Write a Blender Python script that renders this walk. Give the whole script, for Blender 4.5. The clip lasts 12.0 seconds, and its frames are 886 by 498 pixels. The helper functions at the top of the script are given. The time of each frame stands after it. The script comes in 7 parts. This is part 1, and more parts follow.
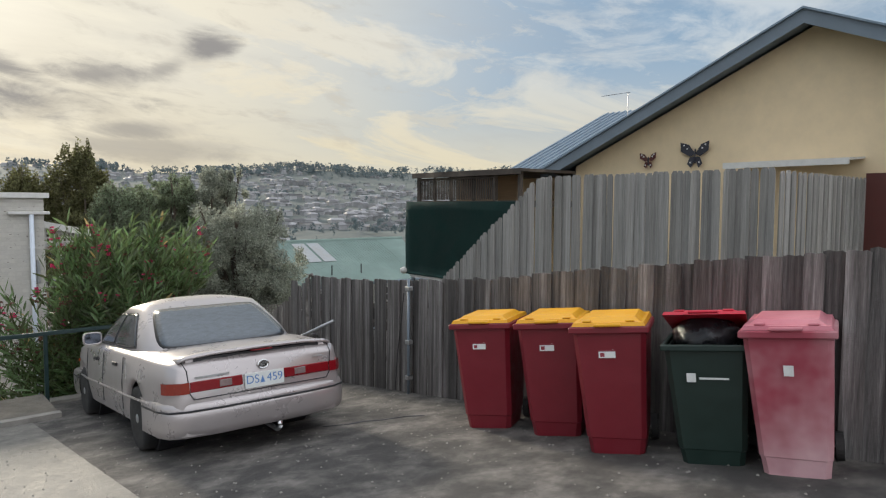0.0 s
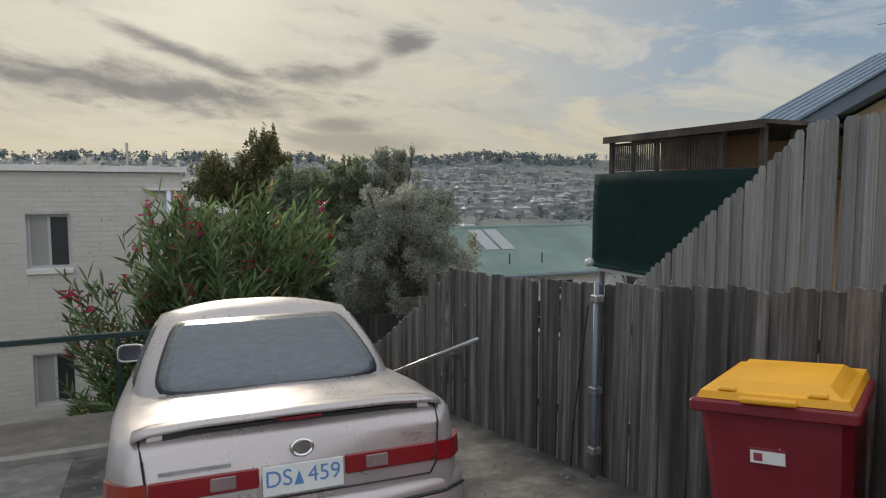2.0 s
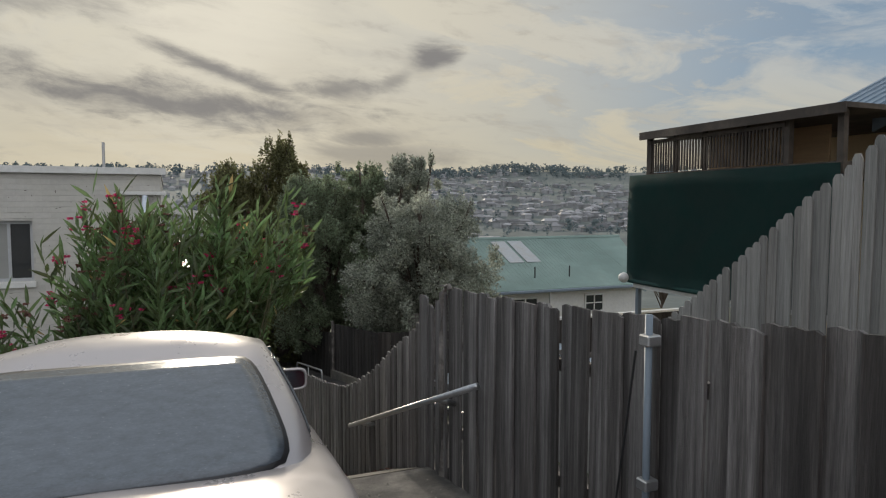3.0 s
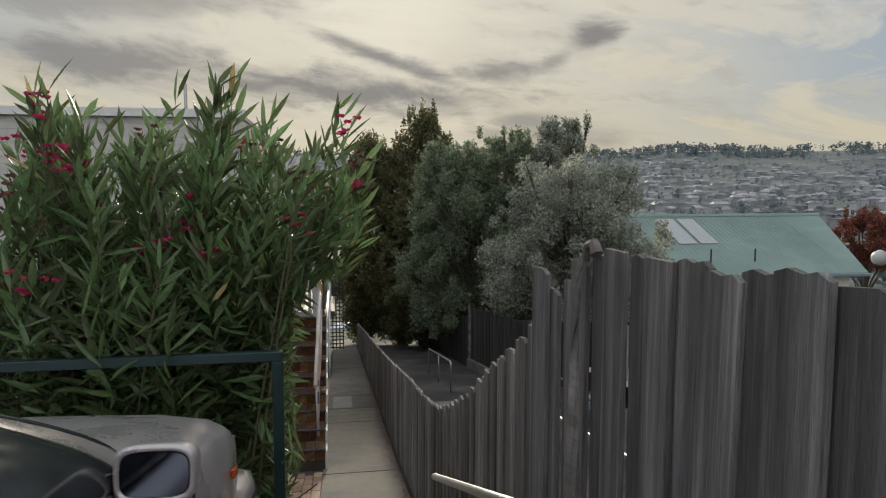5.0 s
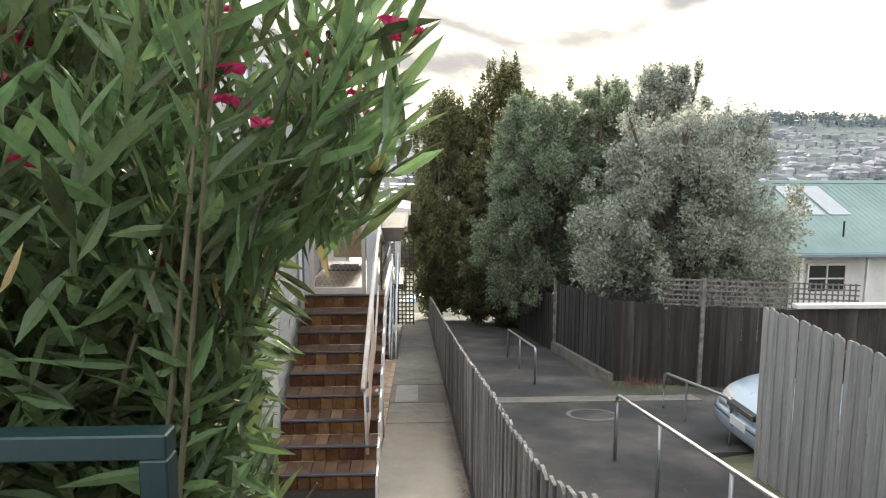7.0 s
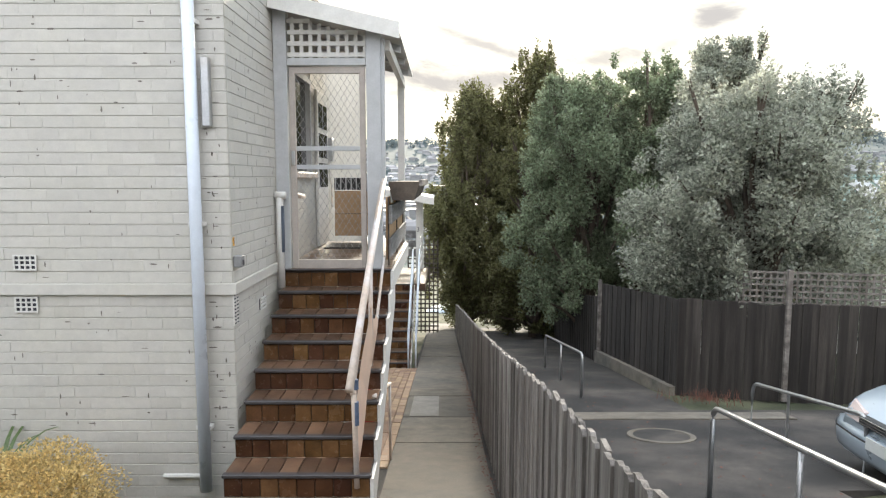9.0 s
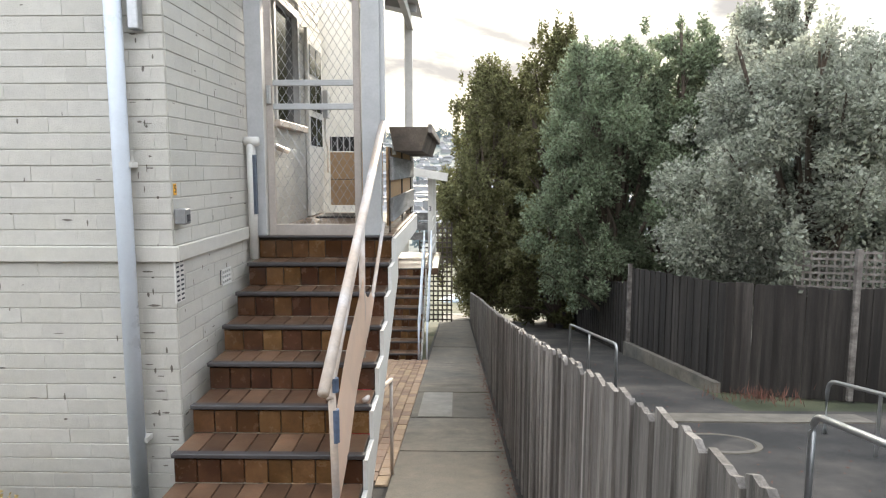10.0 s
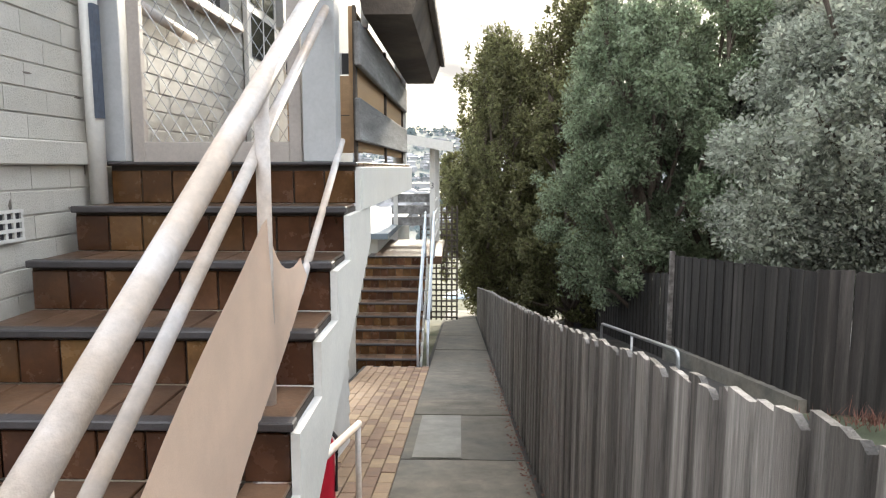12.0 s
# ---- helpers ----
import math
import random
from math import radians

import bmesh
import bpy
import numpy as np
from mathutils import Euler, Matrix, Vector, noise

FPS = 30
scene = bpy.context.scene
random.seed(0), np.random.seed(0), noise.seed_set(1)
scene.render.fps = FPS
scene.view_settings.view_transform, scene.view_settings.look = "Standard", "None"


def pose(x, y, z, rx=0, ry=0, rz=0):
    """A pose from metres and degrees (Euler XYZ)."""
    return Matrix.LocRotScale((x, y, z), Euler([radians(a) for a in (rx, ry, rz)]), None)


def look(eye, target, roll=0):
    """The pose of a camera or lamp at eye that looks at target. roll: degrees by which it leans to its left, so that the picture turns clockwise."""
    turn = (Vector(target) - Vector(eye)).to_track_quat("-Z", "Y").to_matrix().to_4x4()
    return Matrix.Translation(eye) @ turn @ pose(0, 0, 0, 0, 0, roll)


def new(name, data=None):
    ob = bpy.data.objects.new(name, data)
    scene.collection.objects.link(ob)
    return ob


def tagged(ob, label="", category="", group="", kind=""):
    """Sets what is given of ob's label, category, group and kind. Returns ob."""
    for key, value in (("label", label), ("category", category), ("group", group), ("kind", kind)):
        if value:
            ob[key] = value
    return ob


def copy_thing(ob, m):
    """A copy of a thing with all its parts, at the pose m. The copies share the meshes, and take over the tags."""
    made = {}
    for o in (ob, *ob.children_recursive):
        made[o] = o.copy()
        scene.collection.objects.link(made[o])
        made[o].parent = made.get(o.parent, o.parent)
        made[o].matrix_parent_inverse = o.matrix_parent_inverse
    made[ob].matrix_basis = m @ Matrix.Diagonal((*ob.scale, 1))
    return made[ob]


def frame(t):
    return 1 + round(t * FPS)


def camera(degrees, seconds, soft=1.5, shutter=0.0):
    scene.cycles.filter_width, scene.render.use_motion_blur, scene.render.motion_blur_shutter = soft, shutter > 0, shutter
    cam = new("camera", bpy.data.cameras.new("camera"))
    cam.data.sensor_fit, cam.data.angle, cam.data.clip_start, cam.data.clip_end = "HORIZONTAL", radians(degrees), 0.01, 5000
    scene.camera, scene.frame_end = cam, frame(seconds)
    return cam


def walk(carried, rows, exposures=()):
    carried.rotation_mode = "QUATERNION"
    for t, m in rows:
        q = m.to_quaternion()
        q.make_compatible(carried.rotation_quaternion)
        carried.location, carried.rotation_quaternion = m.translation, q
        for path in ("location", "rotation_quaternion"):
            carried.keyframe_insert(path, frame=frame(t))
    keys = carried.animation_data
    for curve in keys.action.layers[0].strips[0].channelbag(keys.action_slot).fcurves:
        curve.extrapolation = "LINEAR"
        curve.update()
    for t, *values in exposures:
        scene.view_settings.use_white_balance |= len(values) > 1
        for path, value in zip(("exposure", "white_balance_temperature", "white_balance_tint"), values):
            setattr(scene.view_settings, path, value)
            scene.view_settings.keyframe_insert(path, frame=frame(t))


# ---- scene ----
cam = camera(67.7, 12.0, soft=1.2)
METRES, EYE, TILT, LEAN, TURN = 16.6, 1.65, 0.0, 0.0, -41.0
ROWS = [
    (0.0, 0.0, 0.0, 0.0, 0.02, -3.78, -0.26),
    (0.5, -0.0051, 0.0499, -0.0053, 8.98, -4.06, -0.12),
    (1.0, -0.0063, 0.0991, -0.0097, 12.56, -5.33, -0.05),
    (1.5, -0.0096, 0.1484, -0.0134, 15.06, -5.01, -0.0),
    (2.0, -0.0111, 0.1973, -0.0166, 16.04, -4.83, 0.01),
    (2.5, -0.016, 0.2479, -0.0202, 16.81, -4.09, 0.03),
    (4.5, -0.0548, 0.4301, -0.045, 27.67, -4.38, 0.07),
    (5.0, -0.0754, 0.4696, -0.052, 31.9, -5.2, 0.08),
    (5.5, -0.1007, 0.5066, -0.0556, 36.19, -5.94, 0.09),
    (6.0, -0.1233, 0.5399, -0.0591, 37.27, -6.71, -0.05),
    (6.5, -0.1457, 0.5653, -0.0618, 38.01, -7.17, -0.15),
    (7.0, -0.1631, 0.5884, -0.0732, 38.5, -7.7, -0.09),
    (9.0, -0.2418, 0.6889, -0.1258, 40.95, -6.1, 0.01),
    (9.5, -0.2669, 0.7173, -0.1365, 41.75, -6.44, -0.01),
    (10.0, -0.2951, 0.7495, -0.1484, 42.15, -6.85, 0.04),
    (10.5, -0.3217, 0.7756, -0.1568, 42.6, -7.03, 0.03),
    (11.0, -0.3456, 0.8019, -0.166, 42.71, -7.14, 0.01),
    (11.5, -0.37, 0.8275, -0.1729, 42.86, -6.98, 0.01),
    (12.0, -0.3902, 0.8531, -0.1806, 42.48, -7.05, -0.04),
]
walk(cam, [(t, pose(0, 0, EYE, TILT, LEAN, TURN) @ pose(METRES * x, METRES * y, METRES * z, 90 + pitch, roll, yaw)) for t, x, y, z, yaw, pitch, roll in ROWS],
     exposures=[(0.0, 0.2), (2.5, -0.22), (4.5, -0.25), (5.5, 0.1), (6.5, 0.85), (7.0, 1.18), (9.0, 1.3), (10.0, 1.4), (12.0, 1.55)])

# ---- light ----
SUN_TURN, SUN_HEIGHT = 4.0, 17.0   # degrees to the right of +y, degrees up
world = bpy.data.worlds.new("sky")
scene.world = world
world.use_nodes = True


def node(tree, kind, **sets):
    n = tree.nodes.new(kind)
    for k, v in sets.items():
        if k in n.inputs:
            n.inputs[k].default_value = v
        else:
            setattr(n, k, v)
    return n


def sky_nodes():
    nt = world.node_tree
    nt.nodes.clear()
    L = nt.links.new
    out = node(nt, "ShaderNodeOutputWorld")
    bg = node(nt, "ShaderNodeBackground")
    L(bg.outputs[0], out.inputs[0])
    sky = node(nt, "ShaderNodeTexSky")
    sky.sky_type = "NISHITA"
    sky.sun_disc = False
    sky.sun_elevation = radians(SUN_HEIGHT)
    sky.sun_rotation = radians(SUN_TURN)
    sky.dust_density = 2.0
    co = node(nt, "ShaderNodeTexCoord")

    def math_(op, a, b=None, c=None):
        n = node(nt, "ShaderNodeMath")
        n.operation = op
        for s, v in zip(n.inputs, (a, b, c)):
            if v is None:
                continue
            if isinstance(v, (int, float)):
                s.default_value = v
            else:
                L(v, s)
        return n.outputs[0]

    def mix(f, a, b):
        n = node(nt, "ShaderNodeMix")
        n.data_type = "RGBA"
        for s, v in ((n.inputs[0], f), (n.inputs[6], a), (n.inputs[7], b)):
            if isinstance(v, (int, float, tuple)):
                s.default_value = v
            else:
                L(v, s)
        return n.outputs[2]

    def ramp(v, lo, hi):
        n = node(nt, "ShaderNodeMapRange")
        n.interpolation_type = "SMOOTHSTEP"
        L(v, n.inputs[0])
        n.inputs[1].default_value, n.inputs[2].default_value = lo, hi
        return n.outputs[0]

    sep = node(nt, "ShaderNodeSeparateXYZ")
    L(co.outputs["Generated"], sep.inputs[0])
    X, Y, Z = sep.outputs
    # direction angles in degrees, to the right of +y and up
    az = math_("MULTIPLY", math_("ARCTAN2", X, Y), 57.2958)
    el = math_("MULTIPLY", math_("ARCSINE", Z), 57.2958)
    # cloud layer seen on a plane overhead
    zz = math_("MAXIMUM", math_("ADD", Z, 0.12), 0.06)
    px, py = math_("DIVIDE", X, zz), math_("DIVIDE", Y, zz)
    flat = node(nt, "ShaderNodeCombineXYZ")
    L(px, flat.inputs[0]), L(py, flat.inputs[1])

    def cloud(scale, detail, lo, hi, off):
        m = node(nt, "ShaderNodeMapping")
        m.inputs["Location"].default_value = (off, off * 0.7, off * 1.3)
        m.inputs["Scale"].default_value = (scale * 0.6, scale * 1.25, 1)
        m.inputs["Rotation"].default_value = (0, 0, 0.5)
        L(flat.outputs[0], m.inputs[0])
        n = node(nt, "ShaderNodeTexNoise", Scale=1.0, Detail=detail, Roughness=0.58, Distortion=0.5)
        L(m.outputs[0], n.inputs["Vector"])
        return ramp(n.outputs["Fac"], lo, hi)

    # glow round the veiled sun
    sx, sy, sz = (math.sin(radians(SUN_TURN)) * math.cos(radians(SUN_HEIGHT)), math.cos(radians(SUN_TURN)) * math.cos(radians(SUN_HEIGHT)), math.sin(radians(SUN_HEIGHT)))
    dot = math_("ADD", math_("ADD", math_("MULTIPLY", X, sx), math_("MULTIPLY", Y, sy)), math_("MULTIPLY", Z, sz))
    near = ramp(dot, 0.62, 1.0)
    close = math_("POWER", ramp(dot, 0.90, 1.0), 1.6)
    core = math_("POWER", ramp(dot, 0.985, 1.0), 1.5)
    low = ramp(el, 15.0, 0.0)
    # streaky noise in azimuth and elevation
    sky_plane = node(nt, "ShaderNodeCombineXYZ")
    L(math_("MULTIPLY", az, 0.055), sky_plane.inputs[0]), L(math_("MULTIPLY", math_("ADD", el, math_("MULTIPLY", az, 0.12)), 0.17), sky_plane.inputs[1])
    streak = node(nt, "ShaderNodeTexNoise", Scale=1.0, Detail=8.0, Roughness=0.62, Distortion=0.7)
    L(sky_plane.outputs[0], streak.inputs["Vector"])
    fine_ = node(nt, "ShaderNodeTexNoise", Scale=3.2, Detail=8.0, Roughness=0.66, Distortion=0.4)
    L(sky_plane.outputs[0], fine_.inputs["Vector"])
    base = mix(0.85, sky.outputs[0], (2.9, 4.3, 5.9, 1))
    veil = mix(near, (5.9, 6.6, 7.2, 1), (8.6, 8.0, 6.6, 1))
    veil = mix(math_("MULTIPLY", low, 0.8), veil, (8.5, 7.3, 4.7, 1))
    cover = math_("MAXIMUM", ramp(streak.outputs["Fac"], 0.40, 0.60), math_("MULTIPLY", ramp(fine_.outputs["Fac"], 0.44, 0.66), 0.75))
    cover = math_("MAXIMUM", cover, math_("MAXIMUM", math_("MULTIPLY", near, 0.85), math_("MULTIPLY", low, 0.85)))
    col = mix(cover, base, veil)
    col = mix(math_("MULTIPLY", cloud(1.7, 6, 0.46, 0.72, 11.0), 0.20), col, (4.6, 4.6, 4.7, 1))
    col = mix(math_("MULTIPLY", math_("MULTIPLY", ramp(fine_.outputs["Fac"], 0.50, 0.68), near), 0.42), col, (4.9, 4.5, 4.0, 1))
    col = mix(math_("MULTIPLY", math_("MULTIPLY", close, ramp(streak.outputs["Fac"], 0.34, 0.60)), 0.75), col, (9.8, 9.2, 7.6, 1))
    col = mix(math_("MULTIPLY", core, 0.45), col, (12.0, 11.2, 9.4, 1))
    # darker cloud banks low in the sky: azimuth, elevation, half length, half height, lean
    wv = math_("SUBTRACT", fine_.outputs["Fac"], 0.5)
    ws = math_("SUBTRACT", streak.outputs["Fac"], 0.5)
    dark = None
    for a0, e0, ha, he, lean, w in BANKS:
        da, de = math_("SUBTRACT", az, a0), math_("SUBTRACT", el, e0)
        u = math_("DIVIDE", da, ha)
        v = math_("DIVIDE", math_("SUBTRACT", de, math_("MULTIPLY", da, lean)), he)
        r = math_("SQRT", math_("ADD", math_("MULTIPLY", u, u), math_("MULTIPLY", v, v)))
        r = math_("ADD", r, math_("ADD", math_("MULTIPLY", wv, 2.6), math_("MULTIPLY", ws, 1.6)))
        one = math_("MULTIPLY", ramp(r, 1.35, 0.1), w * 0.85)
        dark = one if dark is None else math_("MAXIMUM", dark, one)
    col = mix(dark, col, (2.6, 2.5, 2.55, 1))
    # unseen sky overhead and behind, raised above the sky ahead as added fill light
    col = mix(ramp(el, 30.0, 60.0), col, (11.1, 11.9, 12.8, 1))
    col = mix(math_("MULTIPLY", ramp(Y, 0.05, -0.5), 0.85), col, (13.7, 14.2, 15.2, 1))
    L(col, bg.inputs[0])
    bg.inputs[1].default_value = 0.085


BANKS = [(0.5, 8.1, 15.0, 1.7, -0.07, 1.0), (4.0, 10.9, 9.0, 0.8, -0.34, 0.95), (-18.0, 9.6, 11.0, 1.9, 0.0, 0.9), (-16.0, 14.0, 12.0, 1.3, 0.1, 0.6),
         (14.5, 9.8, 4.2, 1.0, 0.06, 0.85), (21.5, 12.3, 2.4, 1.5, 0.3, 1.0), (18.6, 10.6, 2.2, 0.8, 0.4, 0.7),
         (16.5, 5.8, 3.6, 0.9, 0.0, 0.75), (17.0, 4.2, 7.0, 1.2, 0.0, 0.6), (-6.0, 17.0, 10.0, 1.4, -0.1, 0.45)]
sky_nodes()
sun = new("sun", bpy.data.lights.new("sun", "SUN"))
sun.data.energy, sun.data.angle, sun.data.color = 2.6, radians(6), (1.0, 0.9, 0.74)
_s = Vector((math.sin(radians(SUN_TURN)) * math.cos(radians(SUN_HEIGHT)), math.cos(radians(SUN_TURN)) * math.cos(radians(SUN_HEIGHT)), math.sin(radians(SUN_HEIGHT))))
sun.matrix_world = look(_s * 60, (0, 0, 0))

# ---- materials ----
def mat(name, color, rough=0.7, metal=0.0, vary=0.25, scale=8.0, bump=0.15, fine=60.0, stain=None, stain_amount=0.4, stretch=(1, 1, 1),
        per_object=0.0, per_island=0.0, glass=0.0, coat=0.0, hue=0.0, translucent=0.0, spec=0.5):
    """Principled surface with large stains, fine grain and a bump, in metres."""
    m = bpy.data.materials.new(name)
    m.use_nodes = True
    nt = m.node_tree
    L = nt.links.new
    p = nt.nodes["Principled BSDF"]
    co = node(nt, "ShaderNodeTexCoord")
    mp = node(nt, "ShaderNodeMapping")
    mp.inputs["Scale"].default_value = stretch
    L(co.outputs["Object"], mp.inputs[0])
    vec = mp.outputs[0]
    if per_object:
        info = node(nt, "ShaderNodeObjectInfo")
        add = node(nt, "ShaderNodeVectorMath", operation="ADD")
        sc = node(nt, "ShaderNodeVectorMath", operation="SCALE")
        sc.inputs[0].default_value = (37.0, 91.0, 53.0)
        L(info.outputs["Random"], sc.inputs["Scale"])
        L(vec, add.inputs[0]), L(sc.outputs[0], add.inputs[1])
        vec = add.outputs[0]
    big = node(nt, "ShaderNodeTexNoise", Scale=scale * 0.18, Detail=5.0, Roughness=0.6)
    small = node(nt, "ShaderNodeTexNoise", Scale=scale, Detail=6.0, Roughness=0.65)
    grain = node(nt, "ShaderNodeTexNoise", Scale=fine, Detail=3.0, Roughness=0.7)
    for n in (big, small, grain):
        L(vec, n.inputs["Vector"])

    def rng(src, lo, hi, a=0.3, b=0.7):
        r = node(nt, "ShaderNodeMapRange")
        L(src, r.inputs[0])
        r.inputs[1].default_value, r.inputs[2].default_value, r.inputs[3].default_value, r.inputs[4].default_value = a, b, lo, hi
        return r.outputs[0]

    def mul(a, b):
        n = node(nt, "ShaderNodeMath", operation="MULTIPLY")
        L(a, n.inputs[0]), L(b, n.inputs[1])
        return n.outputs[0]

    val = mul(rng(big.outputs["Fac"], 1 - vary * 0.7, 1 + vary * 0.5), rng(small.outputs["Fac"], 1 - vary * 0.6, 1 + vary * 0.5))
    val = mul(val, rng(grain.outputs["Fac"], 1 - vary * 0.35, 1 + vary * 0.35))
    if per_object:
        val = mul(val, rng(info.outputs["Random"], 1 - per_object, 1 + per_object, 0, 1))
    if per_island:
        geo = node(nt, "ShaderNodeNewGeometry")
        val = mul(val, rng(geo.outputs["Random Per Island"], 1 - per_island, 1 + per_island, 0, 1))
    base = (*color, 1)
    cur = None
    if stain is not None:
        mx = node(nt, "ShaderNodeMix", data_type="RGBA")
        mx.inputs[6].default_value, mx.inputs[7].default_value = base, (*stain, 1)
        L(rng(big.outputs["Fac"], 0, stain_amount * 2, 0.42, 0.75), mx.inputs[0])
        cur = mx.outputs[2]
    hsv = node(nt, "ShaderNodeHueSaturation")
    if cur is None:
        hsv.inputs["Color"].default_value = base
    else:
        L(cur, hsv.inputs["Color"])
    L(val, hsv.inputs["Value"])
    if hue:
        src = info.outputs["Random"] if per_object else (geo.outputs["Random Per Island"] if per_island else small.outputs["Fac"])
        L(rng(src, 0.5 - hue, 0.5 + hue, 0, 1), hsv.inputs["Hue"])
    L(hsv.outputs[0], p.inputs["Base Color"])
    L(rng(small.outputs["Fac"], max(0.02, rough - 0.12), min(1, rough + 0.12)), p.inputs["Roughness"])
    p.inputs["Metallic"].default_value = metal
    p.inputs["Specular IOR Level"].default_value = spec
    if glass:
        p.inputs["Transmission Weight"].default_value = glass
    if coat:
        p.inputs["Coat Weight"].default_value = coat
        p.inputs["Coat Roughness"].default_value = 0.12
    if bump:
        b = node(nt, "ShaderNodeBump", Strength=min(1.0, bump), Distance=0.01)
        ad = node(nt, "ShaderNodeMath", operation="ADD")
        L(small.outputs["Fac"], ad.inputs[0]), L(grain.outputs["Fac"], ad.inputs[1])
        L(ad.outputs[0], b.inputs["Height"])
        L(b.outputs[0], p.inputs["Normal"])
    if translucent:
        tr = node(nt, "ShaderNodeBsdfTranslucent")
        L(hsv.outputs[0], tr.inputs[0])
        ms = node(nt, "ShaderNodeMixShader")
        ms.inputs[0].default_value = translucent
        L(p.outputs[0], ms.inputs[1]), L(tr.outputs[0], ms.inputs[2])
        L(ms.outputs[0], nt.nodes["Material Output"].inputs[0])
    return m


ASPHALT = mat("worn_asphalt", (0.085, 0.079, 0.074), 0.85, vary=0.5, scale=16, fine=180, bump=0.7, stain=(0.175, 0.16, 0.145), stain_amount=0.6)
DRIVE = mat("old_asphalt_drive", (0.045, 0.042, 0.040), 0.85, vary=0.6, scale=4, fine=120, bump=0.5, stain=(0.10, 0.086, 0.074), stain_amount=0.5)
CONCRETE = mat("worn_concrete", (0.225, 0.198, 0.160), 0.85, vary=0.6, scale=5, fine=110, bump=0.45, stain=(0.095, 0.09, 0.08), stain_amount=0.7, per_object=0.14)
PAD = mat("stained_pale_concrete", (0.26, 0.245, 0.22), 0.7, vary=0.7, scale=7, fine=130, bump=0.5, stain=(0.10, 0.095, 0.088), stain_amount=0.75)
KERB = mat("kerb_concrete", (0.33, 0.31, 0.28), 0.85, vary=0.4, scale=6, fine=100, bump=0.35, stain=(0.16, 0.15, 0.13), stain_amount=0.5)
GRASS = mat("rough_ground", (0.075, 0.085, 0.045), 0.95, vary=0.6, scale=2.5, bump=0.5, stain=(0.16, 0.14, 0.09))
FENCE = mat("weathered_paling", (0.128, 0.116, 0.109), 0.88, vary=0.8, scale=11, fine=70, bump=0.8, stretch=(4, 4, 0.22), stain=(0.24, 0.228, 0.22), stain_amount=0.45, per_object=0.3)
FENCE_ALLEY = mat("brown_grey_paling", (0.185, 0.165, 0.150), 0.88, vary=0.75, scale=11, fine=70, bump=0.7, stretch=(4, 4, 0.22), stain=(0.29, 0.27, 0.25), stain_amount=0.45, per_object=0.28)
FENCE_GREY = mat("silver_grey_paling", (0.34, 0.33, 0.31), 0.88, vary=0.5, scale=11, fine=70, bump=0.5, stretch=(3, 3, 0.28), stain=(0.22, 0.20, 0.18), stain_amount=0.5, per_object=0.22)
FENCE_DARK = mat("dark_stained_paling", (0.030, 0.025, 0.022), 0.88, vary=0.55, scale=11, fine=70, bump=0.5, stretch=(3, 3, 0.28), stain=(0.075, 0.066, 0.058), stain_amount=0.35, per_object=0.3)
TIMBER = mat("fence_rail_timber", (0.16, 0.14, 0.125), 0.88, vary=0.5, scale=10, bump=0.4, stretch=(3, 0.3, 3), stain=(0.28, 0.26, 0.24))
WHITE_BRICK = mat("white_painted_brick", (0.545, 0.524, 0.48), 0.6, vary=0.12, scale=14, fine=120, bump=0.45, stain=(0.47, 0.45, 0.39), stain_amount=0.35, per_object=0.05, per_island=0.04)
MORTAR = mat("painted_mortar", (0.50, 0.48, 0.44), 0.75, vary=0.2, scale=10, bump=0.3, stain=(0.34, 0.32, 0.28), stain_amount=0.4)
WHITE_PAINT = mat("old_white_paint", (0.68, 0.67, 0.64), 0.5, vary=0.14, scale=9, bump=0.12, stain=(0.45, 0.43, 0.39), stain_amount=0.3)
GREY_PAINT = mat("grey_gloss_paint", (0.47, 0.48, 0.49), 0.42, vary=0.14, scale=9, bump=0.1, stain=(0.33, 0.33, 0.32), stain_amount=0.3)
PIPE_PAINT = mat("pale_blue_grey_pipe", (0.60, 0.65, 0.72), 0.35, vary=0.08, scale=6, bump=0.05)
CREAM_PAINT = mat("chipped_cream_paint", (0.58, 0.475, 0.39), 0.5, vary=0.25, scale=16, bump=0.2, stain=(0.52, 0.56, 0.62), stain_amount=0.4)
BARE_BLUE = mat("old_blue_paint", (0.10, 0.14, 0.22), 0.6, vary=0.4, scale=30, bump=0.1)
FRAME_PAINT = mat("weathered_beige_paint", (0.46, 0.41, 0.37), 0.5, vary=0.2, scale=9, bump=0.12, stain=(0.34, 0.30, 0.27), stain_amount=0.4)
CANVAS = mat("beige_canvas", (0.78, 0.62, 0.50), 0.85, vary=0.12, scale=5, fine=300, bump=0.15)
TILE = mat("brown_glazed_tile", (0.07, 0.029, 0.011), 0.22, vary=0.35, scale=10, bump=0.08, stain=(0.16, 0.08, 0.038), stain_amount=0.5, per_object=0.5, hue=0.015)
TREAD = mat("tan_tread_tile", (0.088, 0.048, 0.028), 0.42, vary=0.35, scale=10, bump=0.1, stain=(0.17, 0.10, 0.06), stain_amount=0.5, per_object=0.28)
GROUT = mat("dark_tile_grout", (0.055, 0.043, 0.035), 0.85, vary=0.3, scale=20, bump=0.2)
PLANK_GREY = mat("weathered_grey_plank", (0.21, 0.205, 0.20), 0.8, vary=0.5, scale=9, bump=0.45, stretch=(3, 0.3, 3), stain=(0.34, 0.34, 0.34), stain_amount=0.5)
NOSING = mat("dark_nosing_strip", (0.055, 0.05, 0.052), 0.5, vary=0.3, scale=12, bump=0.2)
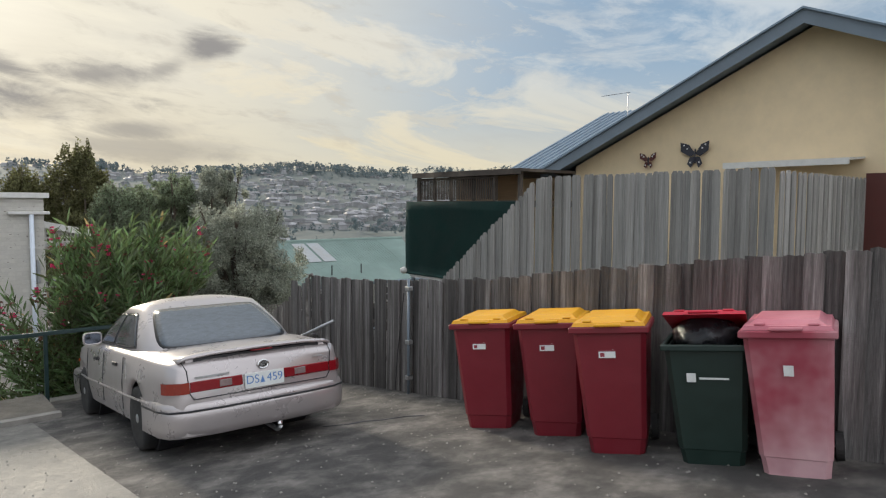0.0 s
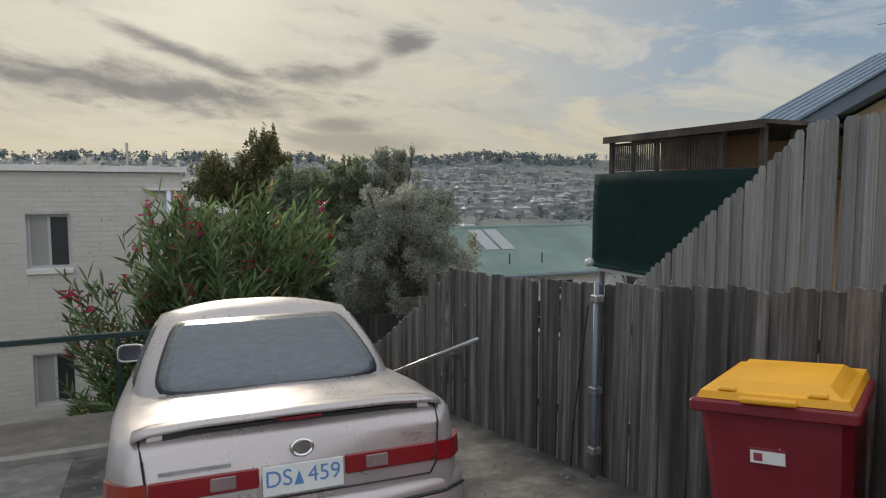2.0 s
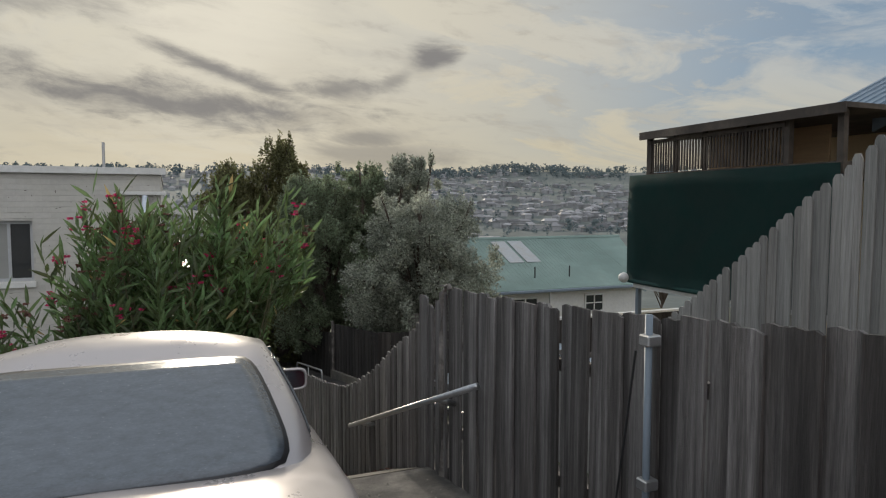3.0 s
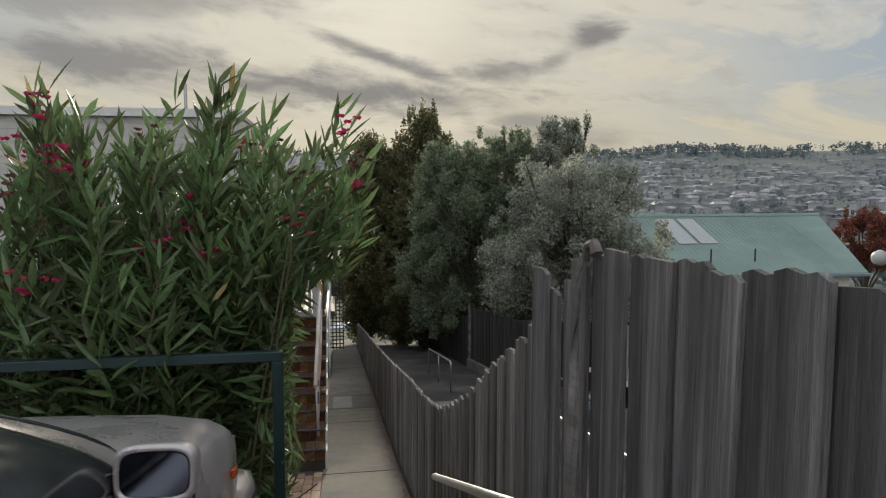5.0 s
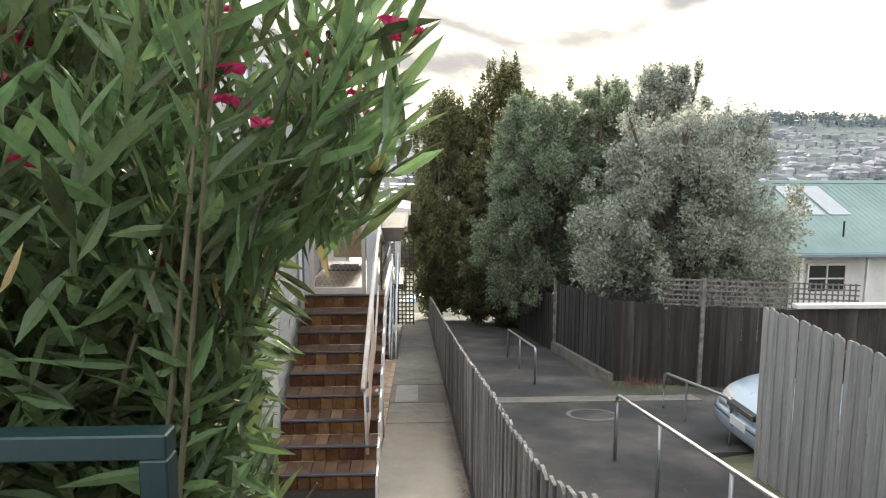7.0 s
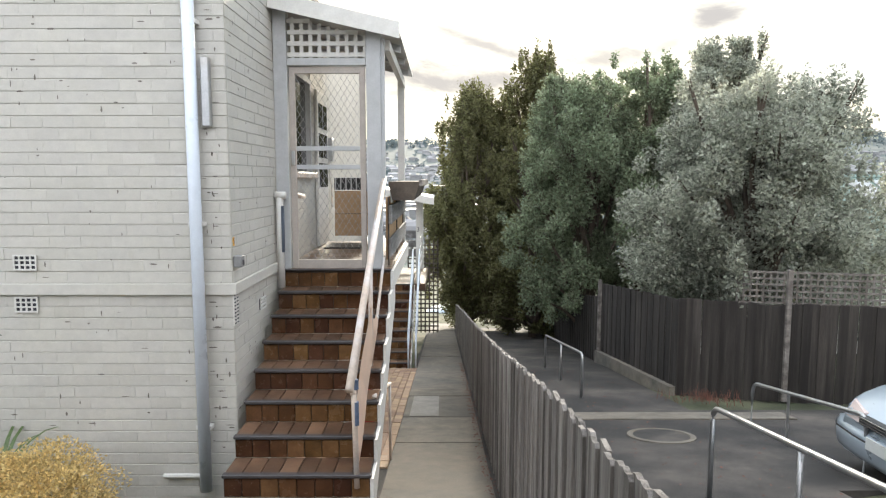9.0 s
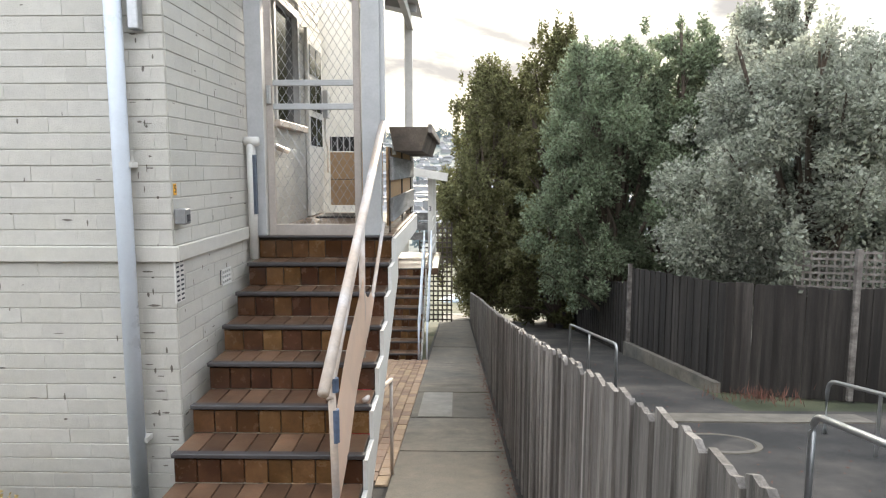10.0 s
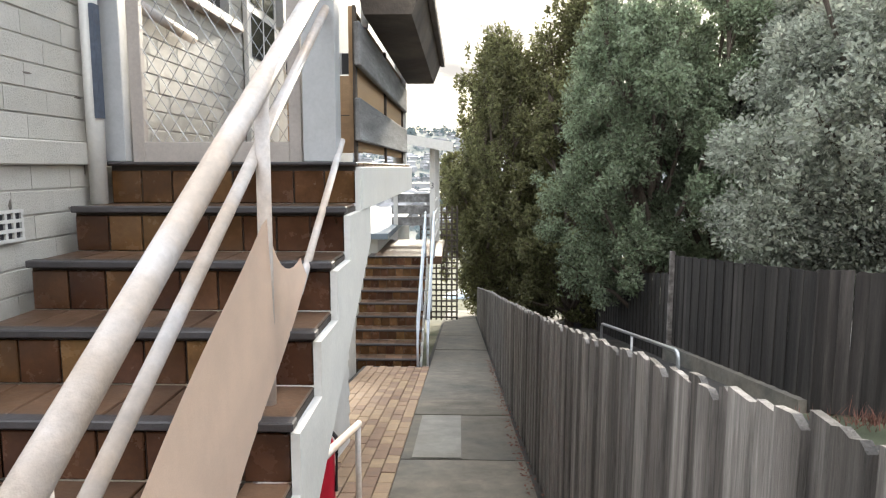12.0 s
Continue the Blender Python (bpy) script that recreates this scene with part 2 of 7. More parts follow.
PAVER = mat("clay_paver", (0.36, 0.235, 0.15), 0.75, vary=0.35, scale=10, fine=90, bump=0.3, stain=(0.24, 0.16, 0.11), stain_amount=0.5, per_object=0.28, hue=0.012)
GALV = mat("galvanised_steel", (0.50, 0.51, 0.52), 0.42, metal=0.85, vary=0.25, scale=14, bump=0.08, stain=(0.34, 0.31, 0.28), stain_amount=0.4)
RAIL_GREEN = mat("dark_green_enamel", (0.012, 0.032, 0.032), 0.4, vary=0.2, scale=10, bump=0.08)
TARP = mat("green_shade_cloth", (0.010, 0.046, 0.040), 0.8, vary=0.25, scale=2.5, fine=400, bump=0.25)
DARKWOOD = mat("dark_deck_timber", (0.075, 0.06, 0.05), 0.8, vary=0.45, scale=9, bump=0.35, stain=(0.16, 0.13, 0.10))
PALEWOOD = mat("bare_plywood", (0.45, 0.30, 0.17), 0.7, vary=0.2, scale=7, bump=0.15, stretch=(1, 0.3, 4))
CREAM_WALL = mat("cream_render", (0.78, 0.62, 0.40), 0.8, vary=0.10, scale=3, fine=150, bump=0.2, stain=(0.72, 0.57, 0.36))
ROOF_BLUE = mat("blue_grey_steel_roof", (0.22, 0.28, 0.34), 0.4, metal=0.3, vary=0.12, scale=4, bump=0.06)
ROOF_TEAL = mat("teal_painted_roof", (0.175, 0.25, 0.22), 0.65, vary=0.25, scale=1.5, bump=0.1, stain=(0.21, 0.275, 0.245))
GUTTER = mat("blue_grey_fascia", (0.17, 0.21, 0.25), 0.5, vary=0.1, scale=6, bump=0.05)
BROWN = mat("red_brown_paint", (0.10, 0.026, 0.02), 0.6, vary=0.2, scale=5, bump=0.1)
BIN_RED = mat("maroon_bin_plastic", (0.19, 0.012, 0.022), 0.42, vary=0.14, scale=7, fine=250, bump=0.06, stain=(0.15, 0.012, 0.02))
BIN_YELLOW = mat("yellow_bin_plastic", (0.74, 0.36, 0.012), 0.42, vary=0.08, scale=7, fine=250, bump=0.06)
BIN_GREEN = mat("dark_green_bin_plastic", (0.012, 0.028, 0.022), 0.45, vary=0.2, scale=7, fine=250, bump=0.06)
BIN_PINK = mat("sun_faded_red_plastic", (0.33, 0.05, 0.075), 0.55, vary=0.12, scale=3.5, fine=200, bump=0.06, stain=(0.60, 0.36, 0.38), stain_amount=0.9)
LID_RED = mat("bright_red_lid_plastic", (0.55, 0.012, 0.035), 0.4, vary=0.1, scale=6, bump=0.05)
LID_PINK = mat("faded_pink_lid_plastic", (0.50, 0.13, 0.17), 0.5, vary=0.12, scale=6, bump=0.05, stain=(0.58, 0.28, 0.31))
BAG = mat("black_bin_bag", (0.012, 0.012, 0.014), 0.22, vary=0.2, scale=12, bump=0.6)
RUBBER = mat("black_rubber", (0.018, 0.018, 0.019), 0.75, vary=0.3, scale=12, bump=0.2, stain=(0.05, 0.047, 0.043))
BLACK = mat("black_plastic", (0.02, 0.02, 0.022), 0.45, vary=0.2, scale=12, bump=0.1)
CAR_PAINT = mat("champagne_metallic_paint", (0.48, 0.438, 0.432), 0.32, metal=0.5, vary=0.05, scale=3, fine=500, bump=0.0, coat=0.5)
SILVER_PAINT = mat("silver_blue_car_paint", (0.42, 0.49, 0.56), 0.34, metal=0.35, vary=0.03, scale=4, bump=0.0, coat=0.6)
CAR_GLASS = mat("tinted_car_glass", (0.035, 0.04, 0.045), 0.09, vary=0.25, scale=10, bump=0.0, spec=0.8)
REAR_GLASS = mat("dewy_rear_glass", (0.085, 0.10, 0.118), 0.17, vary=0.3, scale=60, fine=25, bump=0.03, stretch=(2.5, 1, 1), spec=0.8)
MIRROR_GLASS = mat("door_mirror_glass", (0.16, 0.18, 0.22), 0.05, metal=1.0, vary=0.05, bump=0.0)
LENS_RED = mat("red_tail_lens", (0.22, 0.007, 0.012), 0.16, vary=0.1, scale=40, bump=0.05, spec=0.8)
LENS_CORNER = mat("red_orange_lens", (0.24, 0.025, 0.012), 0.16, vary=0.1, scale=40, bump=0.05, spec=0.8)
LENS_DIM = mat("smoky_clear_lens", (0.24, 0.17, 0.165), 0.15, vary=0.2, scale=40, bump=0.05, spec=0.8)
LENS_AMBER = mat("amber_lens", (0.42, 0.075, 0.015), 0.16, vary=0.1, scale=40, bump=0.05, spec=0.8)
LENS_CLEAR = mat("clear_lens", (0.52, 0.42, 0.40), 0.15, vary=0.1, scale=40, bump=0.05, spec=0.8)
CHROME = mat("chrome", (0.7, 0.7, 0.7), 0.16, metal=1.0, vary=0.05, bump=0.0)
PLATE = mat("white_number_plate", (0.70, 0.72, 0.70), 0.4, vary=0.08, scale=20, bump=0.02)
INK_BLUE = mat("blue_ink", (0.10, 0.22, 0.48), 0.5, vary=0.05, bump=0.0)
INK_DARK = mat("dark_ink", (0.03, 0.03, 0.04), 0.6, vary=0.05, bump=0.0)
STICKER = mat("white_sticker", (0.68, 0.68, 0.66), 0.5, vary=0.08, scale=30, bump=0.0)
STICKER_RED = mat("dark_red_sticker", (0.26, 0.03, 0.045), 0.5, vary=0.08, bump=0.0)
WINDOW_GLASS = mat("dark_window_glass", (0.03, 0.033, 0.035), 0.06, vary=0.2, scale=3, bump=0.0, spec=0.8)
CURTAIN = mat("window_blind", (0.30, 0.30, 0.28), 0.7, vary=0.1, scale=5, bump=0.05)
BARK = mat("grey_brown_bark", (0.11, 0.085, 0.065), 0.9, vary=0.5, scale=14, bump=0.7, stretch=(2, 2, 0.5))
STEM = mat("green_brown_stem", (0.13, 0.115, 0.06), 0.8, vary=0.3, scale=14, bump=0.2)
LEAF_OLEANDER = mat("oleander_leaf", (0.132, 0.185, 0.076), 0.30, vary=0.2, scale=20, bump=0.05, per_island=0.6, translucent=0.5, hue=0.03)
LEAF_OLIVE = mat("grey_olive_leaf", (0.37, 0.385, 0.315), 0.5, vary=0.2, scale=20, bump=0.0, per_island=0.5, translucent=0.6, hue=0.015)
LEAF_GREEN = mat("mid_green_leaf", (0.24, 0.28, 0.18), 0.45, vary=0.2, scale=20, bump=0.0, per_island=0.5, translucent=0.6, hue=0.02)
LEAF_DARK = mat("dark_conifer_leaf", (0.165, 0.16, 0.072), 0.6, vary=0.25, scale=20, bump=0.0, per_island=0.5, translucent=0.52, hue=0.02)
LEAF_RED = mat("autumn_red_leaf", (0.22, 0.075, 0.05), 0.6, vary=0.2, scale=20, bump=0.0, per_island=0.5, translucent=0.4, hue=0.02)
LEAF_YELLOW = mat("yellow_groundcover_leaf", (0.66, 0.50, 0.22), 0.7, vary=0.2, scale=20, bump=0.0, per_island=0.4, translucent=0.3)
PETAL = mat("pink_oleander_petal", (0.52, 0.035, 0.12), 0.6, vary=0.15, scale=20, bump=0.0, per_island=0.35, translucent=0.3)
PETAL_DRY = mat("dried_brown_petal", (0.16, 0.07, 0.05), 0.8, vary=0.2, scale=20, bump=0.0, per_island=0.35)
# aerial haze mixed into the hillside colour, greyer and bluer than near ground
HAZED_LAND = mat("hazed_hillside", (0.10, 0.122, 0.118), 0.95, vary=0.4, scale=0.08, fine=0.6, bump=0.0, stain=(0.125, 0.14, 0.128), stain_amount=0.6)
# blue-grey of distance haze put into the foliage colour itself
HAZED_TREE = mat("hazed_tree_foliage", (0.135, 0.17, 0.18), 0.95, vary=0.1, scale=0.5, bump=0.0, per_island=0.2, spec=0.1, translucent=0.45)
FAR_WALL = mat("far_house_wall", (0.33, 0.33, 0.33), 0.8, vary=0.15, scale=0.3, bump=0.0, per_island=0.3, hue=0.03)
FAR_ROOF = mat("far_house_roof", (0.21, 0.205, 0.21), 0.55, vary=0.15, scale=0.3, bump=0.0, per_island=0.75, hue=0.05)
FAR_ORANGE = mat("far_orange_sign", (0.60, 0.28, 0.02), 0.7, vary=0.1, bump=0.0)
FAR_RED = mat("far_red_wall", (0.42, 0.06, 0.04), 0.7, vary=0.1, bump=0.0)
ROOF_DARK = mat("far_dark_shed", (0.035, 0.04, 0.055), 0.7, vary=0.2, scale=0.3, bump=0.0)


# ---- building helpers ----
def part(name, bm, material, parent=None, label="", smooth=False):
    """Links a bmesh as one mesh object under a thing or a part."""
    me = bpy.data.meshes.new(name)
    bm.normal_update()
    bm.to_mesh(me)
    bm.free()
    me.materials.append(material)
    if smooth:
        me.polygons.foreach_set("use_smooth", [True] * len(me.polygons))
    ob = new(name, me)
    ob.parent = parent
    if label:
        tagged(ob, label)
    return ob


def thing(name, m, label, category, group="", kind=""):
    ob = new(name)
    ob.empty_display_size = 0.2
    ob.matrix_basis = m
    return tagged(ob, label, category, group, kind)


def box(x0, x1, y0, y1, z0, z1, bm=None, bevel=0.0):
    made = bm is None
    bm = bmesh.new() if made else bm
    r = bmesh.ops.create_cube(bm, size=1.0, matrix=Matrix.Translation(((x0 + x1) / 2, (y0 + y1) / 2, (z0 + z1) / 2)) @ Matrix.Diagonal((abs(x1 - x0), abs(y1 - y0), abs(z1 - z0), 1)))
    if bevel:
        edges = list({e for v in r["verts"] for e in v.link_edges})
        bmesh.ops.bevel(bm, geom=edges, offset=bevel, segments=1, affect="EDGES")
    return bm


def hull8(bottom, top, bm=None):
    """A solid between two polygons of the same number of corners."""
    bm = bm or bmesh.new()
    a = [bm.verts.new(p) for p in bottom]
    b = [bm.verts.new(p) for p in top]
    n = len(a)
    bm.faces.new(a[::-1])
    bm.faces.new(b)
    for i in range(n):
        bm.faces.new((a[i], a[(i + 1) % n], b[(i + 1) % n], b[i]))
    bmesh.ops.recalc_face_normals(bm, faces=bm.faces)
    return bm


def prism(profile, x0, x1, bm=None):
    """A (y, z) profile drawn out along x."""
    return hull8([(x0, y, z) for y, z in profile], [(x1, y, z) for y, z in profile], bm)


def prism_y(profile, y0, y1, bm=None):
    """An (x, z) profile drawn out along y."""
    return hull8([(x, y0, z) for x, z in profile], [(x, y1, z) for x, z in profile], bm)


def tube(pts, r, seg=10, bm=None, r_end=None):
    """A round bar along a line of points."""
    bm = bm or bmesh.new()
    pts = [Vector(p) for p in pts]
    rings = []
    for i, p in enumerate(pts):
        d = (pts[min(i + 1, len(pts) - 1)] - pts[max(i - 1, 0)]).normalized()
        u = d.cross(Vector((0, 0, 1)))
        u = Vector((1, 0, 0)) if u.length < 0.01 else u.normalized()
        v = d.cross(u)
        rr = r if r_end is None else r + (r_end - r) * i / (len(pts) - 1)
        rings.append([bm.verts.new(p + (u * math.cos(a) + v * math.sin(a)) * rr) for a in (2 * math.pi * k / seg for k in range(seg))])
    for a, b in zip(rings, rings[1:]):
        for k in range(seg):
            bm.faces.new((a[k], a[(k + 1) % seg], b[(k + 1) % seg], b[k]))
    bm.faces.new(rings[0][::-1])
    bm.faces.new(rings[-1])
    bmesh.ops.recalc_face_normals(bm, faces=bm.faces)
    return bm


def bend(points, radius=0.06, steps=4):
    """Rounds the inner corners of a line of points."""
    pts = [Vector(p) for p in points]
    out = [pts[0]]
    for a, b, c in zip(pts, pts[1:], pts[2:]):
        p, q = b + (a - b).normalized() * radius, b + (c - b).normalized() * radius
        out += [p.lerp(b, s).lerp(b.lerp(q, s), s) for s in (k / steps for k in range(steps + 1))]
    return out + [pts[-1]]


def mesh_from(name, verts, faces, material, parent=None, label="", smooth=False):
    me = bpy.data.meshes.new(name)
    me.from_pydata(verts, [], faces)
    me.materials.append(material)
    if smooth:
        me.polygons.foreach_set("use_smooth", [True] * len(me.polygons))
    ob = new(name, me)
    ob.parent = parent
    if label:
        tagged(ob, label)
    return ob


def table(rows, y):
    """Straight lines between (y, value) rows."""
    if y <= rows[0][0]:
        return rows[0][1]
    for (a, u), (b, v) in zip(rows, rows[1:]):
        if y <= b:
            return u + (v - u) * (y - a) / (b - a)
    return rows[-1][1]


def text(words, size, m, material, parent, name="lettering"):
    cu = bpy.data.curves.new(name, "FONT")
    cu.body, cu.size, cu.align_x, cu.align_y, cu.extrude = words, size, "CENTER", "CENTER", 0.0006
    tmp = bpy.data.objects.new(name, cu)
    me = bpy.data.meshes.new_from_object(tmp)
    bpy.data.objects.remove(tmp)
    me.name = name
    me.materials.clear()
    me.materials.append(material)
    ob = new(name, me)
    ob.parent = parent
    ob.matrix_basis = m
    return ob


def lathe(profile, seg=28):
    """A (radius, x) profile turned about the x axis."""
    bm = bmesh.new()
    rings = [[bm.verts.new((x, r * math.cos(2 * math.pi * k / seg), r * math.sin(2 * math.pi * k / seg))) for k in range(seg)] for r, x in profile]
    for a, b in zip(rings, rings[1:]):
        for k in range(seg):
            bm.faces.new((a[k], a[(k + 1) % seg], b[(k + 1) % seg], b[k]))
    bm.faces.new(rings[0][::-1]), bm.faces.new(rings[-1])
    bmesh.ops.recalc_face_normals(bm, faces=bm.faces)
    return bm

# ---- the lie of the land ----
PATH_Z = [(-30, 0.6), (0, 0.12), (9.2, -1.03), (10.2, -1.42), (11.4, -1.97), (12.6, -2.36), (13.8, -2.66), (15.0, -2.91), (22, -3.99), (37, -6.4), (60, -10.5)]
DRIVE_Z = [(-30, 0.2), (5, -1.55), (9, -2.1), (15, -3.02), (22, -4.1), (37, -6.5), (60, -10.8)]


def path_z(y):
    return table(PATH_Z, y)


def drive_z(y):
    return table(DRIVE_Z, y)


def park_z(y):
    return 0.12 - 0.125 * y


def land_z(x, y):
    """The ground: a slope down into a valley, and hills on its far side."""
    r = math.hypot(x - 4, y - 10)
    local = drive_z(min(y, 60)) - 0.12
    if x < 3.9 and 10.6 < y < 60:
        local = min(local, -3.05)
    if x > 8.6 and y < 21:
        local += 1.0 * min(1, (x - 8.6) / 3) * min(1, (21 - y) / 4)
    if y < 10.6:
        local = min(local, park_z(y) - 0.25)
    a = math.degrees(math.atan2(x - 4, y - 10))
    ridge = 78 + 14 * noise.noise((a * 0.07, 3.1, 0)) + 9 * noise.noise((a * 0.21, 7.7, 0)) + 10 * math.exp(-((a - 28) / 6) ** 2) - 8 * math.exp(-((a - 20) / 4) ** 2)
    far = table([(0, 0), (30, 0), (140, -26), (330, -30), (700, -10), (1100, 25), (1500, ridge), (1900, ridge - 10), (3600, ridge - 30)], r) if r > 30 else 0
    far += 5 * noise.noise((x / 90, y / 90, 1.0)) * min(1, max(0, r - 120) / 200)
    w = min(1, max(0, (r - 30) / 60))
    return local * (1 - w) + far * w


def graded(lo, hi, fine0, fine1, step, grow):
    out, v, s = [fine0], fine0, step
    while v < fine1:
        v += step
        out.append(v)
    while v < hi:
        s *= grow
        v += s
        out.append(v)
    v, s = fine0, step
    while v > lo:
        s *= grow
        v -= s
        out.insert(0, v)
    return out


def ground():
    xs = graded(-2200, 2200, -10, 18, 1.0, 1.16)
    ys = graded(-400, 2600, 8, 60, 1.0, 1.14)
    verts = [(x, y, land_z(x, y)) for y in ys for x in xs]
    n = len(xs)
    faces = [(j * n + i, j * n + i + 1, (j + 1) * n + i + 1, (j + 1) * n + i) for j in range(len(ys) - 1) for i in range(n - 1)]
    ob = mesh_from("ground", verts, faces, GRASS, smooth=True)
    ob.data.materials.append(HAZED_LAND)
    # ground past 60 m takes the haze-tinted colour
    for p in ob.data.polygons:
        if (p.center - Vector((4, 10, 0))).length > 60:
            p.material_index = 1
    tagged(ob, "rough grassy ground falling into a valley with hills beyond", "ground", kind="structure")


ground()


def strip(name, x0, x1, ys, zf, material, label, thick=0.25, category="ground"):
    """A paved sheet that follows zf along y."""
    bm = bmesh.new()
    rows = [[bm.verts.new((x, y, z)) for x, z in ((x0, zf(y) - thick), (x0, zf(y)), (x1, zf(y)), (x1, zf(y) - thick))] for y in ys]
    for a, b in zip(rows, rows[1:]):
        for k in range(4):
            bm.faces.new((a[k], a[(k + 1) % 4], b[(k + 1) % 4], b[k]))
    bm.faces.new(rows[0]), bm.faces.new(rows[-1][::-1])
    bmesh.ops.recalc_face_normals(bm, faces=bm.faces)
    return tagged(part(name, bm, material), label, category, kind="structure")


def span(a, b, step):
    n = max(1, round((b - a) / step))
    return [a + (b - a) * i / n for i in range(n + 1)]


strip("car_park", -14, 3.86, span(-14, 10.62, 1.2), park_z, ASPHALT, "patched grey asphalt car park sloping downhill", thick=0.6)
strip("concrete_pad", -14, 1.42, span(1.5, 9.34, 0.8), lambda y: park_z(y) + 0.005, PAD, "pale worn concrete pad beside the parked car", thick=0.05)
strip("car_park_edge", 3.86, 5.0, span(-14, 9.2, 1.2), park_z, ASPHALT, "worn asphalt strip beside the paling fence", thick=0.5)
strip("driveway", 5.3, 8.2, span(-8, 21.0, 1.0), drive_z, DRIVE, "dark old asphalt driveway sloping downhill", thick=0.15)
strip("driveway_apron", 8.2, 20.0, span(17.2, 21.0, 1.0), drive_z, DRIVE, "dark asphalt parking apron beside the driveway", thick=0.15)
strip("lane", 5.3, 8.25, span(21.0, 60, 1.5), lambda y: drive_z(y) - 0.004, DRIVE, "dark asphalt lane running down under the trees", thick=0.15)
strip("gutter_strip", 5.3, 9.5, span(20.3, 20.75, 0.45), lambda y: drive_z(y) + 0.02, CONCRETE, "pale concrete gutter across the driveway", thick=0.1)
strip("retaining_wall", -14, 3.86, [10.62, 10.85], lambda y: park_z(10.62) + 0.04, KERB, "concrete retaining wall under the car park edge", thick=2.3, category="wall")
strip("courtyard_ground", -8, 3.9, span(10.85, 15.2, 0.8), lambda y: -2.95, GRASS, "bare garden soil below the car park", thick=0.3)

# kerb and raised concrete strip along the edge of the car park
strip("kerb", -14, 1.75, [9.35, 9.47], lambda y: park_z(9.4) + 0.07, KERB, "worn concrete kerb at the edge of the car park", thick=0.2)
strip("edge_strip", -14, 1.75, [9.47, 10.60], lambda y: park_z(9.4) + 0.03, CONCRETE, "cracked concrete strip behind the kerb", thick=0.4)


# ---- the alley path: one slab after another ----
def path_slabs():
    ys = [9.2, 10.0, 10.8, 11.6, 12.6, 13.7, 15.2, 16.9, 18.6, 20.0, 21.6, 21.9, 24.6, 27.4, 30.3, 33.2, 36.3, 40, 44]
    root = thing("path", pose(0, 0, 0), "stained concrete alley path of separate slabs", "path", kind="structure")
    for a, b in zip(ys, ys[1:]):
        bm = bmesh.new()
        g = 0.006
        lo = [(3.932, a + g, path_z(a) - 0.15), (4.93, a + g, path_z(a) - 0.15), (4.93, b - g, path_z(b) - 0.15), (3.932, b - g, path_z(b) - 0.15)]
        h = random.uniform(-0.006, 0.006)
        hull8(lo, [(x, y, z + 0.15 + h) for x, y, z in lo], bm)
        part("slab", bm, CONCRETE, root)
    bm = bmesh.new()
    for a, b in zip(ys, ys[1:]):
        lo = [(3.86, a, path_z(a) - 0.4), (5.3, a, path_z(a) - 0.4), (5.3, b, path_z(b) - 0.4), (3.86, b, path_z(b) - 0.4)]
        hull8(lo, [(x, y, z + 0.36) for x, y, z in lo], bm)
    part("bedding", bm, DRIVE, root)
    bm = box(4.02, 4.42, 20.02, 21.55, 0, 0.004)
    for v in bm.verts:
        v.co.z += path_z(v.co.y) + 0.008
    part("patch", bm, KERB, root)


path_slabs()


# ---- fences of upright palings ----
def paling_mesh(name, material, top, width, thick=0.018):
    """One upright board 1 m tall; top: how its head is cut."""
    w = width / 2
    heads = {"flat": [(w, 1), (-w, 1)], "dog": [(w, 0.988), (w * 0.5, 1), (-w * 0.5, 1), (-w, 0.988)], "slant": [(w, 0.993), (-w * 0.3, 1), (-w, 0.988)],
             "worn": [(w, 0.992), (w * 0.5, 0.999), (-w * 0.1, 0.994), (-w * 0.6, 1.0), (-w, 0.990)]}[top]
    # profile bowed a little, drawn in y (along the fence) and z
    lean = random.uniform(-0.008, 0.008)
    pts = [(-w, 0), (w * random.uniform(0.92, 1), 0), (w, 0.5)] + heads + [(-w * random.uniform(0.94, 1), 0.5)]
    bm = bmesh.new()
    hull8([(-thick / 2 + lean * z, y, z) for y, z in pts], [(thick / 2 + lean * z, y, z) for y, z in pts], bm)
    me = bpy.data.meshes.new(name)
    bm.to_mesh(me)
    bm.free()
    me.materials.append(material)
    return me


def fence_line(parent, a, b, top, foot, meshes, pitch, jitter=0.012, lap=0.016, name="paling", clear=()):
    """Palings from a to b (x, y); top and foot are heights by distance along the line."""
    a, b = Vector(a), Vector(b)
    length = (b - a).length
    turn = math.atan2(b.y - a.y, b.x - a.x) - math.pi / 2
    d = (b - a) / length
    s, i = 0.0, 0
    while s < length:
        step = pitch * random.uniform(0.9, 1.1)
        c = a + d * (s + step / 2)
        zt, zb = top(s + step / 2) + random.uniform(-jitter, jitter), foot(s + step / 2)
        ob = new(name, random.choice(meshes))
        ob.parent = parent
        off = lap if i % 2 else 0.0
        ob.matrix_basis = Matrix.Translation((c.x - math.cos(turn) * off, c.y - math.sin(turn) * off, zb)) @ Euler((random.uniform(-0.009, 0.009), 0, turn + random.uniform(-0.03, 0.03))).to_matrix().to_4x4() @ Matrix.Diagonal((1, random.uniform(0.96, 1.03), zt - zb, 1))
        s += step
        i += 1


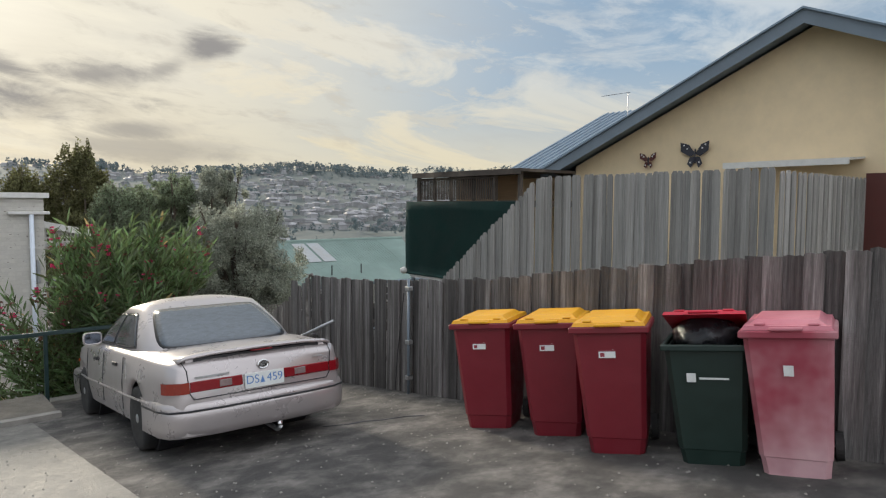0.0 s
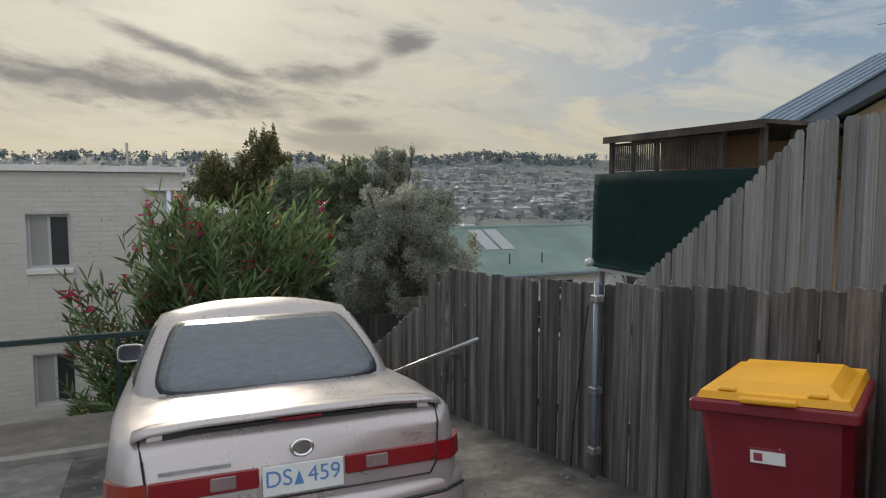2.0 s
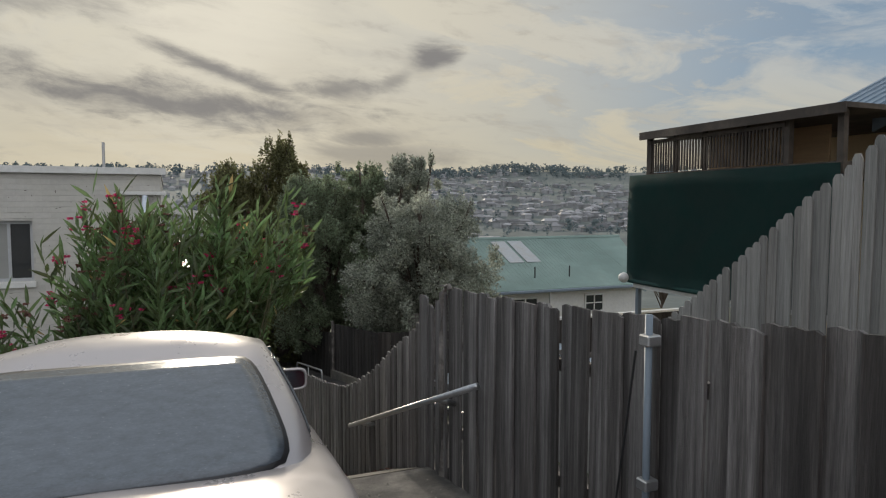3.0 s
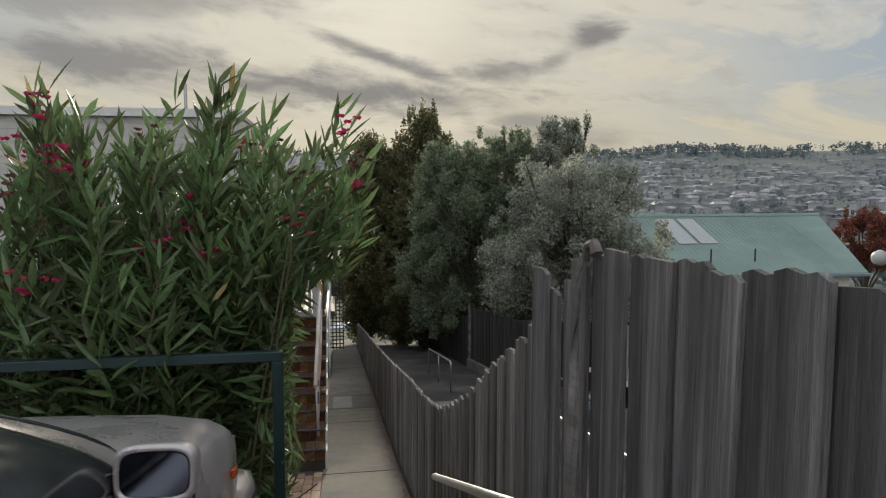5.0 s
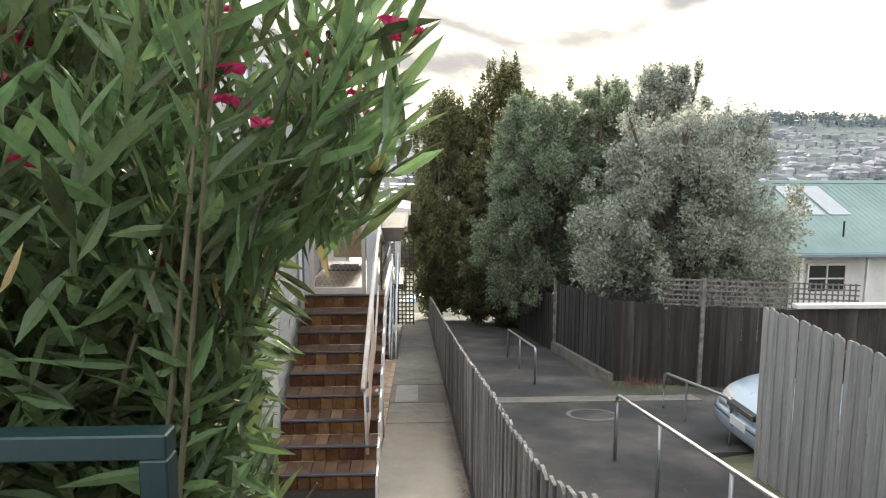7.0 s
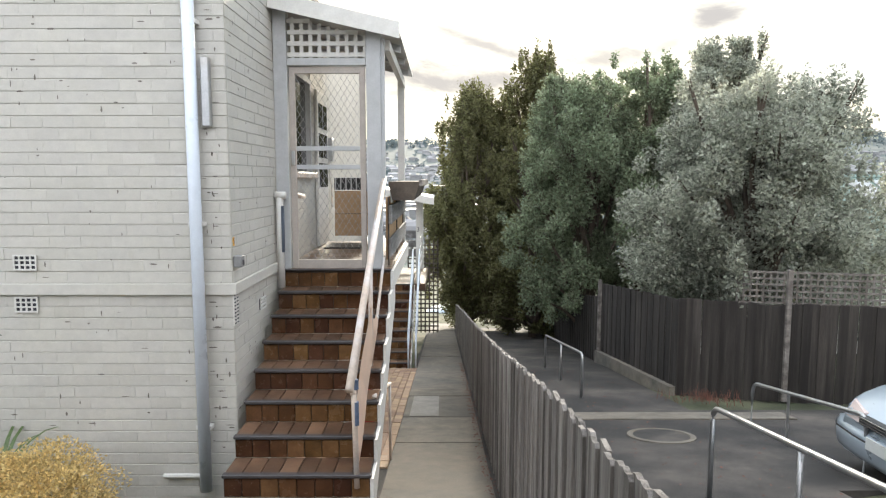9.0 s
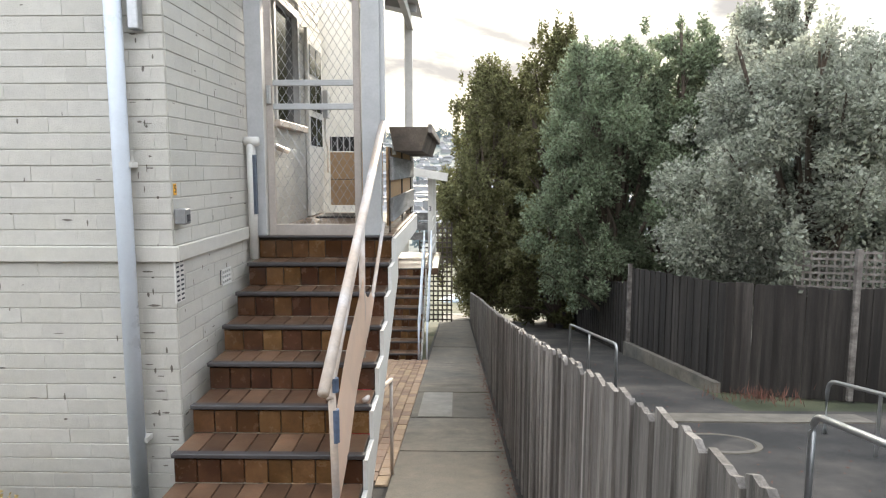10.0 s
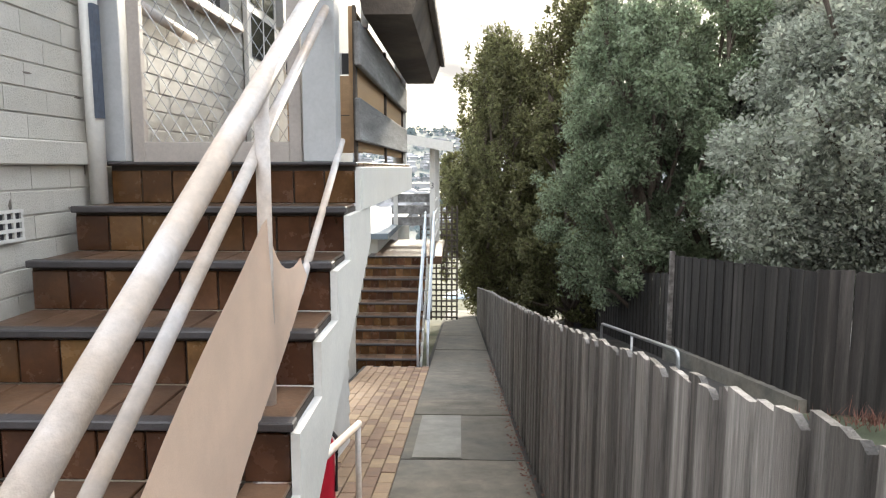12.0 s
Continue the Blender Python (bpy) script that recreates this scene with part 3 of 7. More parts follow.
def fence_rail(parent, pts, w=0.045, h=0.07, material=None):
    bm = bmesh.new()
    for (x0, y0, z0), (x1, y1, z1) in zip(pts, pts[1:]):
        d = Vector((x1 - x0, y1 - y0)).normalized()
        n = Vector((-d.y, d.x)) * w / 2
        lo = [(x0 + n.x, y0 + n.y, z0), (x0 - n.x, y0 - n.y, z0), (x1 - n.x, y1 - n.y, z1), (x1 + n.x, y1 + n.y, z1)]
        hull8(lo, [(x, y, z + h) for x, y, z in lo], bm)
    part("rail", bm, material or TIMBER, parent)


WIDE = [paling_mesh("paling", FENCE, k, w) for k, w in (("flat", 0.15), ("worn", 0.15), ("worn", 0.143), ("slant", 0.15), ("worn", 0.148))]
SLIM = [paling_mesh("paling", FENCE_ALLEY, k, w) for k, w in (("flat", 0.1), ("worn", 0.099), ("slant", 0.098), ("flat", 0.099))]
GREY = [paling_mesh("paling", FENCE_GREY, "dog", w) for w in (0.098, 0.094, 0.1)]
DARK = [paling_mesh("paling", FENCE_DARK, k, w) for k, w in (("flat", 0.15), ("worn", 0.146), ("slant", 0.148))]

PARK_TOP = [(-14, 2.9), (0, 1.56), (1.36, 1.40), (2.72, 1.20), (4.0, 1.03), (4.75, 0.90), (6.5, 0.71), (7.9, 0.62), (8.4, 0.60), (8.86, 0.57), (8.94, 0.49), (9.2, 0.40)]
ALLEY_TOP = [(9.2, 0.30), (9.4, 0.19), (10.1, -0.17), (11.0, -0.64), (12.05, -1.07), (13.2, -1.29), (14.3, -1.46), (16.5, -1.87), (18.6, -2.25), (22.8, -2.97), (26.8, -3.62), (36.5, -5.3)]
park_fence = thing("paling_fence", pose(0, 0, 0), "tall weathered grey timber paling fence along the car park", "fence", "paling fences")
fence_line(park_fence, (5.03, -3.0), (5.03, 9.2), lambda s: table(PARK_TOP, s - 3.0), lambda s: park_z(s - 3.0) - 0.02, WIDE, 0.136, lap=0.026, jitter=0.014)
for h in (0.35, 1.05):
    fence_rail(park_fence, [(5.09, y, park_z(y) + h) for y in (-3, 3, 9.2)])
alley_fence = thing("paling_fence", pose(0, 0, 0), "weathered timber paling fence stepping down along the alley", "fence", "paling fences")
fence_line(alley_fence, (5.0, 9.2), (5.0, 36.5), lambda s: table(ALLEY_TOP, s + 9.2) + 0.01, lambda s: path_z(s + 9.2) - 0.05, SLIM, 0.094, lap=0.013, jitter=0.01)
for h in (0.3, 0.95):
    fence_rail(alley_fence, [(5.06, y, path_z(y) + h) for y in (9.2, 11.4, 13.8, 15, 22, 36.5)])
# split boards standing tall at the corner
for dy, zt, lean in ((9.29, 0.47, 0.6),):
    ob = new("paling", WIDE[3])
    ob.parent = alley_fence
    ob.matrix_basis = pose(4.985, dy, path_z(dy) - 0.05, lean, 0, 0) @ Matrix.Diagonal((1, 1.2, zt - path_z(dy) + 0.05, 1))
bm = bmesh.new()
tube([(5.0, 8.88, -1.1), (4.985, 8.87, -0.3), (5.01, 8.90, 0.2), (4.99, 8.87, 0.45), (5.0, 8.85, 0.56)], 0.046, 9, bm, r_end=0.02)
tube([(5.0, 8.84, 0.55), (4.995, 8.80, 0.60), (5.0, 8.755, 0.61), (5.005, 8.73, 0.575)], 0.014, 7, bm, r_end=0.02)
tube([(5.0, 8.80, 0.58), (4.985, 8.86, 0.595), (4.975, 8.91, 0.59)], 0.008, 6, bm, r_end=0.004)
for v in bm.verts:
    v.co += Vector((noise.noise(v.co * 9), noise.noise(v.co * 9 + Vector((4, 1, 2))), 0)) * 0.018
part("rotted_post", bm, TIMBER, park_fence, "rotted twisted timber post with a knotted head")
grey_fence = thing("paling_fence", pose(0, 0, 0), "silver-grey dog-eared paling fence beside the driveway", "fence", "paling fences")
GREY_TOP = [(2.6, 2.13), (6.9, 2.13), (7.25, 2.12), (9.9, 0.06), (11.3, -1.05), (13, -1.22), (16.6, -1.22)]
fence_line(grey_fence, (8.4, 3.45), (8.4, 16.4), lambda s: table(GREY_TOP, s + 3.45), lambda s: drive_z(s + 3.45) - 0.05, GREY, 0.094)
fence_line(grey_fence, (8.45, 3.44), (11.7, 3.5), lambda s: 2.1 - 0.0 * s, lambda s: -0.9, GREY, 0.094)
for h in (0.5, 1.6):
    fence_rail(grey_fence, [(8.46, y, drive_z(y) + h) for y in (3.5, 9, 16.35)])
dark_fence = thing("paling_fence", pose(0, 0, 0), "dark stained paling fence with a lattice top", "fence", "paling fences")
DARK_PTS = [(8.38, 36.5), (8.3, 26.9), (8.7, 22.9), (10.2, 22.15), (19.0, 20.3)]
DARK_TOP = [lambda s: -4.75 + 0.155 * s, lambda s: -2.93 + 0.087 * s, lambda s: -2.55, lambda s: -2.52]
for a, b, tf in zip(DARK_PTS, DARK_PTS[1:], DARK_TOP):
    ya, yb = a[1], b[1]
    ln = math.hypot(b[0] - a[0], b[1] - a[1])
    fence_line(dark_fence, a, b, tf, lambda s: drive_z(ya + (yb - ya) * s / ln) - 0.1, DARK, 0.14)


# ---- the white brick house ----
FRONT, SIDE, TOP, BAND = 16.35, 2.84, 1.79, -1.34
house = thing("house", pose(0, 0, 0), "flat-roofed two-storey house of white painted brick", "house")


def wall_with_holes(axis, at, a0, a1, z0, z1, holes, thick, name, material, parent):
    """A wall in the plane axis = at; holes are (a0, a1, z0, z1)."""
    bm = bmesh.new()
    cuts_a = sorted({a0, a1, *[h[0] for h in holes], *[h[1] for h in holes]})
    cuts_z = sorted({z0, z1, *[h[2] for h in holes], *[h[3] for h in holes]})
    for u0, u1 in zip(cuts_a, cuts_a[1:]):
        for w0, w1 in zip(cuts_z, cuts_z[1:]):
            cu, cw = (u0 + u1) / 2, (w0 + w1) / 2
            if any(h[0] < cu < h[1] and h[2] < cw < h[3] for h in holes):
                continue
            if axis == "y":
                box(u0, u1, at, at + thick, w0, w1, bm)
            else:
                box(at - thick, at, u0, u1, w0, w1, bm)
    bmesh.ops.remove_doubles(bm, verts=bm.verts, dist=0.0005)
    return part(name, bm, material, parent)


UP_WIN, LOW_WIN = (0.24, 0.93, 0.02, 1.0), (0.24, 0.93, -2.5, -1.55)
FAR_UP, FAR_LOW = (-5.2, -4.2, 0.02, 1.0), (-5.2, -4.2, -2.5, -1.55)
wall_with_holes("y", FRONT, -12, SIDE, -3.3, TOP, [UP_WIN, LOW_WIN, FAR_UP, FAR_LOW], 0.25, "wall", MORTAR, house)
wall_with_holes("x", SIDE, FRONT + 0.25, 24.6, -5.2, TOP, [(18.6, 19.5, -0.35, 0.75)], 0.25, "wall", MORTAR, house)
part("roof", box(-12.0, SIDE + 0.02, FRONT - 0.02, 24.6, TOP, TOP + 0.06), KERB, house, "pale flat roof with a metal capping")
bm = bmesh.new()
box(-12.05, SIDE + 0.10, FRONT - 0.09, FRONT - 0.02, TOP - 0.02, TOP + 0.09, bm)
part("parapet_cap", bm, WHITE_PAINT, house)


def house_window(hole, sill=True, blind=False):
    x0, x1, z0, z1 = hole
    w = new("window")
    w.parent = house
    y = FRONT + 0.09
    bm = bmesh.new()
    for b in ((x0, x0 + 0.05, z0, z1), (x1 - 0.05, x1, z0, z1), (x0 + 0.05, x1 - 0.05, z0, z0 + 0.05), (x0 + 0.05, x1 - 0.05, z1 - 0.05, z1), ((x0 + x1) / 2 - 0.022, (x0 + x1) / 2 + 0.022, z0 + 0.05, z1 - 0.05)):
        box(b[0], b[1], y, y + 0.06, b[2], b[3], bm)
    part("frame", bm, GREY_PAINT, w)
    part("pane", box(x0 + 0.05, (x0 + x1) / 2 - 0.022, y + 0.02, y + 0.03, z0 + 0.05, z1 - 0.05), CURTAIN if blind else WINDOW_GLASS, w)
    part("pane", box((x0 + x1) / 2 + 0.022, x1 - 0.05, y + 0.02, y + 0.03, z0 + 0.05, z1 - 0.05), WINDOW_GLASS, w)
    if sill:
        part("sill", box(x0 - 0.03, x1 + 0.03, FRONT - 0.05, FRONT + 0.09, z0 - 0.1, z0, bevel=0.008), WHITE_PAINT, w)


for h in (UP_WIN, FAR_UP):
    house_window(h, blind=True)
for h in (LOW_WIN, FAR_LOW):
    house_window(h, sill=False, blind=True)


# ---- tiled stairs up to the porch ----
STAIR_X0, STAIR_X1, LAND_Y, LAND_Z, RISE, RUN = SIDE + 0.08, 3.96, 17.72, -1.33, 0.17, 0.283


def stairs(parent, x0, x1, y_top, z_top, steps, tiles, cheeks=True):
    """Steps that climb along +y to (y_top, z_top)."""
    tile_w = (x1 - x0) / tiles
    riser = paling_like_tile("riser_tile", tile_w - 0.006, 0.012, RISE - 0.035, TILE)
    tread = paling_like_tile("tread_tile", tile_w - 0.006, RUN - 0.03, 0.012, TREAD)
    for k in range(steps):
        zt = z_top - RISE * k
        yf = y_top - RUN * k
        part("step", box(x0, x1, yf + 0.012, yf + RUN + (0.3 if k == 0 else 0.02), zt - RISE - (0.0 if k < steps - 1 else 0.3), zt - 0.012), GROUT, parent)
        part("nosing", box(x0 - 0.004, x1 + 0.012, yf - 0.022, yf + 0.03, zt - (0.021 if k else 0.010), zt + 0.004, bevel=0.004), NOSING, parent)
        for i in range(tiles):
            xc = x0 + tile_w * (i + 0.5)
            a = new("riser_tile", riser)
            a.parent = parent
            a.matrix_basis = pose(xc, yf + 0.006, zt - RISE + 0.002)
            if k:
                b = new("tread_tile", tread)
                b.parent = parent
                b.matrix_basis = pose(xc, yf + 0.03 + (RUN - 0.03) / 2, zt - 0.012)
    if cheeks:
        # string board: stepped above, straight below
        prof = []
        for k in range(steps):
            zt, yf = z_top - RISE * k - 0.03, y_top - RUN * k - 0.004
            prof += [(yf + RUN - 0.001, zt), (yf, zt)]
        end_y, low = prof[-1][0], z_top - RISE * steps
        prof += [(end_y, low - 0.12), (end_y + 0.12, low - 0.12), (y_top + RUN - 0.005, z_top - 0.36)]
        part("string_board", prism(prof, x1 + 0.001, x1 + 0.026), WHITE_PAINT, parent)


def paling_like_tile(name, w, d, h, material):
    bm = box(-w / 2, w / 2, -d / 2, d / 2, 0, h, bevel=0.003)
    me = bpy.data.meshes.new(name)
    bm.to_mesh(me)
    bm.free()
    me.materials.append(material)
    return me


porch_stairs = thing("stairs", pose(0, 0, 0), "brown tiled stairs with dark nosings up to a porch", "stairs", "tiled stairs")
stairs(porch_stairs, STAIR_X0, STAIR_X1, LAND_Y, LAND_Z, 9, 8)


# ---- brickwork, pipes and vents on the white house ----
COURSE, BRICK_L = 0.0915, 0.24


def brick_rows(a0, a1, z0, z1, holes):
    rows = []
    j, z = 0, z0
    while z < z1 - 0.02:
        a = a0 - (0.12 if j % 2 else 0.0)
        while a < a1 - 0.02:
            u0, u1 = max(a, a0) + 0.0008, min(a + BRICK_L, a1) - 0.0008
            w0, w1 = z + 0.003, min(z + COURSE, z1) - 0.003
            pieces = [(u0, u1)]
            for h in holes:
                if h[2] - 0.02 < (w0 + w1) / 2 < h[3] + 0.02:
                    pieces = [q for p0, p1 in pieces for q in ((p0, min(p1, h[0])), (max(p0, h[1]), p1)) if q[1] - q[0] > 0.03]
            rows += [(p0, p1, w0, w1) for p0, p1 in pieces if p1 - p0 > 0.03]
            a += BRICK_L
        z += COURSE
        j += 1
    return rows


def brick_mesh(w, h, depth=0.006):
    """A brick face towards -y with softened edges."""
    e = 0.0025
    v = [(-w / 2, 0, -h / 2), (w / 2, 0, -h / 2), (w / 2, 0, h / 2), (-w / 2, 0, h / 2)]
    v += [(x, -depth, z * (1 - 2 * e / h)) for x, _, z in v]
    v += [(-w / 2, -depth + e, -h / 2), (w / 2, -depth + e, -h / 2), (w / 2, -depth + e, h / 2), (-w / 2, -depth + e, h / 2)]
    f = [(4, 5, 6, 7)] + [(i, (i + 1) % 4, 8 + (i + 1) % 4, 8 + i) for i in range(4)] + [(8 + i, 8 + (i + 1) % 4, 4 + (i + 1) % 4, 4 + i) for i in range(4)]
    return v, f


def brickwork(wall, turn, at_fn, rows, near):
    v0, f0 = brick_mesh(BRICK_L - 0.0016, COURSE - 0.006)
    full = bpy.data.meshes.new("brick")
    full.from_pydata(v0, [], f0)
    full.materials.append(WHITE_BRICK)
    V, F = [], []
    rg = random.Random(7)
    count = 0
    for u0, u1, w0, w1 in rows:
        c = at_fn((u0 + u1) / 2, (w0 + w1) / 2)
        m = Matrix.Translation(Vector(c)) @ Euler((rg.uniform(-.006, .006), 0, radians(turn) + rg.uniform(-.006, .006))).to_matrix().to_4x4() @ Matrix.Translation((0, rg.uniform(-0.0015, 0.0015), 0))
        whole = abs(u1 - u0 - BRICK_L + 0.0016) < 0.001 and abs(w1 - w0 - COURSE + 0.006) < 0.002
        if whole and count < 150 and near((u0 + u1) / 2, (w0 + w1) / 2):
            ob = new("brick", full)
            ob.parent = wall
            ob.matrix_basis = m
            count += 1
        else:
            v, f = brick_mesh(u1 - u0, w1 - w0)
            k = len(V)
            V += [m @ Vector(p) for p in v]
            F += [tuple(i + k for i in q) for q in f]
    ob = mesh_from("brickwork", V, F, WHITE_BRICK, wall)
    tagged(ob, kind="stuff")


front_wall, side_wall = [o_ for o_ in house.children if o_.name.startswith("wall")][:2]
if front_wall.bound_box[0][0] > -5:
    front_wall, side_wall = side_wall, front_wall
brickwork(front_wall, 0, lambda a, z: (a, FRONT, z), brick_rows(-9, SIDE - 0.001, BAND - 19 * COURSE, TOP - 0.03, [UP_WIN, LOW_WIN, FAR_UP, FAR_LOW]), lambda a, z: a > 1.6 and -2.4 < z < 0.6)
brickwork(side_wall, 90, lambda a, z: (SIDE, a, z), brick_rows(FRONT + 0.001, 20.6, BAND - 19 * COURSE, TOP - 0.03, [(18.55, 19.55, -0.4, 0.8)]), lambda a, z: a < 17.8 and -2.2 < z < 0.4)
part("band", box(-9, SIDE + 0.034, FRONT - 0.034, FRONT - 0.004, BAND, BAND + COURSE, bevel=0.005), WHITE_BRICK, house)
part("band", box(SIDE + 0.004, SIDE + 0.034, FRONT - 0.003, LAND_Y, BAND + 0.0, BAND + COURSE, bevel=0.005), WHITE_BRICK, house)


def vent(axis, a0, a1, z0, z1, cols, rows, dark):
    vt = new("air_vent")
    vt.parent = house

    def slab(u0, u1, w0, w1, d0, d1, nm, material):
        if axis == "y":
            return part(nm, box(u0, u1, FRONT - d1, FRONT - d0, w0, w1), material, vt)
        return part(nm, box(SIDE + d0, SIDE + d1, u0, u1, w0, w1), material, vt)
    slab(a0, a1, z0, z1, 0.006, 0.014, "plate", INK_DARK if not dark else WHITE_PAINT)
    du, dw = (a1 - a0) / cols, (z1 - z0) / rows
    if dark:
        for i in range(cols):
            for j in range(rows):
                slab(a0 + du * (i + 0.22), a0 + du * (i + 0.78), z0 + dw * (j + 0.3), z0 + dw * (j + 0.7), 0.014, 0.017, "slot", INK_DARK)
    else:
        for i in range(cols + 1):
            slab(a0 + du * i - 0.006, a0 + du * i + 0.006, z0, z1, 0.014, 0.022, "bar", WHITE_PAINT)
        for j in range(rows + 1):
            slab(a0 - 0.006, a1 + 0.006, z0 + dw * j - 0.006, z0 + dw * j + 0.006, 0.015, 0.024, "bar", WHITE_PAINT)


vent("y", 1.16, 1.33, -1.14, -1.03, 4, 3, False)
vent("y", 1.15, 1.32, -1.47, -1.36, 4, 3, False)
vent("x", 16.32, 16.44, -1.58, -1.33, 2, 9, True)
vent("x", 17.05, 17.22, -1.60, -1.50, 4, 3, False)
down = thing("downpipe", pose(2.60, FRONT - 0.075, -2.9), "pale blue-grey rain downpipe on the brick wall", "pipe")
part("pipe", tube([(0, 0, 0), (0, 0, 4.32)], 0.046, 16), PIPE_PAINT, down, smooth=True)
for z in (0.5, 2.1, 3.6):
    part("clip", box(-0.06, 0.06, -0.005, 0.07, z, z + 0.03), WHITE_PAINT, down)
part("bracket", box(0.075, 0.135, -0.0, 0.065, 2.85, 3.36, bevel=0.006), GALV, down, "dark weathered timber batten")
part("branch_pipe", tube([(-0.35, 0.045, 0.10), (-0.02, 0.045, 0.10)], 0.02, 8), WHITE_PAINT, down)
sock = thing("power_socket", pose(SIDE + 0.02, 16.39, -1.08), "small grey outdoor power socket box on the brick wall", "socket")
part("box", box(-0.01, 0.055, -0.04, 0.04, -0.045, 0.045, bevel=0.006), mat("grey_socket_plastic", (0.20, 0.20, 0.20), 0.5, vary=0.2, scale=20), sock)
part("plug_hole", box(0.055, 0.06, -0.015, 0.02, -0.03, 0.01), INK_DARK, sock)
number = thing("house_number", pose(SIDE + 0.0085, 16.379, -0.925), "small yellow sticker with a black number on the brick corner", "number sign")
part("sticker", box(0, 0.0025, -0.019, 0.019, -0.033, 0.033), BIN_YELLOW, number)
text("5", 0.062, pose(0.0035, 0, 0, 90, 0, 90), INK_DARK, number)
tap_pipe = thing("stand_pipe", pose(SIDE + 0.06, 17.66, LAND_Z - 0.17), "peeling white pipe cover beside the stairs", "pipe")
part("pipe", tube([(0, 0, 0), (0, 0, 0.88)], 0.035, 10), WHITE_PAINT, tap_pipe, smooth=True)
part("cap", tube([(-0.045, 0, 0.90), (0.06, 0, 0.90)], 0.038, 10), WHITE_PAINT, tap_pipe, smooth=True)
part("bare_patch", box(0.02, 0.039, -0.036, 0.01, 0.35, 0.80), mat("bare_blue_grey_metal", (0.09, 0.11, 0.15), 0.6, vary=0.4, scale=20), tap_pipe)
# pipe chase on the roof side
part("overflow_head", box(2.18, SIDE + 0.1, FRONT - 0.12, FRONT - 0.012, 1.42, 1.48, bevel=0.006), WHITE_PAINT, house)
part("vent_pipe", tube([(1.9, 17.5, TOP), (1.9, 17.5, TOP + 0.6)], 0.025, 10), GALV, house)

# chips where the paint has come off
rg_ = random.Random(23)
V, F = [], []
for _ in range(260):
    front_side = rg_.random() < 0.72
    z_ = -2.6 + 4.2 * rg_.random()
    a_ = rg_.uniform(0.2, 2.8) if front_side else rg_.uniform(16.4, 17.7)
    if rg_.random() < 0.3:
        a_ = 2.72 + rg_.gauss(0, 0.04) if front_side else a_
    w_, h_ = (rg_.uniform(0.008, 0.045), rg_.uniform(0.003, 0.009)) if rg_.random() < 0.55 else (rg_.uniform(0.004, 0.01), rg_.uniform(0.01, 0.035))
    if any(q[0] - 0.06 < a_ < q[1] + 0.06 and q[2] - 0.12 < z_ < q[3] + 0.06 for q in (UP_WIN, LOW_WIN)) and front_side:
        continue
    k = len(V)
    for n_ in range(6):
        t_ = n_ * 1.047 + rg_.uniform(-.3, .3)
        du, dz = math.cos(t_) * w_ * rg_.uniform(.6, 1), math.sin(t_) * h_ * rg_.uniform(.6, 1)
        V.append((a_ + du, FRONT - 0.0085, z_ + dz) if front_side else (SIDE + 0.0085, a_ + du, z_ + dz))
    F.append(tuple(range(k, k + 6)))
tagged(mesh_from("paint_chips", V, F, mat("chipped_bare_brick", (0.16, 0.14, 0.12), 0.85, vary=0.3, scale=30), house), kind="stuff")

# ---- porch ----
porch = thing("porch", pose(SIDE, LAND_Y, LAND_Z), "timber porch with a lattice gable and a sloping roof", "porch")
PO = Vector((SIDE, LAND_Y, LAND_Z))


def porch_box(nm, x0, x1, y0, y1, z0, z1, material, parent=None, bevel=0.003):
    return part(nm, box(x0 - PO.x, x1 - PO.x, y0 - PO.y, y1 - PO.y, z0 - PO.z, z1 - PO.z, bevel=bevel), material, parent or porch)


END_Y = 20.6
porch_box("floor", SIDE + 0.01, 3.95, LAND_Y + 0.26, END_Y, LAND_Z - 0.16, LAND_Z - 0.015, WHITE_PAINT)
n_board = 20
for i in range(n_board):
    y0 = LAND_Y + 0.05 + i * (END_Y - LAND_Y - 0.05) / n_board
    porch_box("floor_board", SIDE + 0.015, 3.97, y0 + 0.004, y0 + (END_Y - LAND_Y - 0.05) / n_board - 0.004, LAND_Z - 0.014, LAND_Z + 0.004, TREAD)
porch_box("fascia", 3.955, 3.99, LAND_Y + 0.02, END_Y, LAND_Z - 0.20, LAND_Z - 0.016, WHITE_PAINT)
porch_box("post", SIDE + 0.012, SIDE + 0.14, 17.74, 17.84, LAND_Z + 0.005, 1.18, GREY_PAINT)
porch_box("post", 3.74, 3.88, 17.74, 17.86, LAND_Z + 0.005, 0.98, GREY_PAINT)
porch_box("post", 3.88, 3.915, 17.77, 17.83, -0.6, 0.9, GREY_PAINT)
porch_box("post", 3.86, 3.95, END_Y - 0.12, END_Y - 0.02, LAND_Z + 0.005, 0.92, WHITE_PAINT)
porch_box("lintel", SIDE + 0.142, 3.738, 17.75, 17.83, 0.64, 0.71, GREY_PAINT)
RW, RO = 1.24, 0.96   # roof height at the wall and at the eave
part("roof", hull8([Vector(p) - PO for p in ((SIDE + 0.01, 17.62, RW), (4.06, 17.62, RO), (4.06, END_Y + 0.05, RO), (SIDE + 0.01, END_Y + 0.05, RW))], [Vector(p) - PO for p in ((SIDE + 0.01, 17.62, RW + 0.03), (4.06, 17.62, RO + 0.03), (4.06, END_Y + 0.05, RO + 0.03), (SIDE + 0.01, END_Y + 0.05, RW + 0.03))]), WHITE_PAINT, porch)
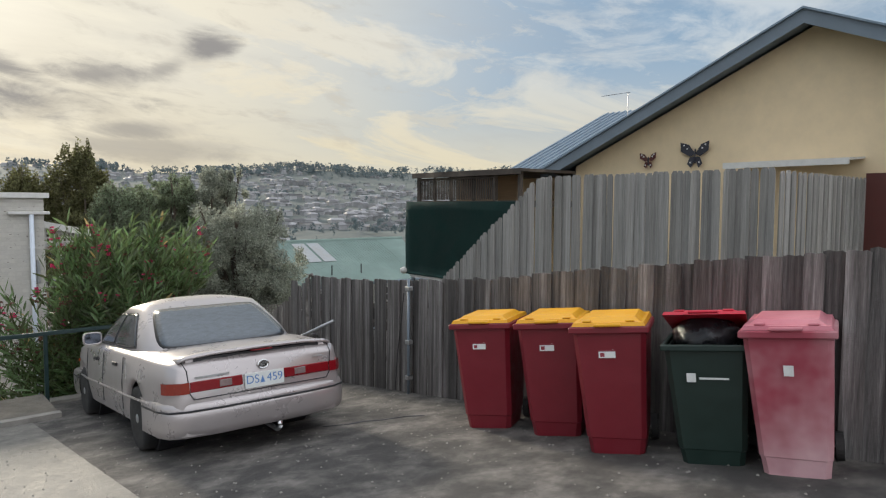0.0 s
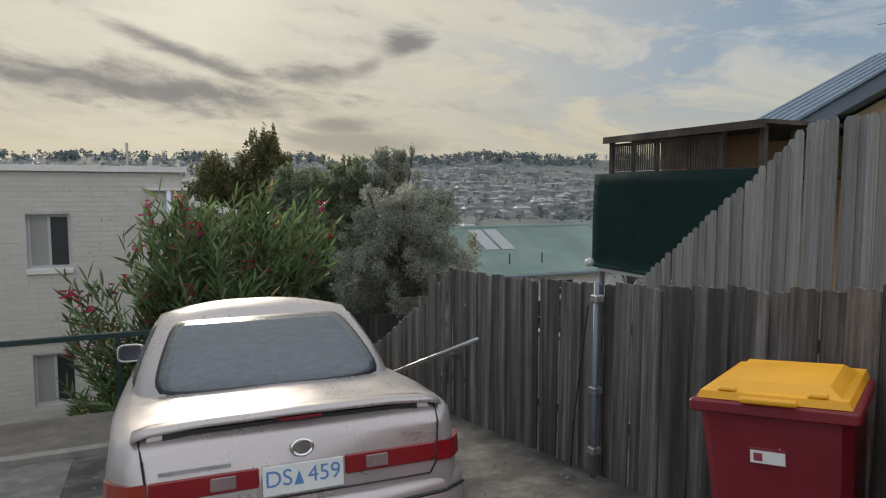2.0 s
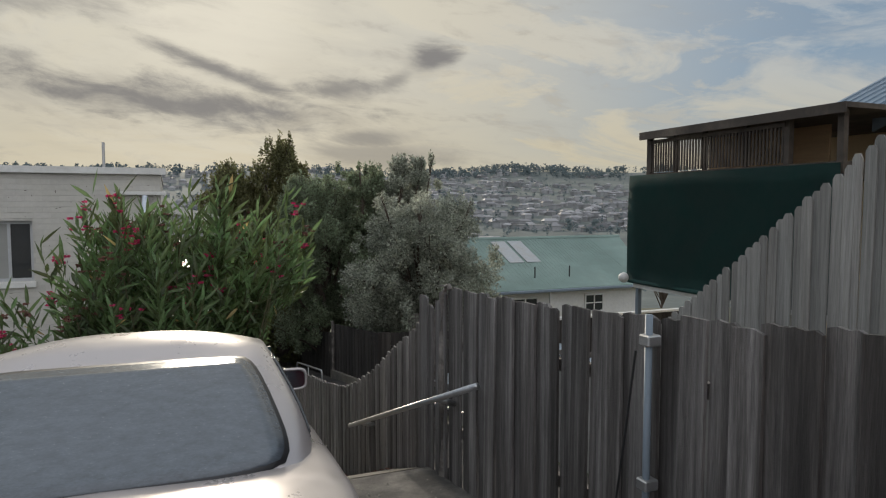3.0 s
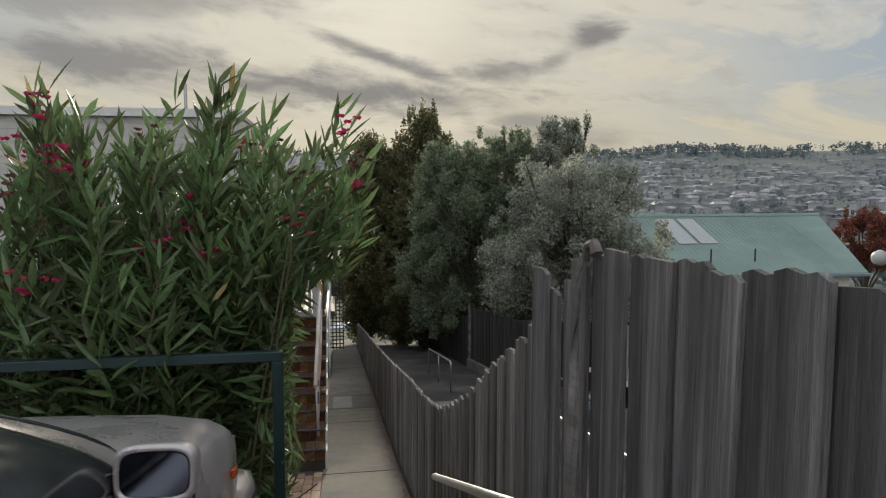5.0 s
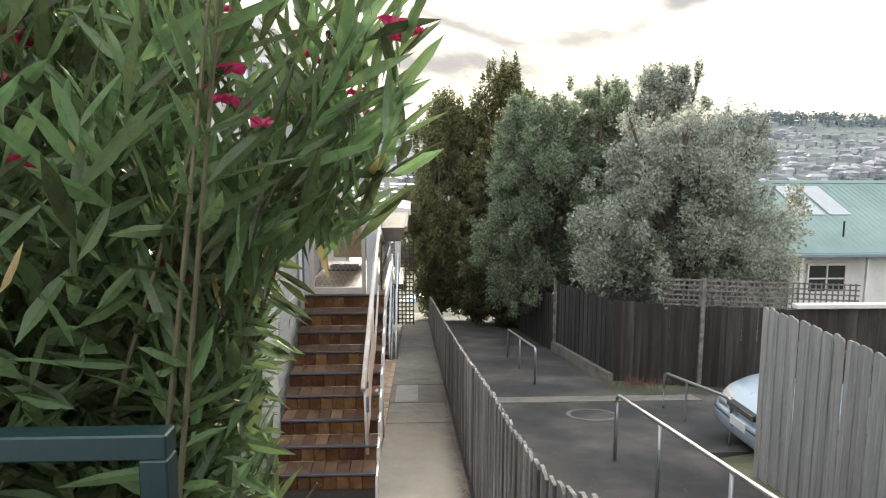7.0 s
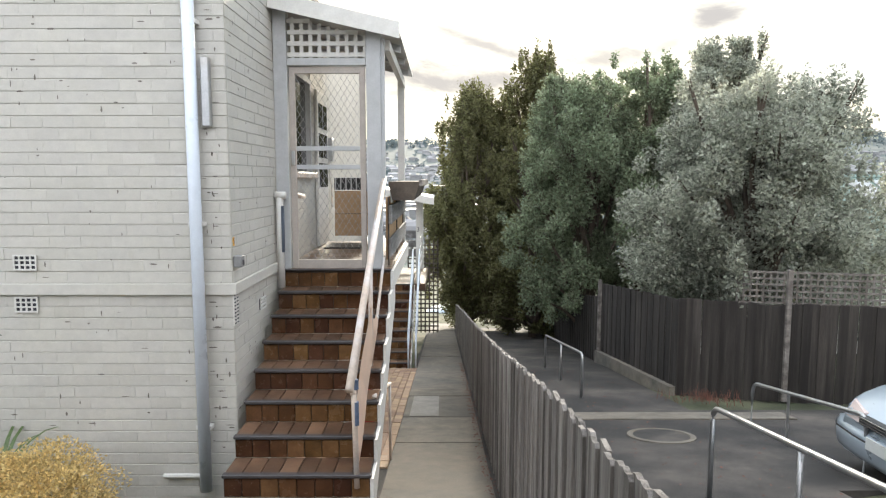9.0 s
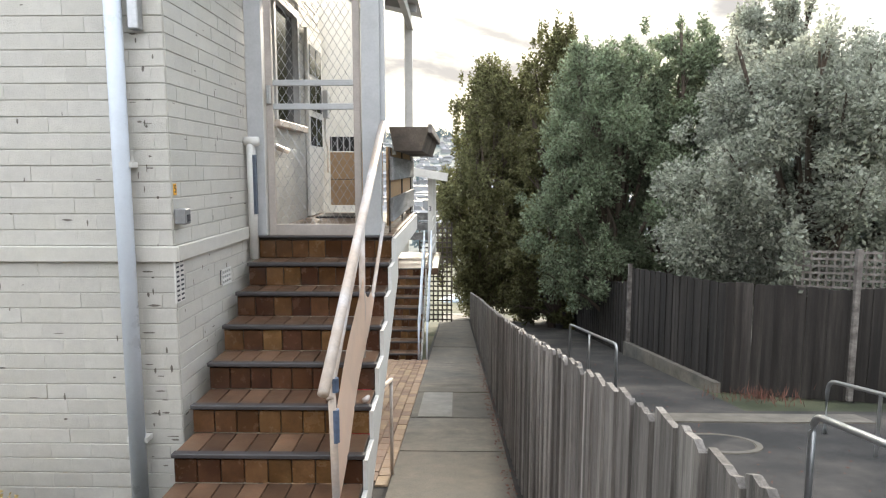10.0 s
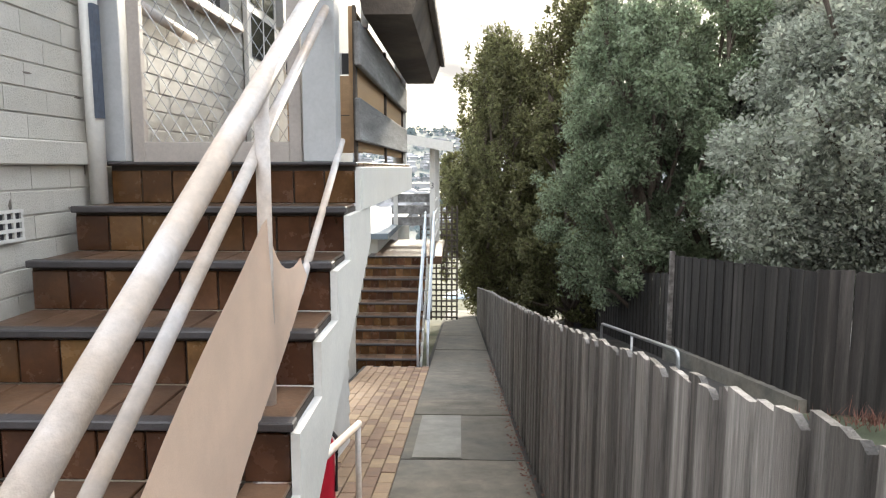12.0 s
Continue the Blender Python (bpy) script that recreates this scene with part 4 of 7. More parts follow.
part("barge_board", hull8([Vector(p) - PO for p in ((SIDE + 0.01, 17.585, RW - 0.10), (4.07, 17.585, RO - 0.10), (4.07, 17.618, RO - 0.10), (SIDE + 0.01, 17.618, RW - 0.10))], [Vector(p) - PO for p in ((SIDE + 0.01, 17.585, RW + 0.05), (4.07, 17.585, RO + 0.05), (4.07, 17.618, RO + 0.05), (SIDE + 0.01, 17.618, RW + 0.05))]), WHITE_PAINT, porch)
for y in (18.4, 19.2, 20.0):
    part("rafter", hull8([Vector(p) - PO for p in ((SIDE + 0.01, y, RW - 0.08), (4.03, y, RO - 0.08), (4.03, y + 0.05, RO - 0.08), (SIDE + 0.01, y + 0.05, RW - 0.08))], [Vector(p) - PO for p in ((SIDE + 0.01, y, RW - 0.005), (4.03, y, RO - 0.005), (4.03, y + 0.05, RO - 0.005), (SIDE + 0.01, y + 0.05, RW - 0.005))]), GREY_PAINT, porch)
porch_box("eave_beam", 3.90, 3.96, 17.87, END_Y, 0.80, 0.90, WHITE_PAINT)
# lattice over the gate
for j in range(4):
    z = 0.745 + j * 0.105
    x1 = min(3.735, SIDE + 0.15 + (RW - 0.13 - z) / (RW - RO) * (4.06 - SIDE))
    porch_box("lattice_bar", SIDE + 0.142, x1, 17.775, 17.785, z - 0.02, z + 0.02, WHITE_PAINT, bevel=0.0)
for i in range(9):
    x = SIDE + 0.19 + i * 0.087
    zt = RW - (x - SIDE) / (4.06 - SIDE) * (RW - RO) - 0.10
    porch_box("lattice_bar", x - 0.018, x + 0.018, 17.787, 17.797, 0.712, zt, WHITE_PAINT, bevel=0.0)

# screen gate
gate = thing("screen_door", pose(2.99, 17.80, LAND_Z), "closed screen door with diamond wire mesh", "door")
GW, GH = 0.735, 1.96
bm = bmesh.new()
for b in ((0, 0.055, 0, GH), (GW - 0.055, GW, 0, GH), (0.055, GW - 0.055, 0, 0.09), (0.055, GW - 0.055, GH - 0.06, GH)):
    box(b[0], b[1], -0.018, 0.018, b[2], b[3], bm, 0.003)
part("frame", bm, FRAME_PAINT, gate)
for z in (0.98, 1.16):
    part("cross_bar", box(0.056, GW - 0.056, -0.015, 0.015, z, z + 0.045, bevel=0.003), GREY_PAINT, gate)
wires = bmesh.new()


def wire_set(sign, step=0.062, ratio=1.6):
    x0, x1, z0, z1 = 0.055, GW - 0.055, 0.09, GH - 0.06
    c = -3.0
    while c < 5.0:
        pts = []
        for x in (x0, x1):
            z = sign * ratio * x + c
            if z0 <= z <= z1:
                pts.append((x, z))
        for z in (z0, z1):
            x = (z - c) / (sign * ratio)
            if x0 < x < x1:
                pts.append((x, z))
        if len(pts) == 2 and math.dist(*pts) > 0.02:
            tube([(pts[0][0], 0.002 * sign, pts[0][1]), (pts[1][0], 0.002 * sign, pts[1][1])], 0.0017, 4, wires)
        c += step * ratio
    return


wire_set(1), wire_set(-1)
tagged(part("wire_mesh", wires, GALV, gate), kind="stuff")
part("door_handle", box(0.012, 0.045, -0.05, -0.018, 1.02, 1.16, bevel=0.006), GALV, gate)

# inside the porch
wd = new("window")
wd.parent = house
part("frame", wall_frame := box(SIDE - 0.06, SIDE + 0.02, 18.58, 18.64, -0.37, 0.77), GREY_PAINT, wd)
part("frame", box(SIDE - 0.06, SIDE + 0.02, 19.46, 19.52, -0.37, 0.77), GREY_PAINT, wd)
part("frame", box(SIDE - 0.06, SIDE + 0.02, 18.64, 19.46, 0.70, 0.77), GREY_PAINT, wd)
part("sill", box(SIDE - 0.06, SIDE + 0.07, 18.5, 19.6, -0.43, -0.37, bevel=0.005), CREAM_PAINT, wd)
part("pane", box(SIDE - 0.05, SIDE - 0.04, 18.64, 19.46, -0.37, 0.70), WINDOW_GLASS, wd)
dr = new("door")
dr.parent = house
part("leaf", box(SIDE + 0.014, SIDE + 0.05, 19.75, 20.5, LAND_Z + 0.02, 0.68, bevel=0.004), WHITE_PAINT, dr)
for j in range(3):
    for i in range(2):
        part("pane", box(SIDE + 0.05, SIDE + 0.055, 19.83 + i * 0.32, 20.10 + i * 0.32, -0.55 + j * 0.38, -0.24 + j * 0.38), WINDOW_GLASS, dr)
bench = thing("plywood_screen", pose(3.24, END_Y - 0.16, LAND_Z), "bare plywood panel with a dark grille above, closing the porch end", "panel")
part("sheet", box(-0.26, 0.36, -0.012, 0.012, 0.10, 0.72, bevel=0.003), PALEWOOD, bench)
part("grille", box(-0.26, 0.36, -0.012, 0.012, 0.735, 0.90), BLACK, bench)
for i in range(9):
    part("grille_bar", box(-0.25 + i * 0.072, -0.235 + i * 0.072, -0.022, -0.012, 0.735, 0.90), GREY_PAINT, bench)
part("seam", box(-0.26, 0.36, -0.016, -0.012, 0.40, 0.408), DARKWOOD, bench)
mt = thing("door_mat", pose(3.15, 19.9, LAND_Z + 0.004), "flat dark grey door mat on the porch floor", "mat")
part("mat", box(-0.18, 0.28, -0.3, 0.3, 0, 0.02, bevel=0.006), BLACK, mt)
mp = thing("wall_meter", pose(SIDE + 0.02, 20.35, -0.30), "grey meter box with cable on the porch wall", "meter")
part("box", box(-0.005, 0.08, 0.2, 0.36, 0.1, 0.42, bevel=0.006), GREY_PAINT, mp)
part("cable", tube([(0.03, 0.28, 0.1), (0.03, 0.28, -0.15), (0.04, 0.36, -0.25), (0.04, 0.36, -0.55)], 0.014, 6), WHITE_PAINT, mp)
stick = thing("wall_rail", pose(SIDE + 0.05, 18.35, -0.62), "short cream rail fixed to the porch wall", "rail")
part("rail", tube([(0.0, -0.3, 0.03), (0.02, 0.35, -0.02)], 0.028, 8), CREAM_PAINT, stick, smooth=True)

# balustrade of planks and a planter trough
bal = thing("balustrade", pose(3.93, 19.2, LAND_Z), "weathered plank balustrade with plywood behind", "balustrade")
for z, h in ((0.10, 0.19), (0.43, 0.19)):
    part("plank", box(0.0, 0.03, -1.28, 1.3, z, z + h, bevel=0.006), PLANK_GREY, bal)
part("backing", box(-0.035, -0.015, -1.2, 1.3, 0.06, 0.70), PALEWOOD, bal)
for y in (-1.22, 0.0, 1.25):
    part("stud", box(-0.014, -0.001, y, y + 0.05, 0.006, 0.70), DARKWOOD, bal)
trough = thing("planter_trough", pose(4.08, 19.25, LAND_Z + 0.69), "long dark weathered planter trough on the balustrade", "planter")
bm = bmesh.new()
hull8([(-0.12, -1.22, -0.02), (0.10, -1.22, -0.02), (0.10, 1.3, -0.02), (-0.12, 1.3, -0.02)], [(-0.16, -1.25, 0.17), (0.17, -1.25, 0.17), (0.17, 1.33, 0.17), (-0.16, 1.33, 0.17)], bm)
part("body", bm, DARKWOOD, trough)
part("rim", box(0.155, 0.19, -1.26, 1.34, 0.12, 0.19, bevel=0.006), TIMBER, trough)
part("bracket", box(-0.15, -0.12, -1.1, -1.05, -0.05, 0.12), GALV, trough)
part("bracket", box(-0.15, -0.12, 1.05, 1.1, -0.05, 0.12), GALV, trough)

# stair handrail with its canvas
hand = thing("stair_rail", pose(3.84, 15.5, -2.6), "chipped cream pipe handrail up the tiled stairs", "handrail")
HO = Vector((3.84, 15.5, -2.6))


def hand_tube(nm, pts, r, material):
    return part(nm, tube([Vector(p) - HO for p in pts], r, 12), material, hand, smooth=True)


def nose_z(y):
    return LAND_Z - RISE * (LAND_Y - y) / RUN


def rail_at(y, x0, lean, z0, slope):
    return (x0 + lean * (y - 16.5), y, z0 + slope * (y - 16.5))


TOP_RAIL, MID_RAIL, LOW_RAIL = (3.867, 0.022, -1.269, 0.629), (3.845, 0.0, -1.458, 0.608), (3.884, 0.0, -2.07, 0.615)
hand_tube("top_rail", [rail_at(15.57, *TOP_RAIL), rail_at(17.84, *TOP_RAIL)], 0.029, CREAM_PAINT)
hand_tube("mid_rail", [rail_at(15.72, *MID_RAIL), rail_at(17.82, *MID_RAIL)], 0.017, CREAM_PAINT)
hand_tube("low_rail", [rail_at(17.02, *LOW_RAIL), rail_at(17.86, *LOW_RAIL)], 0.014, CREAM_PAINT)
for y in (15.74, 16.72):
    hand_tube("post", [(3.868, y, nose_z(y) - 0.10), rail_at(y, *TOP_RAIL)], 0.020, CREAM_PAINT)
for z0_, z1_ in ((-1.90, -1.83), (-2.16, -1.99)):
    part("bare_patch", tube([Vector((3.868, 15.74, z0_)) - HO, Vector((3.868, 15.74, z1_)) - HO], 0.0206, 12), BARE_BLUE, hand, "chipped patch of old blue paint")
cv = thing("canvas_strip", pose(3.88, 16.2, -2.0), "beige canvas stretched along the stair rail", "canvas")
CV = Vector((3.88, 16.2, -2.0))
bm = bmesh.new()
g = []
for i in range(29):
    t = i / 28
    y = 15.76 + 1.32 * t
    top_y = min(y, 16.70)
    hi_ = -1.595 + 0.612 * (top_y - 16.5)
    lo_ = -2.06 + 0.615 * (y - 16.5)
    if y > 16.70:
        f_ = (y - 16.70) / 0.38
        hi_ = hi_ + (lo_ + 0.06 - hi_) * f_ ** 0.7
    x_ = 3.872 + 0.02 * (y - 16.5)
    g.append([bm.verts.new(Vector((x_ + 0.012 * (1 - v) + 0.006 * math.sin(t * 9 + v * 2), y, lo_ + (hi_ - lo_) * v)) - CV) for v in (0, 0.33, 0.66, 1)])
for a, b in zip(g, g[1:]):
    for j in range(3):
        bm.faces.new((a[j], b[j], b[j + 1], a[j + 1]))
bmesh.ops.solidify(bm, geom=bm.faces[:], thickness=0.004)
part("canvas", bm, CANVAS, cv)
low_rail = thing("low_handrail", pose(3.93, 17.88, path_z(17.88)), "short worn cream pipe rail beside the path", "handrail")
drop = -2.545 - path_z(17.88)
part("rail", tube([(0.0, 0.03, drop), (0.0, -1.55, drop + 0.39)], 0.017, 10), CREAM_PAINT, low_rail, smooth=True)
part("post", tube([(0.0, 0.0, drop), (0.0, 0.0, -0.05)], 0.014, 8), CREAM_PAINT, low_rail, smooth=True)

# wall below the porch
under = thing("porch_base", pose(3.55, 19.2, -3.6), "white painted weatherboards under the porch", "wall", kind="structure")
for j in range(14):
    z = -1.56 - j * 0.16
    part("board", hull8([(3.42 - 3.55, 17.9 - 19.2, z - 0.16 + 3.6), (3.445 - 3.55, 17.9 - 19.2, z - 0.16 + 3.6), (3.445 - 3.55, 20.5 - 19.2, z - 0.16 + 3.6), (3.42 - 3.55, 20.5 - 19.2, z - 0.16 + 3.6)],
                        [(3.42 - 3.55, 17.9 - 19.2, z + 3.598), (3.428 - 3.55, 17.9 - 19.2, z + 3.598), (3.428 - 3.55, 20.5 - 19.2, z + 3.598), (3.42 - 3.55, 20.5 - 19.2, z + 3.598)]), WHITE_PAINT, under)
ext = thing("fire_extinguisher", pose(3.62, 18.35, path_z(18.35) + 0.02), "red gas cylinder with a valve under the porch", "cylinder")
part("cylinder", lathe([(0.05, 0.0), (0.10, 0.02), (0.105, 0.08), (0.105, 0.55), (0.08, 0.64), (0.03, 0.68)], 20), LID_RED, ext, smooth=True).matrix_basis = pose(0, 0, 0, 0, -90, 0)
part("valve", box(-0.04, 0.04, -0.025, 0.025, 0.68, 0.75, bevel=0.008), LID_PINK, ext)
part("hose", tube([(0.04, 0, 0.70), (0.12, 0.0, 0.6), (0.11, 0, 0.3)], 0.012, 6), BLACK, ext)

# ---- second flight further down ----
second = thing("stairs", pose(0, 0, 0), "second flight of brown tiled stairs to the next porch", "stairs", "tiled stairs")
S2Y, S2Z = 27.5, -3.05
stairs(second, 2.62, 3.76, S2Y, S2Z, 9, 8)
porch2 = thing("porch", pose(3.3, S2Y, S2Z), "next porch with white posts and a small gable roof", "porch")
part("floor", box(-0.55, 0.75, 0.05, 3.0, -0.15, 0.0), TREAD, porch2)
for x, y in ((0.52, 0.1), (0.52, 2.8), (-0.45, 2.8)):
    part("post", box(x, x + 0.10, y, y + 0.10, 0.002, 2.1, bevel=0.004), WHITE_PAINT, porch2)
part("roof", hull8([(-0.6, -0.3, 2.35), (0.95, -0.3, 2.08), (0.95, 3.2, 2.08), (-0.6, 3.2, 2.35)], [(-0.6, -0.3, 2.40), (0.95, -0.3, 2.13), (0.95, 3.2, 2.13), (-0.6, 3.2, 2.40)]), GREY_PAINT, porch2)
part("barge_board", hull8([(-0.6, -0.34, 2.24), (0.97, -0.34, 1.98), (0.97, -0.30, 1.98), (-0.6, -0.30, 2.24)], [(-0.6, -0.34, 2.42), (0.97, -0.34, 2.16), (0.97, -0.30, 2.16), (-0.6, -0.30, 2.42)]), WHITE_PAINT, porch2)
for z in (0.35, 0.62, 0.89):
    part("plank", box(-0.5, 0.5, 2.84, 2.87, z, z + 0.2), PLANK_GREY, porch2)
for z in (0.25, 0.5, 0.75, 1.0):
    part("side_rail", tube([(0.57, 0.2, z), (0.57, 2.8, z)], 0.018, 6), WHITE_PAINT, porch2)
text("3", 0.16, pose(0.57, 0.095, 1.35, 90), INK_DARK, porch2, "number")
rail2 = thing("stair_rail", pose(3.74, 25.1, S2Z - 9 * RISE), "white pipe rails on the second flight", "handrail")
for x in (0.0, 0.16):
    for h in (0.55, 0.85):
        part("rail", tube([(x, 0, h), (x, 2.5, 9 * RISE + h)], 0.02, 8), PIPE_PAINT, rail2, smooth=True)
    for y in (0.0, 1.2, 2.45):
        part("post", tube([(x, y, y / 2.5 * 9 * RISE), (x, y, y / 2.5 * 9 * RISE + 0.85)], 0.018, 8), PIPE_PAINT, rail2, smooth=True)
# narrower third flight and lattice screen seen past it
third = thing("lattice_screen", pose(3.9, 31.4, -5.4), "dark lattice screen beside the lower porch", "screen")
for i in range(8):
    part("lattice_bar", box(-0.5 + i * 0.13, -0.46 + i * 0.13, 0, 0.015, 0.2, 3.1), DARKWOOD, third)
for j in range(20):
    part("lattice_bar", box(-0.5, 0.46, -0.015, 0.0, 0.25 + j * 0.14, 0.29 + j * 0.14), DARKWOOD, third)
low_house = thing("house", pose(1.2, 33, -6.5), "pale lower house with a flat metal roof", "house")
part("wall", box(-3.5, 1.5, -4.5, 4, 0, 3.7), WHITE_PAINT, low_house)
part("roof", box(-3.7, 1.75, -4.8, 4.2, 3.7, 3.82), GUTTER, low_house)
part("window", box(1.5, 1.53, -3.8, -2.8, 1.5, 2.7), WINDOW_GLASS, low_house)

# ---- planting by the white house ----
hedge = thing("hedge", pose(1.72, 15.5, -2.95), "yellowed clipped bush beside the stairs", "shrub")
leaf_specs = [(-0.1, 0.0, 0.34, 0.45, 0.40, 0.34), (0.2, -0.12, 0.28, 0.34, 0.36, 0.32), (-0.45, 0.05, 0.32, 0.42, 0.4, 0.34), (0.05, 0.15, 0.33, 0.4, 0.3, 0.33)]
HEDGE = leaf_specs


# ---- leaves ----
def leaf_cloud(name, blobs, count, size, material, parent, label="", seed=1, long=1.8, droop=0.0, shell=0.55):
    """A crown of single leaves scattered in uneven clumps; blobs: (x, y, z, rx, ry, rz)."""
    rg = np.random.default_rng(seed)
    weights = np.array([b[3] * b[4] * b[5] for b in blobs]) ** 0.75
    pick = rg.choice(len(blobs), size=count, p=weights / weights.sum())
    B = np.array(blobs)[pick]
    v = rg.normal(size=(count, 3))
    v /= np.linalg.norm(v, axis=1)[:, None]
    lump = 1 + 0.22 * np.sin(v[:, 0] * 5 + B[:, 0] * 9) * np.sin(v[:, 1] * 6 + B[:, 1] * 7) + 0.16 * np.sin(v[:, 2] * 11 + B[:, 2] * 5 + v[:, 0] * 7)
    r = (shell + (1 - shell) * rg.random(count) ** 0.7) * lump
    c = B[:, :3] + v * r[:, None] * B[:, 3:]
    d = v + rg.normal(scale=0.7, size=(count, 3))
    d[:, 2] -= droop
    d /= np.linalg.norm(d, axis=1)[:, None]
    u = np.cross(d, rg.normal(size=(count, 3)))
    u /= np.linalg.norm(u, axis=1)[:, None]
    s = size * rg.uniform(0.6, 1.3, count)[:, None]
    nrm = np.cross(d, u)
    p0 = c - d * s * long / 2
    p1 = c + u * s * 0.5 - nrm * s * 0.12
    p2 = c + d * s * long / 2
    p3 = c - u * s * 0.5 - nrm * s * 0.12
    verts = np.stack([p0, p1, p2, p3], 1).reshape(-1, 3)
    i = np.arange(count) * 4
    faces = np.concatenate([np.stack([i, i + 1, i + 2], 1), np.stack([i, i + 2, i + 3], 1)])
    return mesh_from(name, verts.tolist(), faces.tolist(), material, parent, label)


def tree(x, y, z, blobs, count, size, material, label, trunk_r=0.14, seed=1, long=1.8, droop=0.0, group="trees by the lane", shell=0.5):
    root = thing("tree", pose(x, y, z), label, "tree", group)
    rel = [(b[0] - x, b[1] - y, b[2] - z, *b[3:]) for b in blobs]
    bm = bmesh.new()
    rs = random.Random(seed)
    top = max(b[2] for b in rel)
    tube([(0, 0, -0.1), (rs.uniform(-.1, .1), rs.uniform(-.1, .1), top * 0.35), (rs.uniform(-.2, .2), rs.uniform(-.2, .2), top * 0.8)], trunk_r, 8, bm, r_end=trunk_r * 0.35)
    part("trunk", bm, BARK, root)
    for b in rel[::3]:
        bm = bmesh.new()
        s = Vector((0, 0, max(0.4, b[2] * rs.uniform(0.25, 0.45))))
        e = Vector(b[:3])
        mid = s.lerp(e, 0.5) + Vector((rs.uniform(-.2, .2), rs.uniform(-.2, .2), 0.15))
        tube([s, mid, e], trunk_r * 0.45, 6, bm, r_end=trunk_r * 0.12)
        for _ in range(3):
            q = e + Vector((rs.uniform(-1, 1) * b[3], rs.uniform(-1, 1) * b[4], rs.uniform(-.4, 1) * b[5])) * 0.7
            tube([mid.lerp(e, 0.6), q], trunk_r * 0.2, 5, bm, r_end=0.01)
        part("limb", bm, BARK, root)
    leaf_cloud("crown", rel, count, size, material, root, seed=seed, long=long, droop=droop, shell=shell)
    return root


def blobs_round(cx, cy, z0, z1, r, n, seed, tall=1.0, sprigs=8, squash=1.0):
    """Uneven clumps that fill a round crown, with loose sprigs over its top."""
    rs = random.Random(seed)
    out = []
    for i in range(n):
        t = (i + 0.5) / n
        z = z0 + (z1 - z0) * t
        w = r * math.sin(math.pi * min(0.93, 0.22 + 0.70 * t)) ** 0.65
        a = i * 2.4 + rs.uniform(-.5, .5)
        q = w * rs.uniform(0.30, 1.0)
        b = r * rs.uniform(0.13, 0.33)
        out.append((cx + math.cos(a) * q, cy + math.sin(a) * q * squash, z, b, b, b * rs.uniform(0.7, 1.1) * tall))
        if i % 2:
            a2, c2 = rs.uniform(0, 6.283), r * rs.uniform(0.05, 0.13)
            out.append((cx + math.cos(a2) * w * rs.uniform(0.98, 1.2), cy + math.sin(a2) * w * rs.uniform(0.95, 1.2) * squash, z + rs.uniform(-0.1, 0.4), c2, c2, c2 * rs.uniform(1.0, 1.8) * tall))
    for i in range(sprigs):
        a, q = rs.uniform(0, 6.283), r * rs.uniform(0.1, 0.75)
        c = r * rs.uniform(0.045, 0.10)
        out.append((cx + math.cos(a) * q, cy + math.sin(a) * q * squash, z1 + r * rs.uniform(0.05, 0.26) * (1 - q / r * 0.7), c, c, c * rs.uniform(1.6, 2.8) * tall))
    return out


tree(10.9, 24.7, -4.4, blobs_round(10.85, 24.8, -3.2, 1.0, 2.4, 95, 5, sprigs=14), 125000, 0.05, LEAF_OLIVE, "round grey-green olive-like tree behind the dark fence", 0.16, seed=5, shell=0.3)
tree(8.7, 30.2, -5.4, blobs_round(8.5, 30.2, -4.2, 2.0, 2.15, 80, 8), 90000, 0.055, LEAF_GREEN, "green broadleaf tree behind the dark fence", 0.16, seed=8, shell=0.3)
tree(10.4, 30.5, -5.3, blobs_round(10.3, 30.4, -3.9, 2.55, 1.75, 70, 18), 75000, 0.055, LEAF_GREEN, "tall green tree behind the dark fence", 0.15, seed=18, shell=0.3)
tree(12.1, 29.6, -5.3, blobs_round(12.0, 29.6, -3.9, 2.85, 1.6, 70, 28), 70000, 0.055, LEAF_OLIVE, "tall grey-green tree behind the olive-like tree", 0.15, seed=28, shell=0.3)
tree(8.6, 38.6, -6.8, blobs_round(8.5, 38.5, -6.0, 3.85, 2.0, 110, 12, tall=1.6), 95000, 0.065, LEAF_DARK, "tall dark conifer at the foot of the alley", 0.2, seed=12, long=2.4, shell=0.3)
tree(5.4, 38.6, -6.9, blobs_round(5.85, 38.4, -6.0, 2.5, 2.0, 110, 14, tall=1.6), 95000, 0.065, LEAF_DARK, "dark conifer at the foot of the alley", 0.18, seed=14, long=2.4, shell=0.3)
tree(7.7, 34.5, -6.2, blobs_round(7.5, 34.4, -5.9, 0.8, 1.5, 60, 21), 60000, 0.06, LEAF_DARK, "dark bushy tree over the lane", 0.15, seed=21, long=2.0, shell=0.3)


tree(43.0, 50.0, -9.0, blobs_round(43.0, 50.0, -5.0, -1.3, 2.4, 44, 33), 26000, 0.09, LEAF_RED, "red-brown autumn tree beyond the cottage", 0.14, seed=33, shell=0.3, group="")


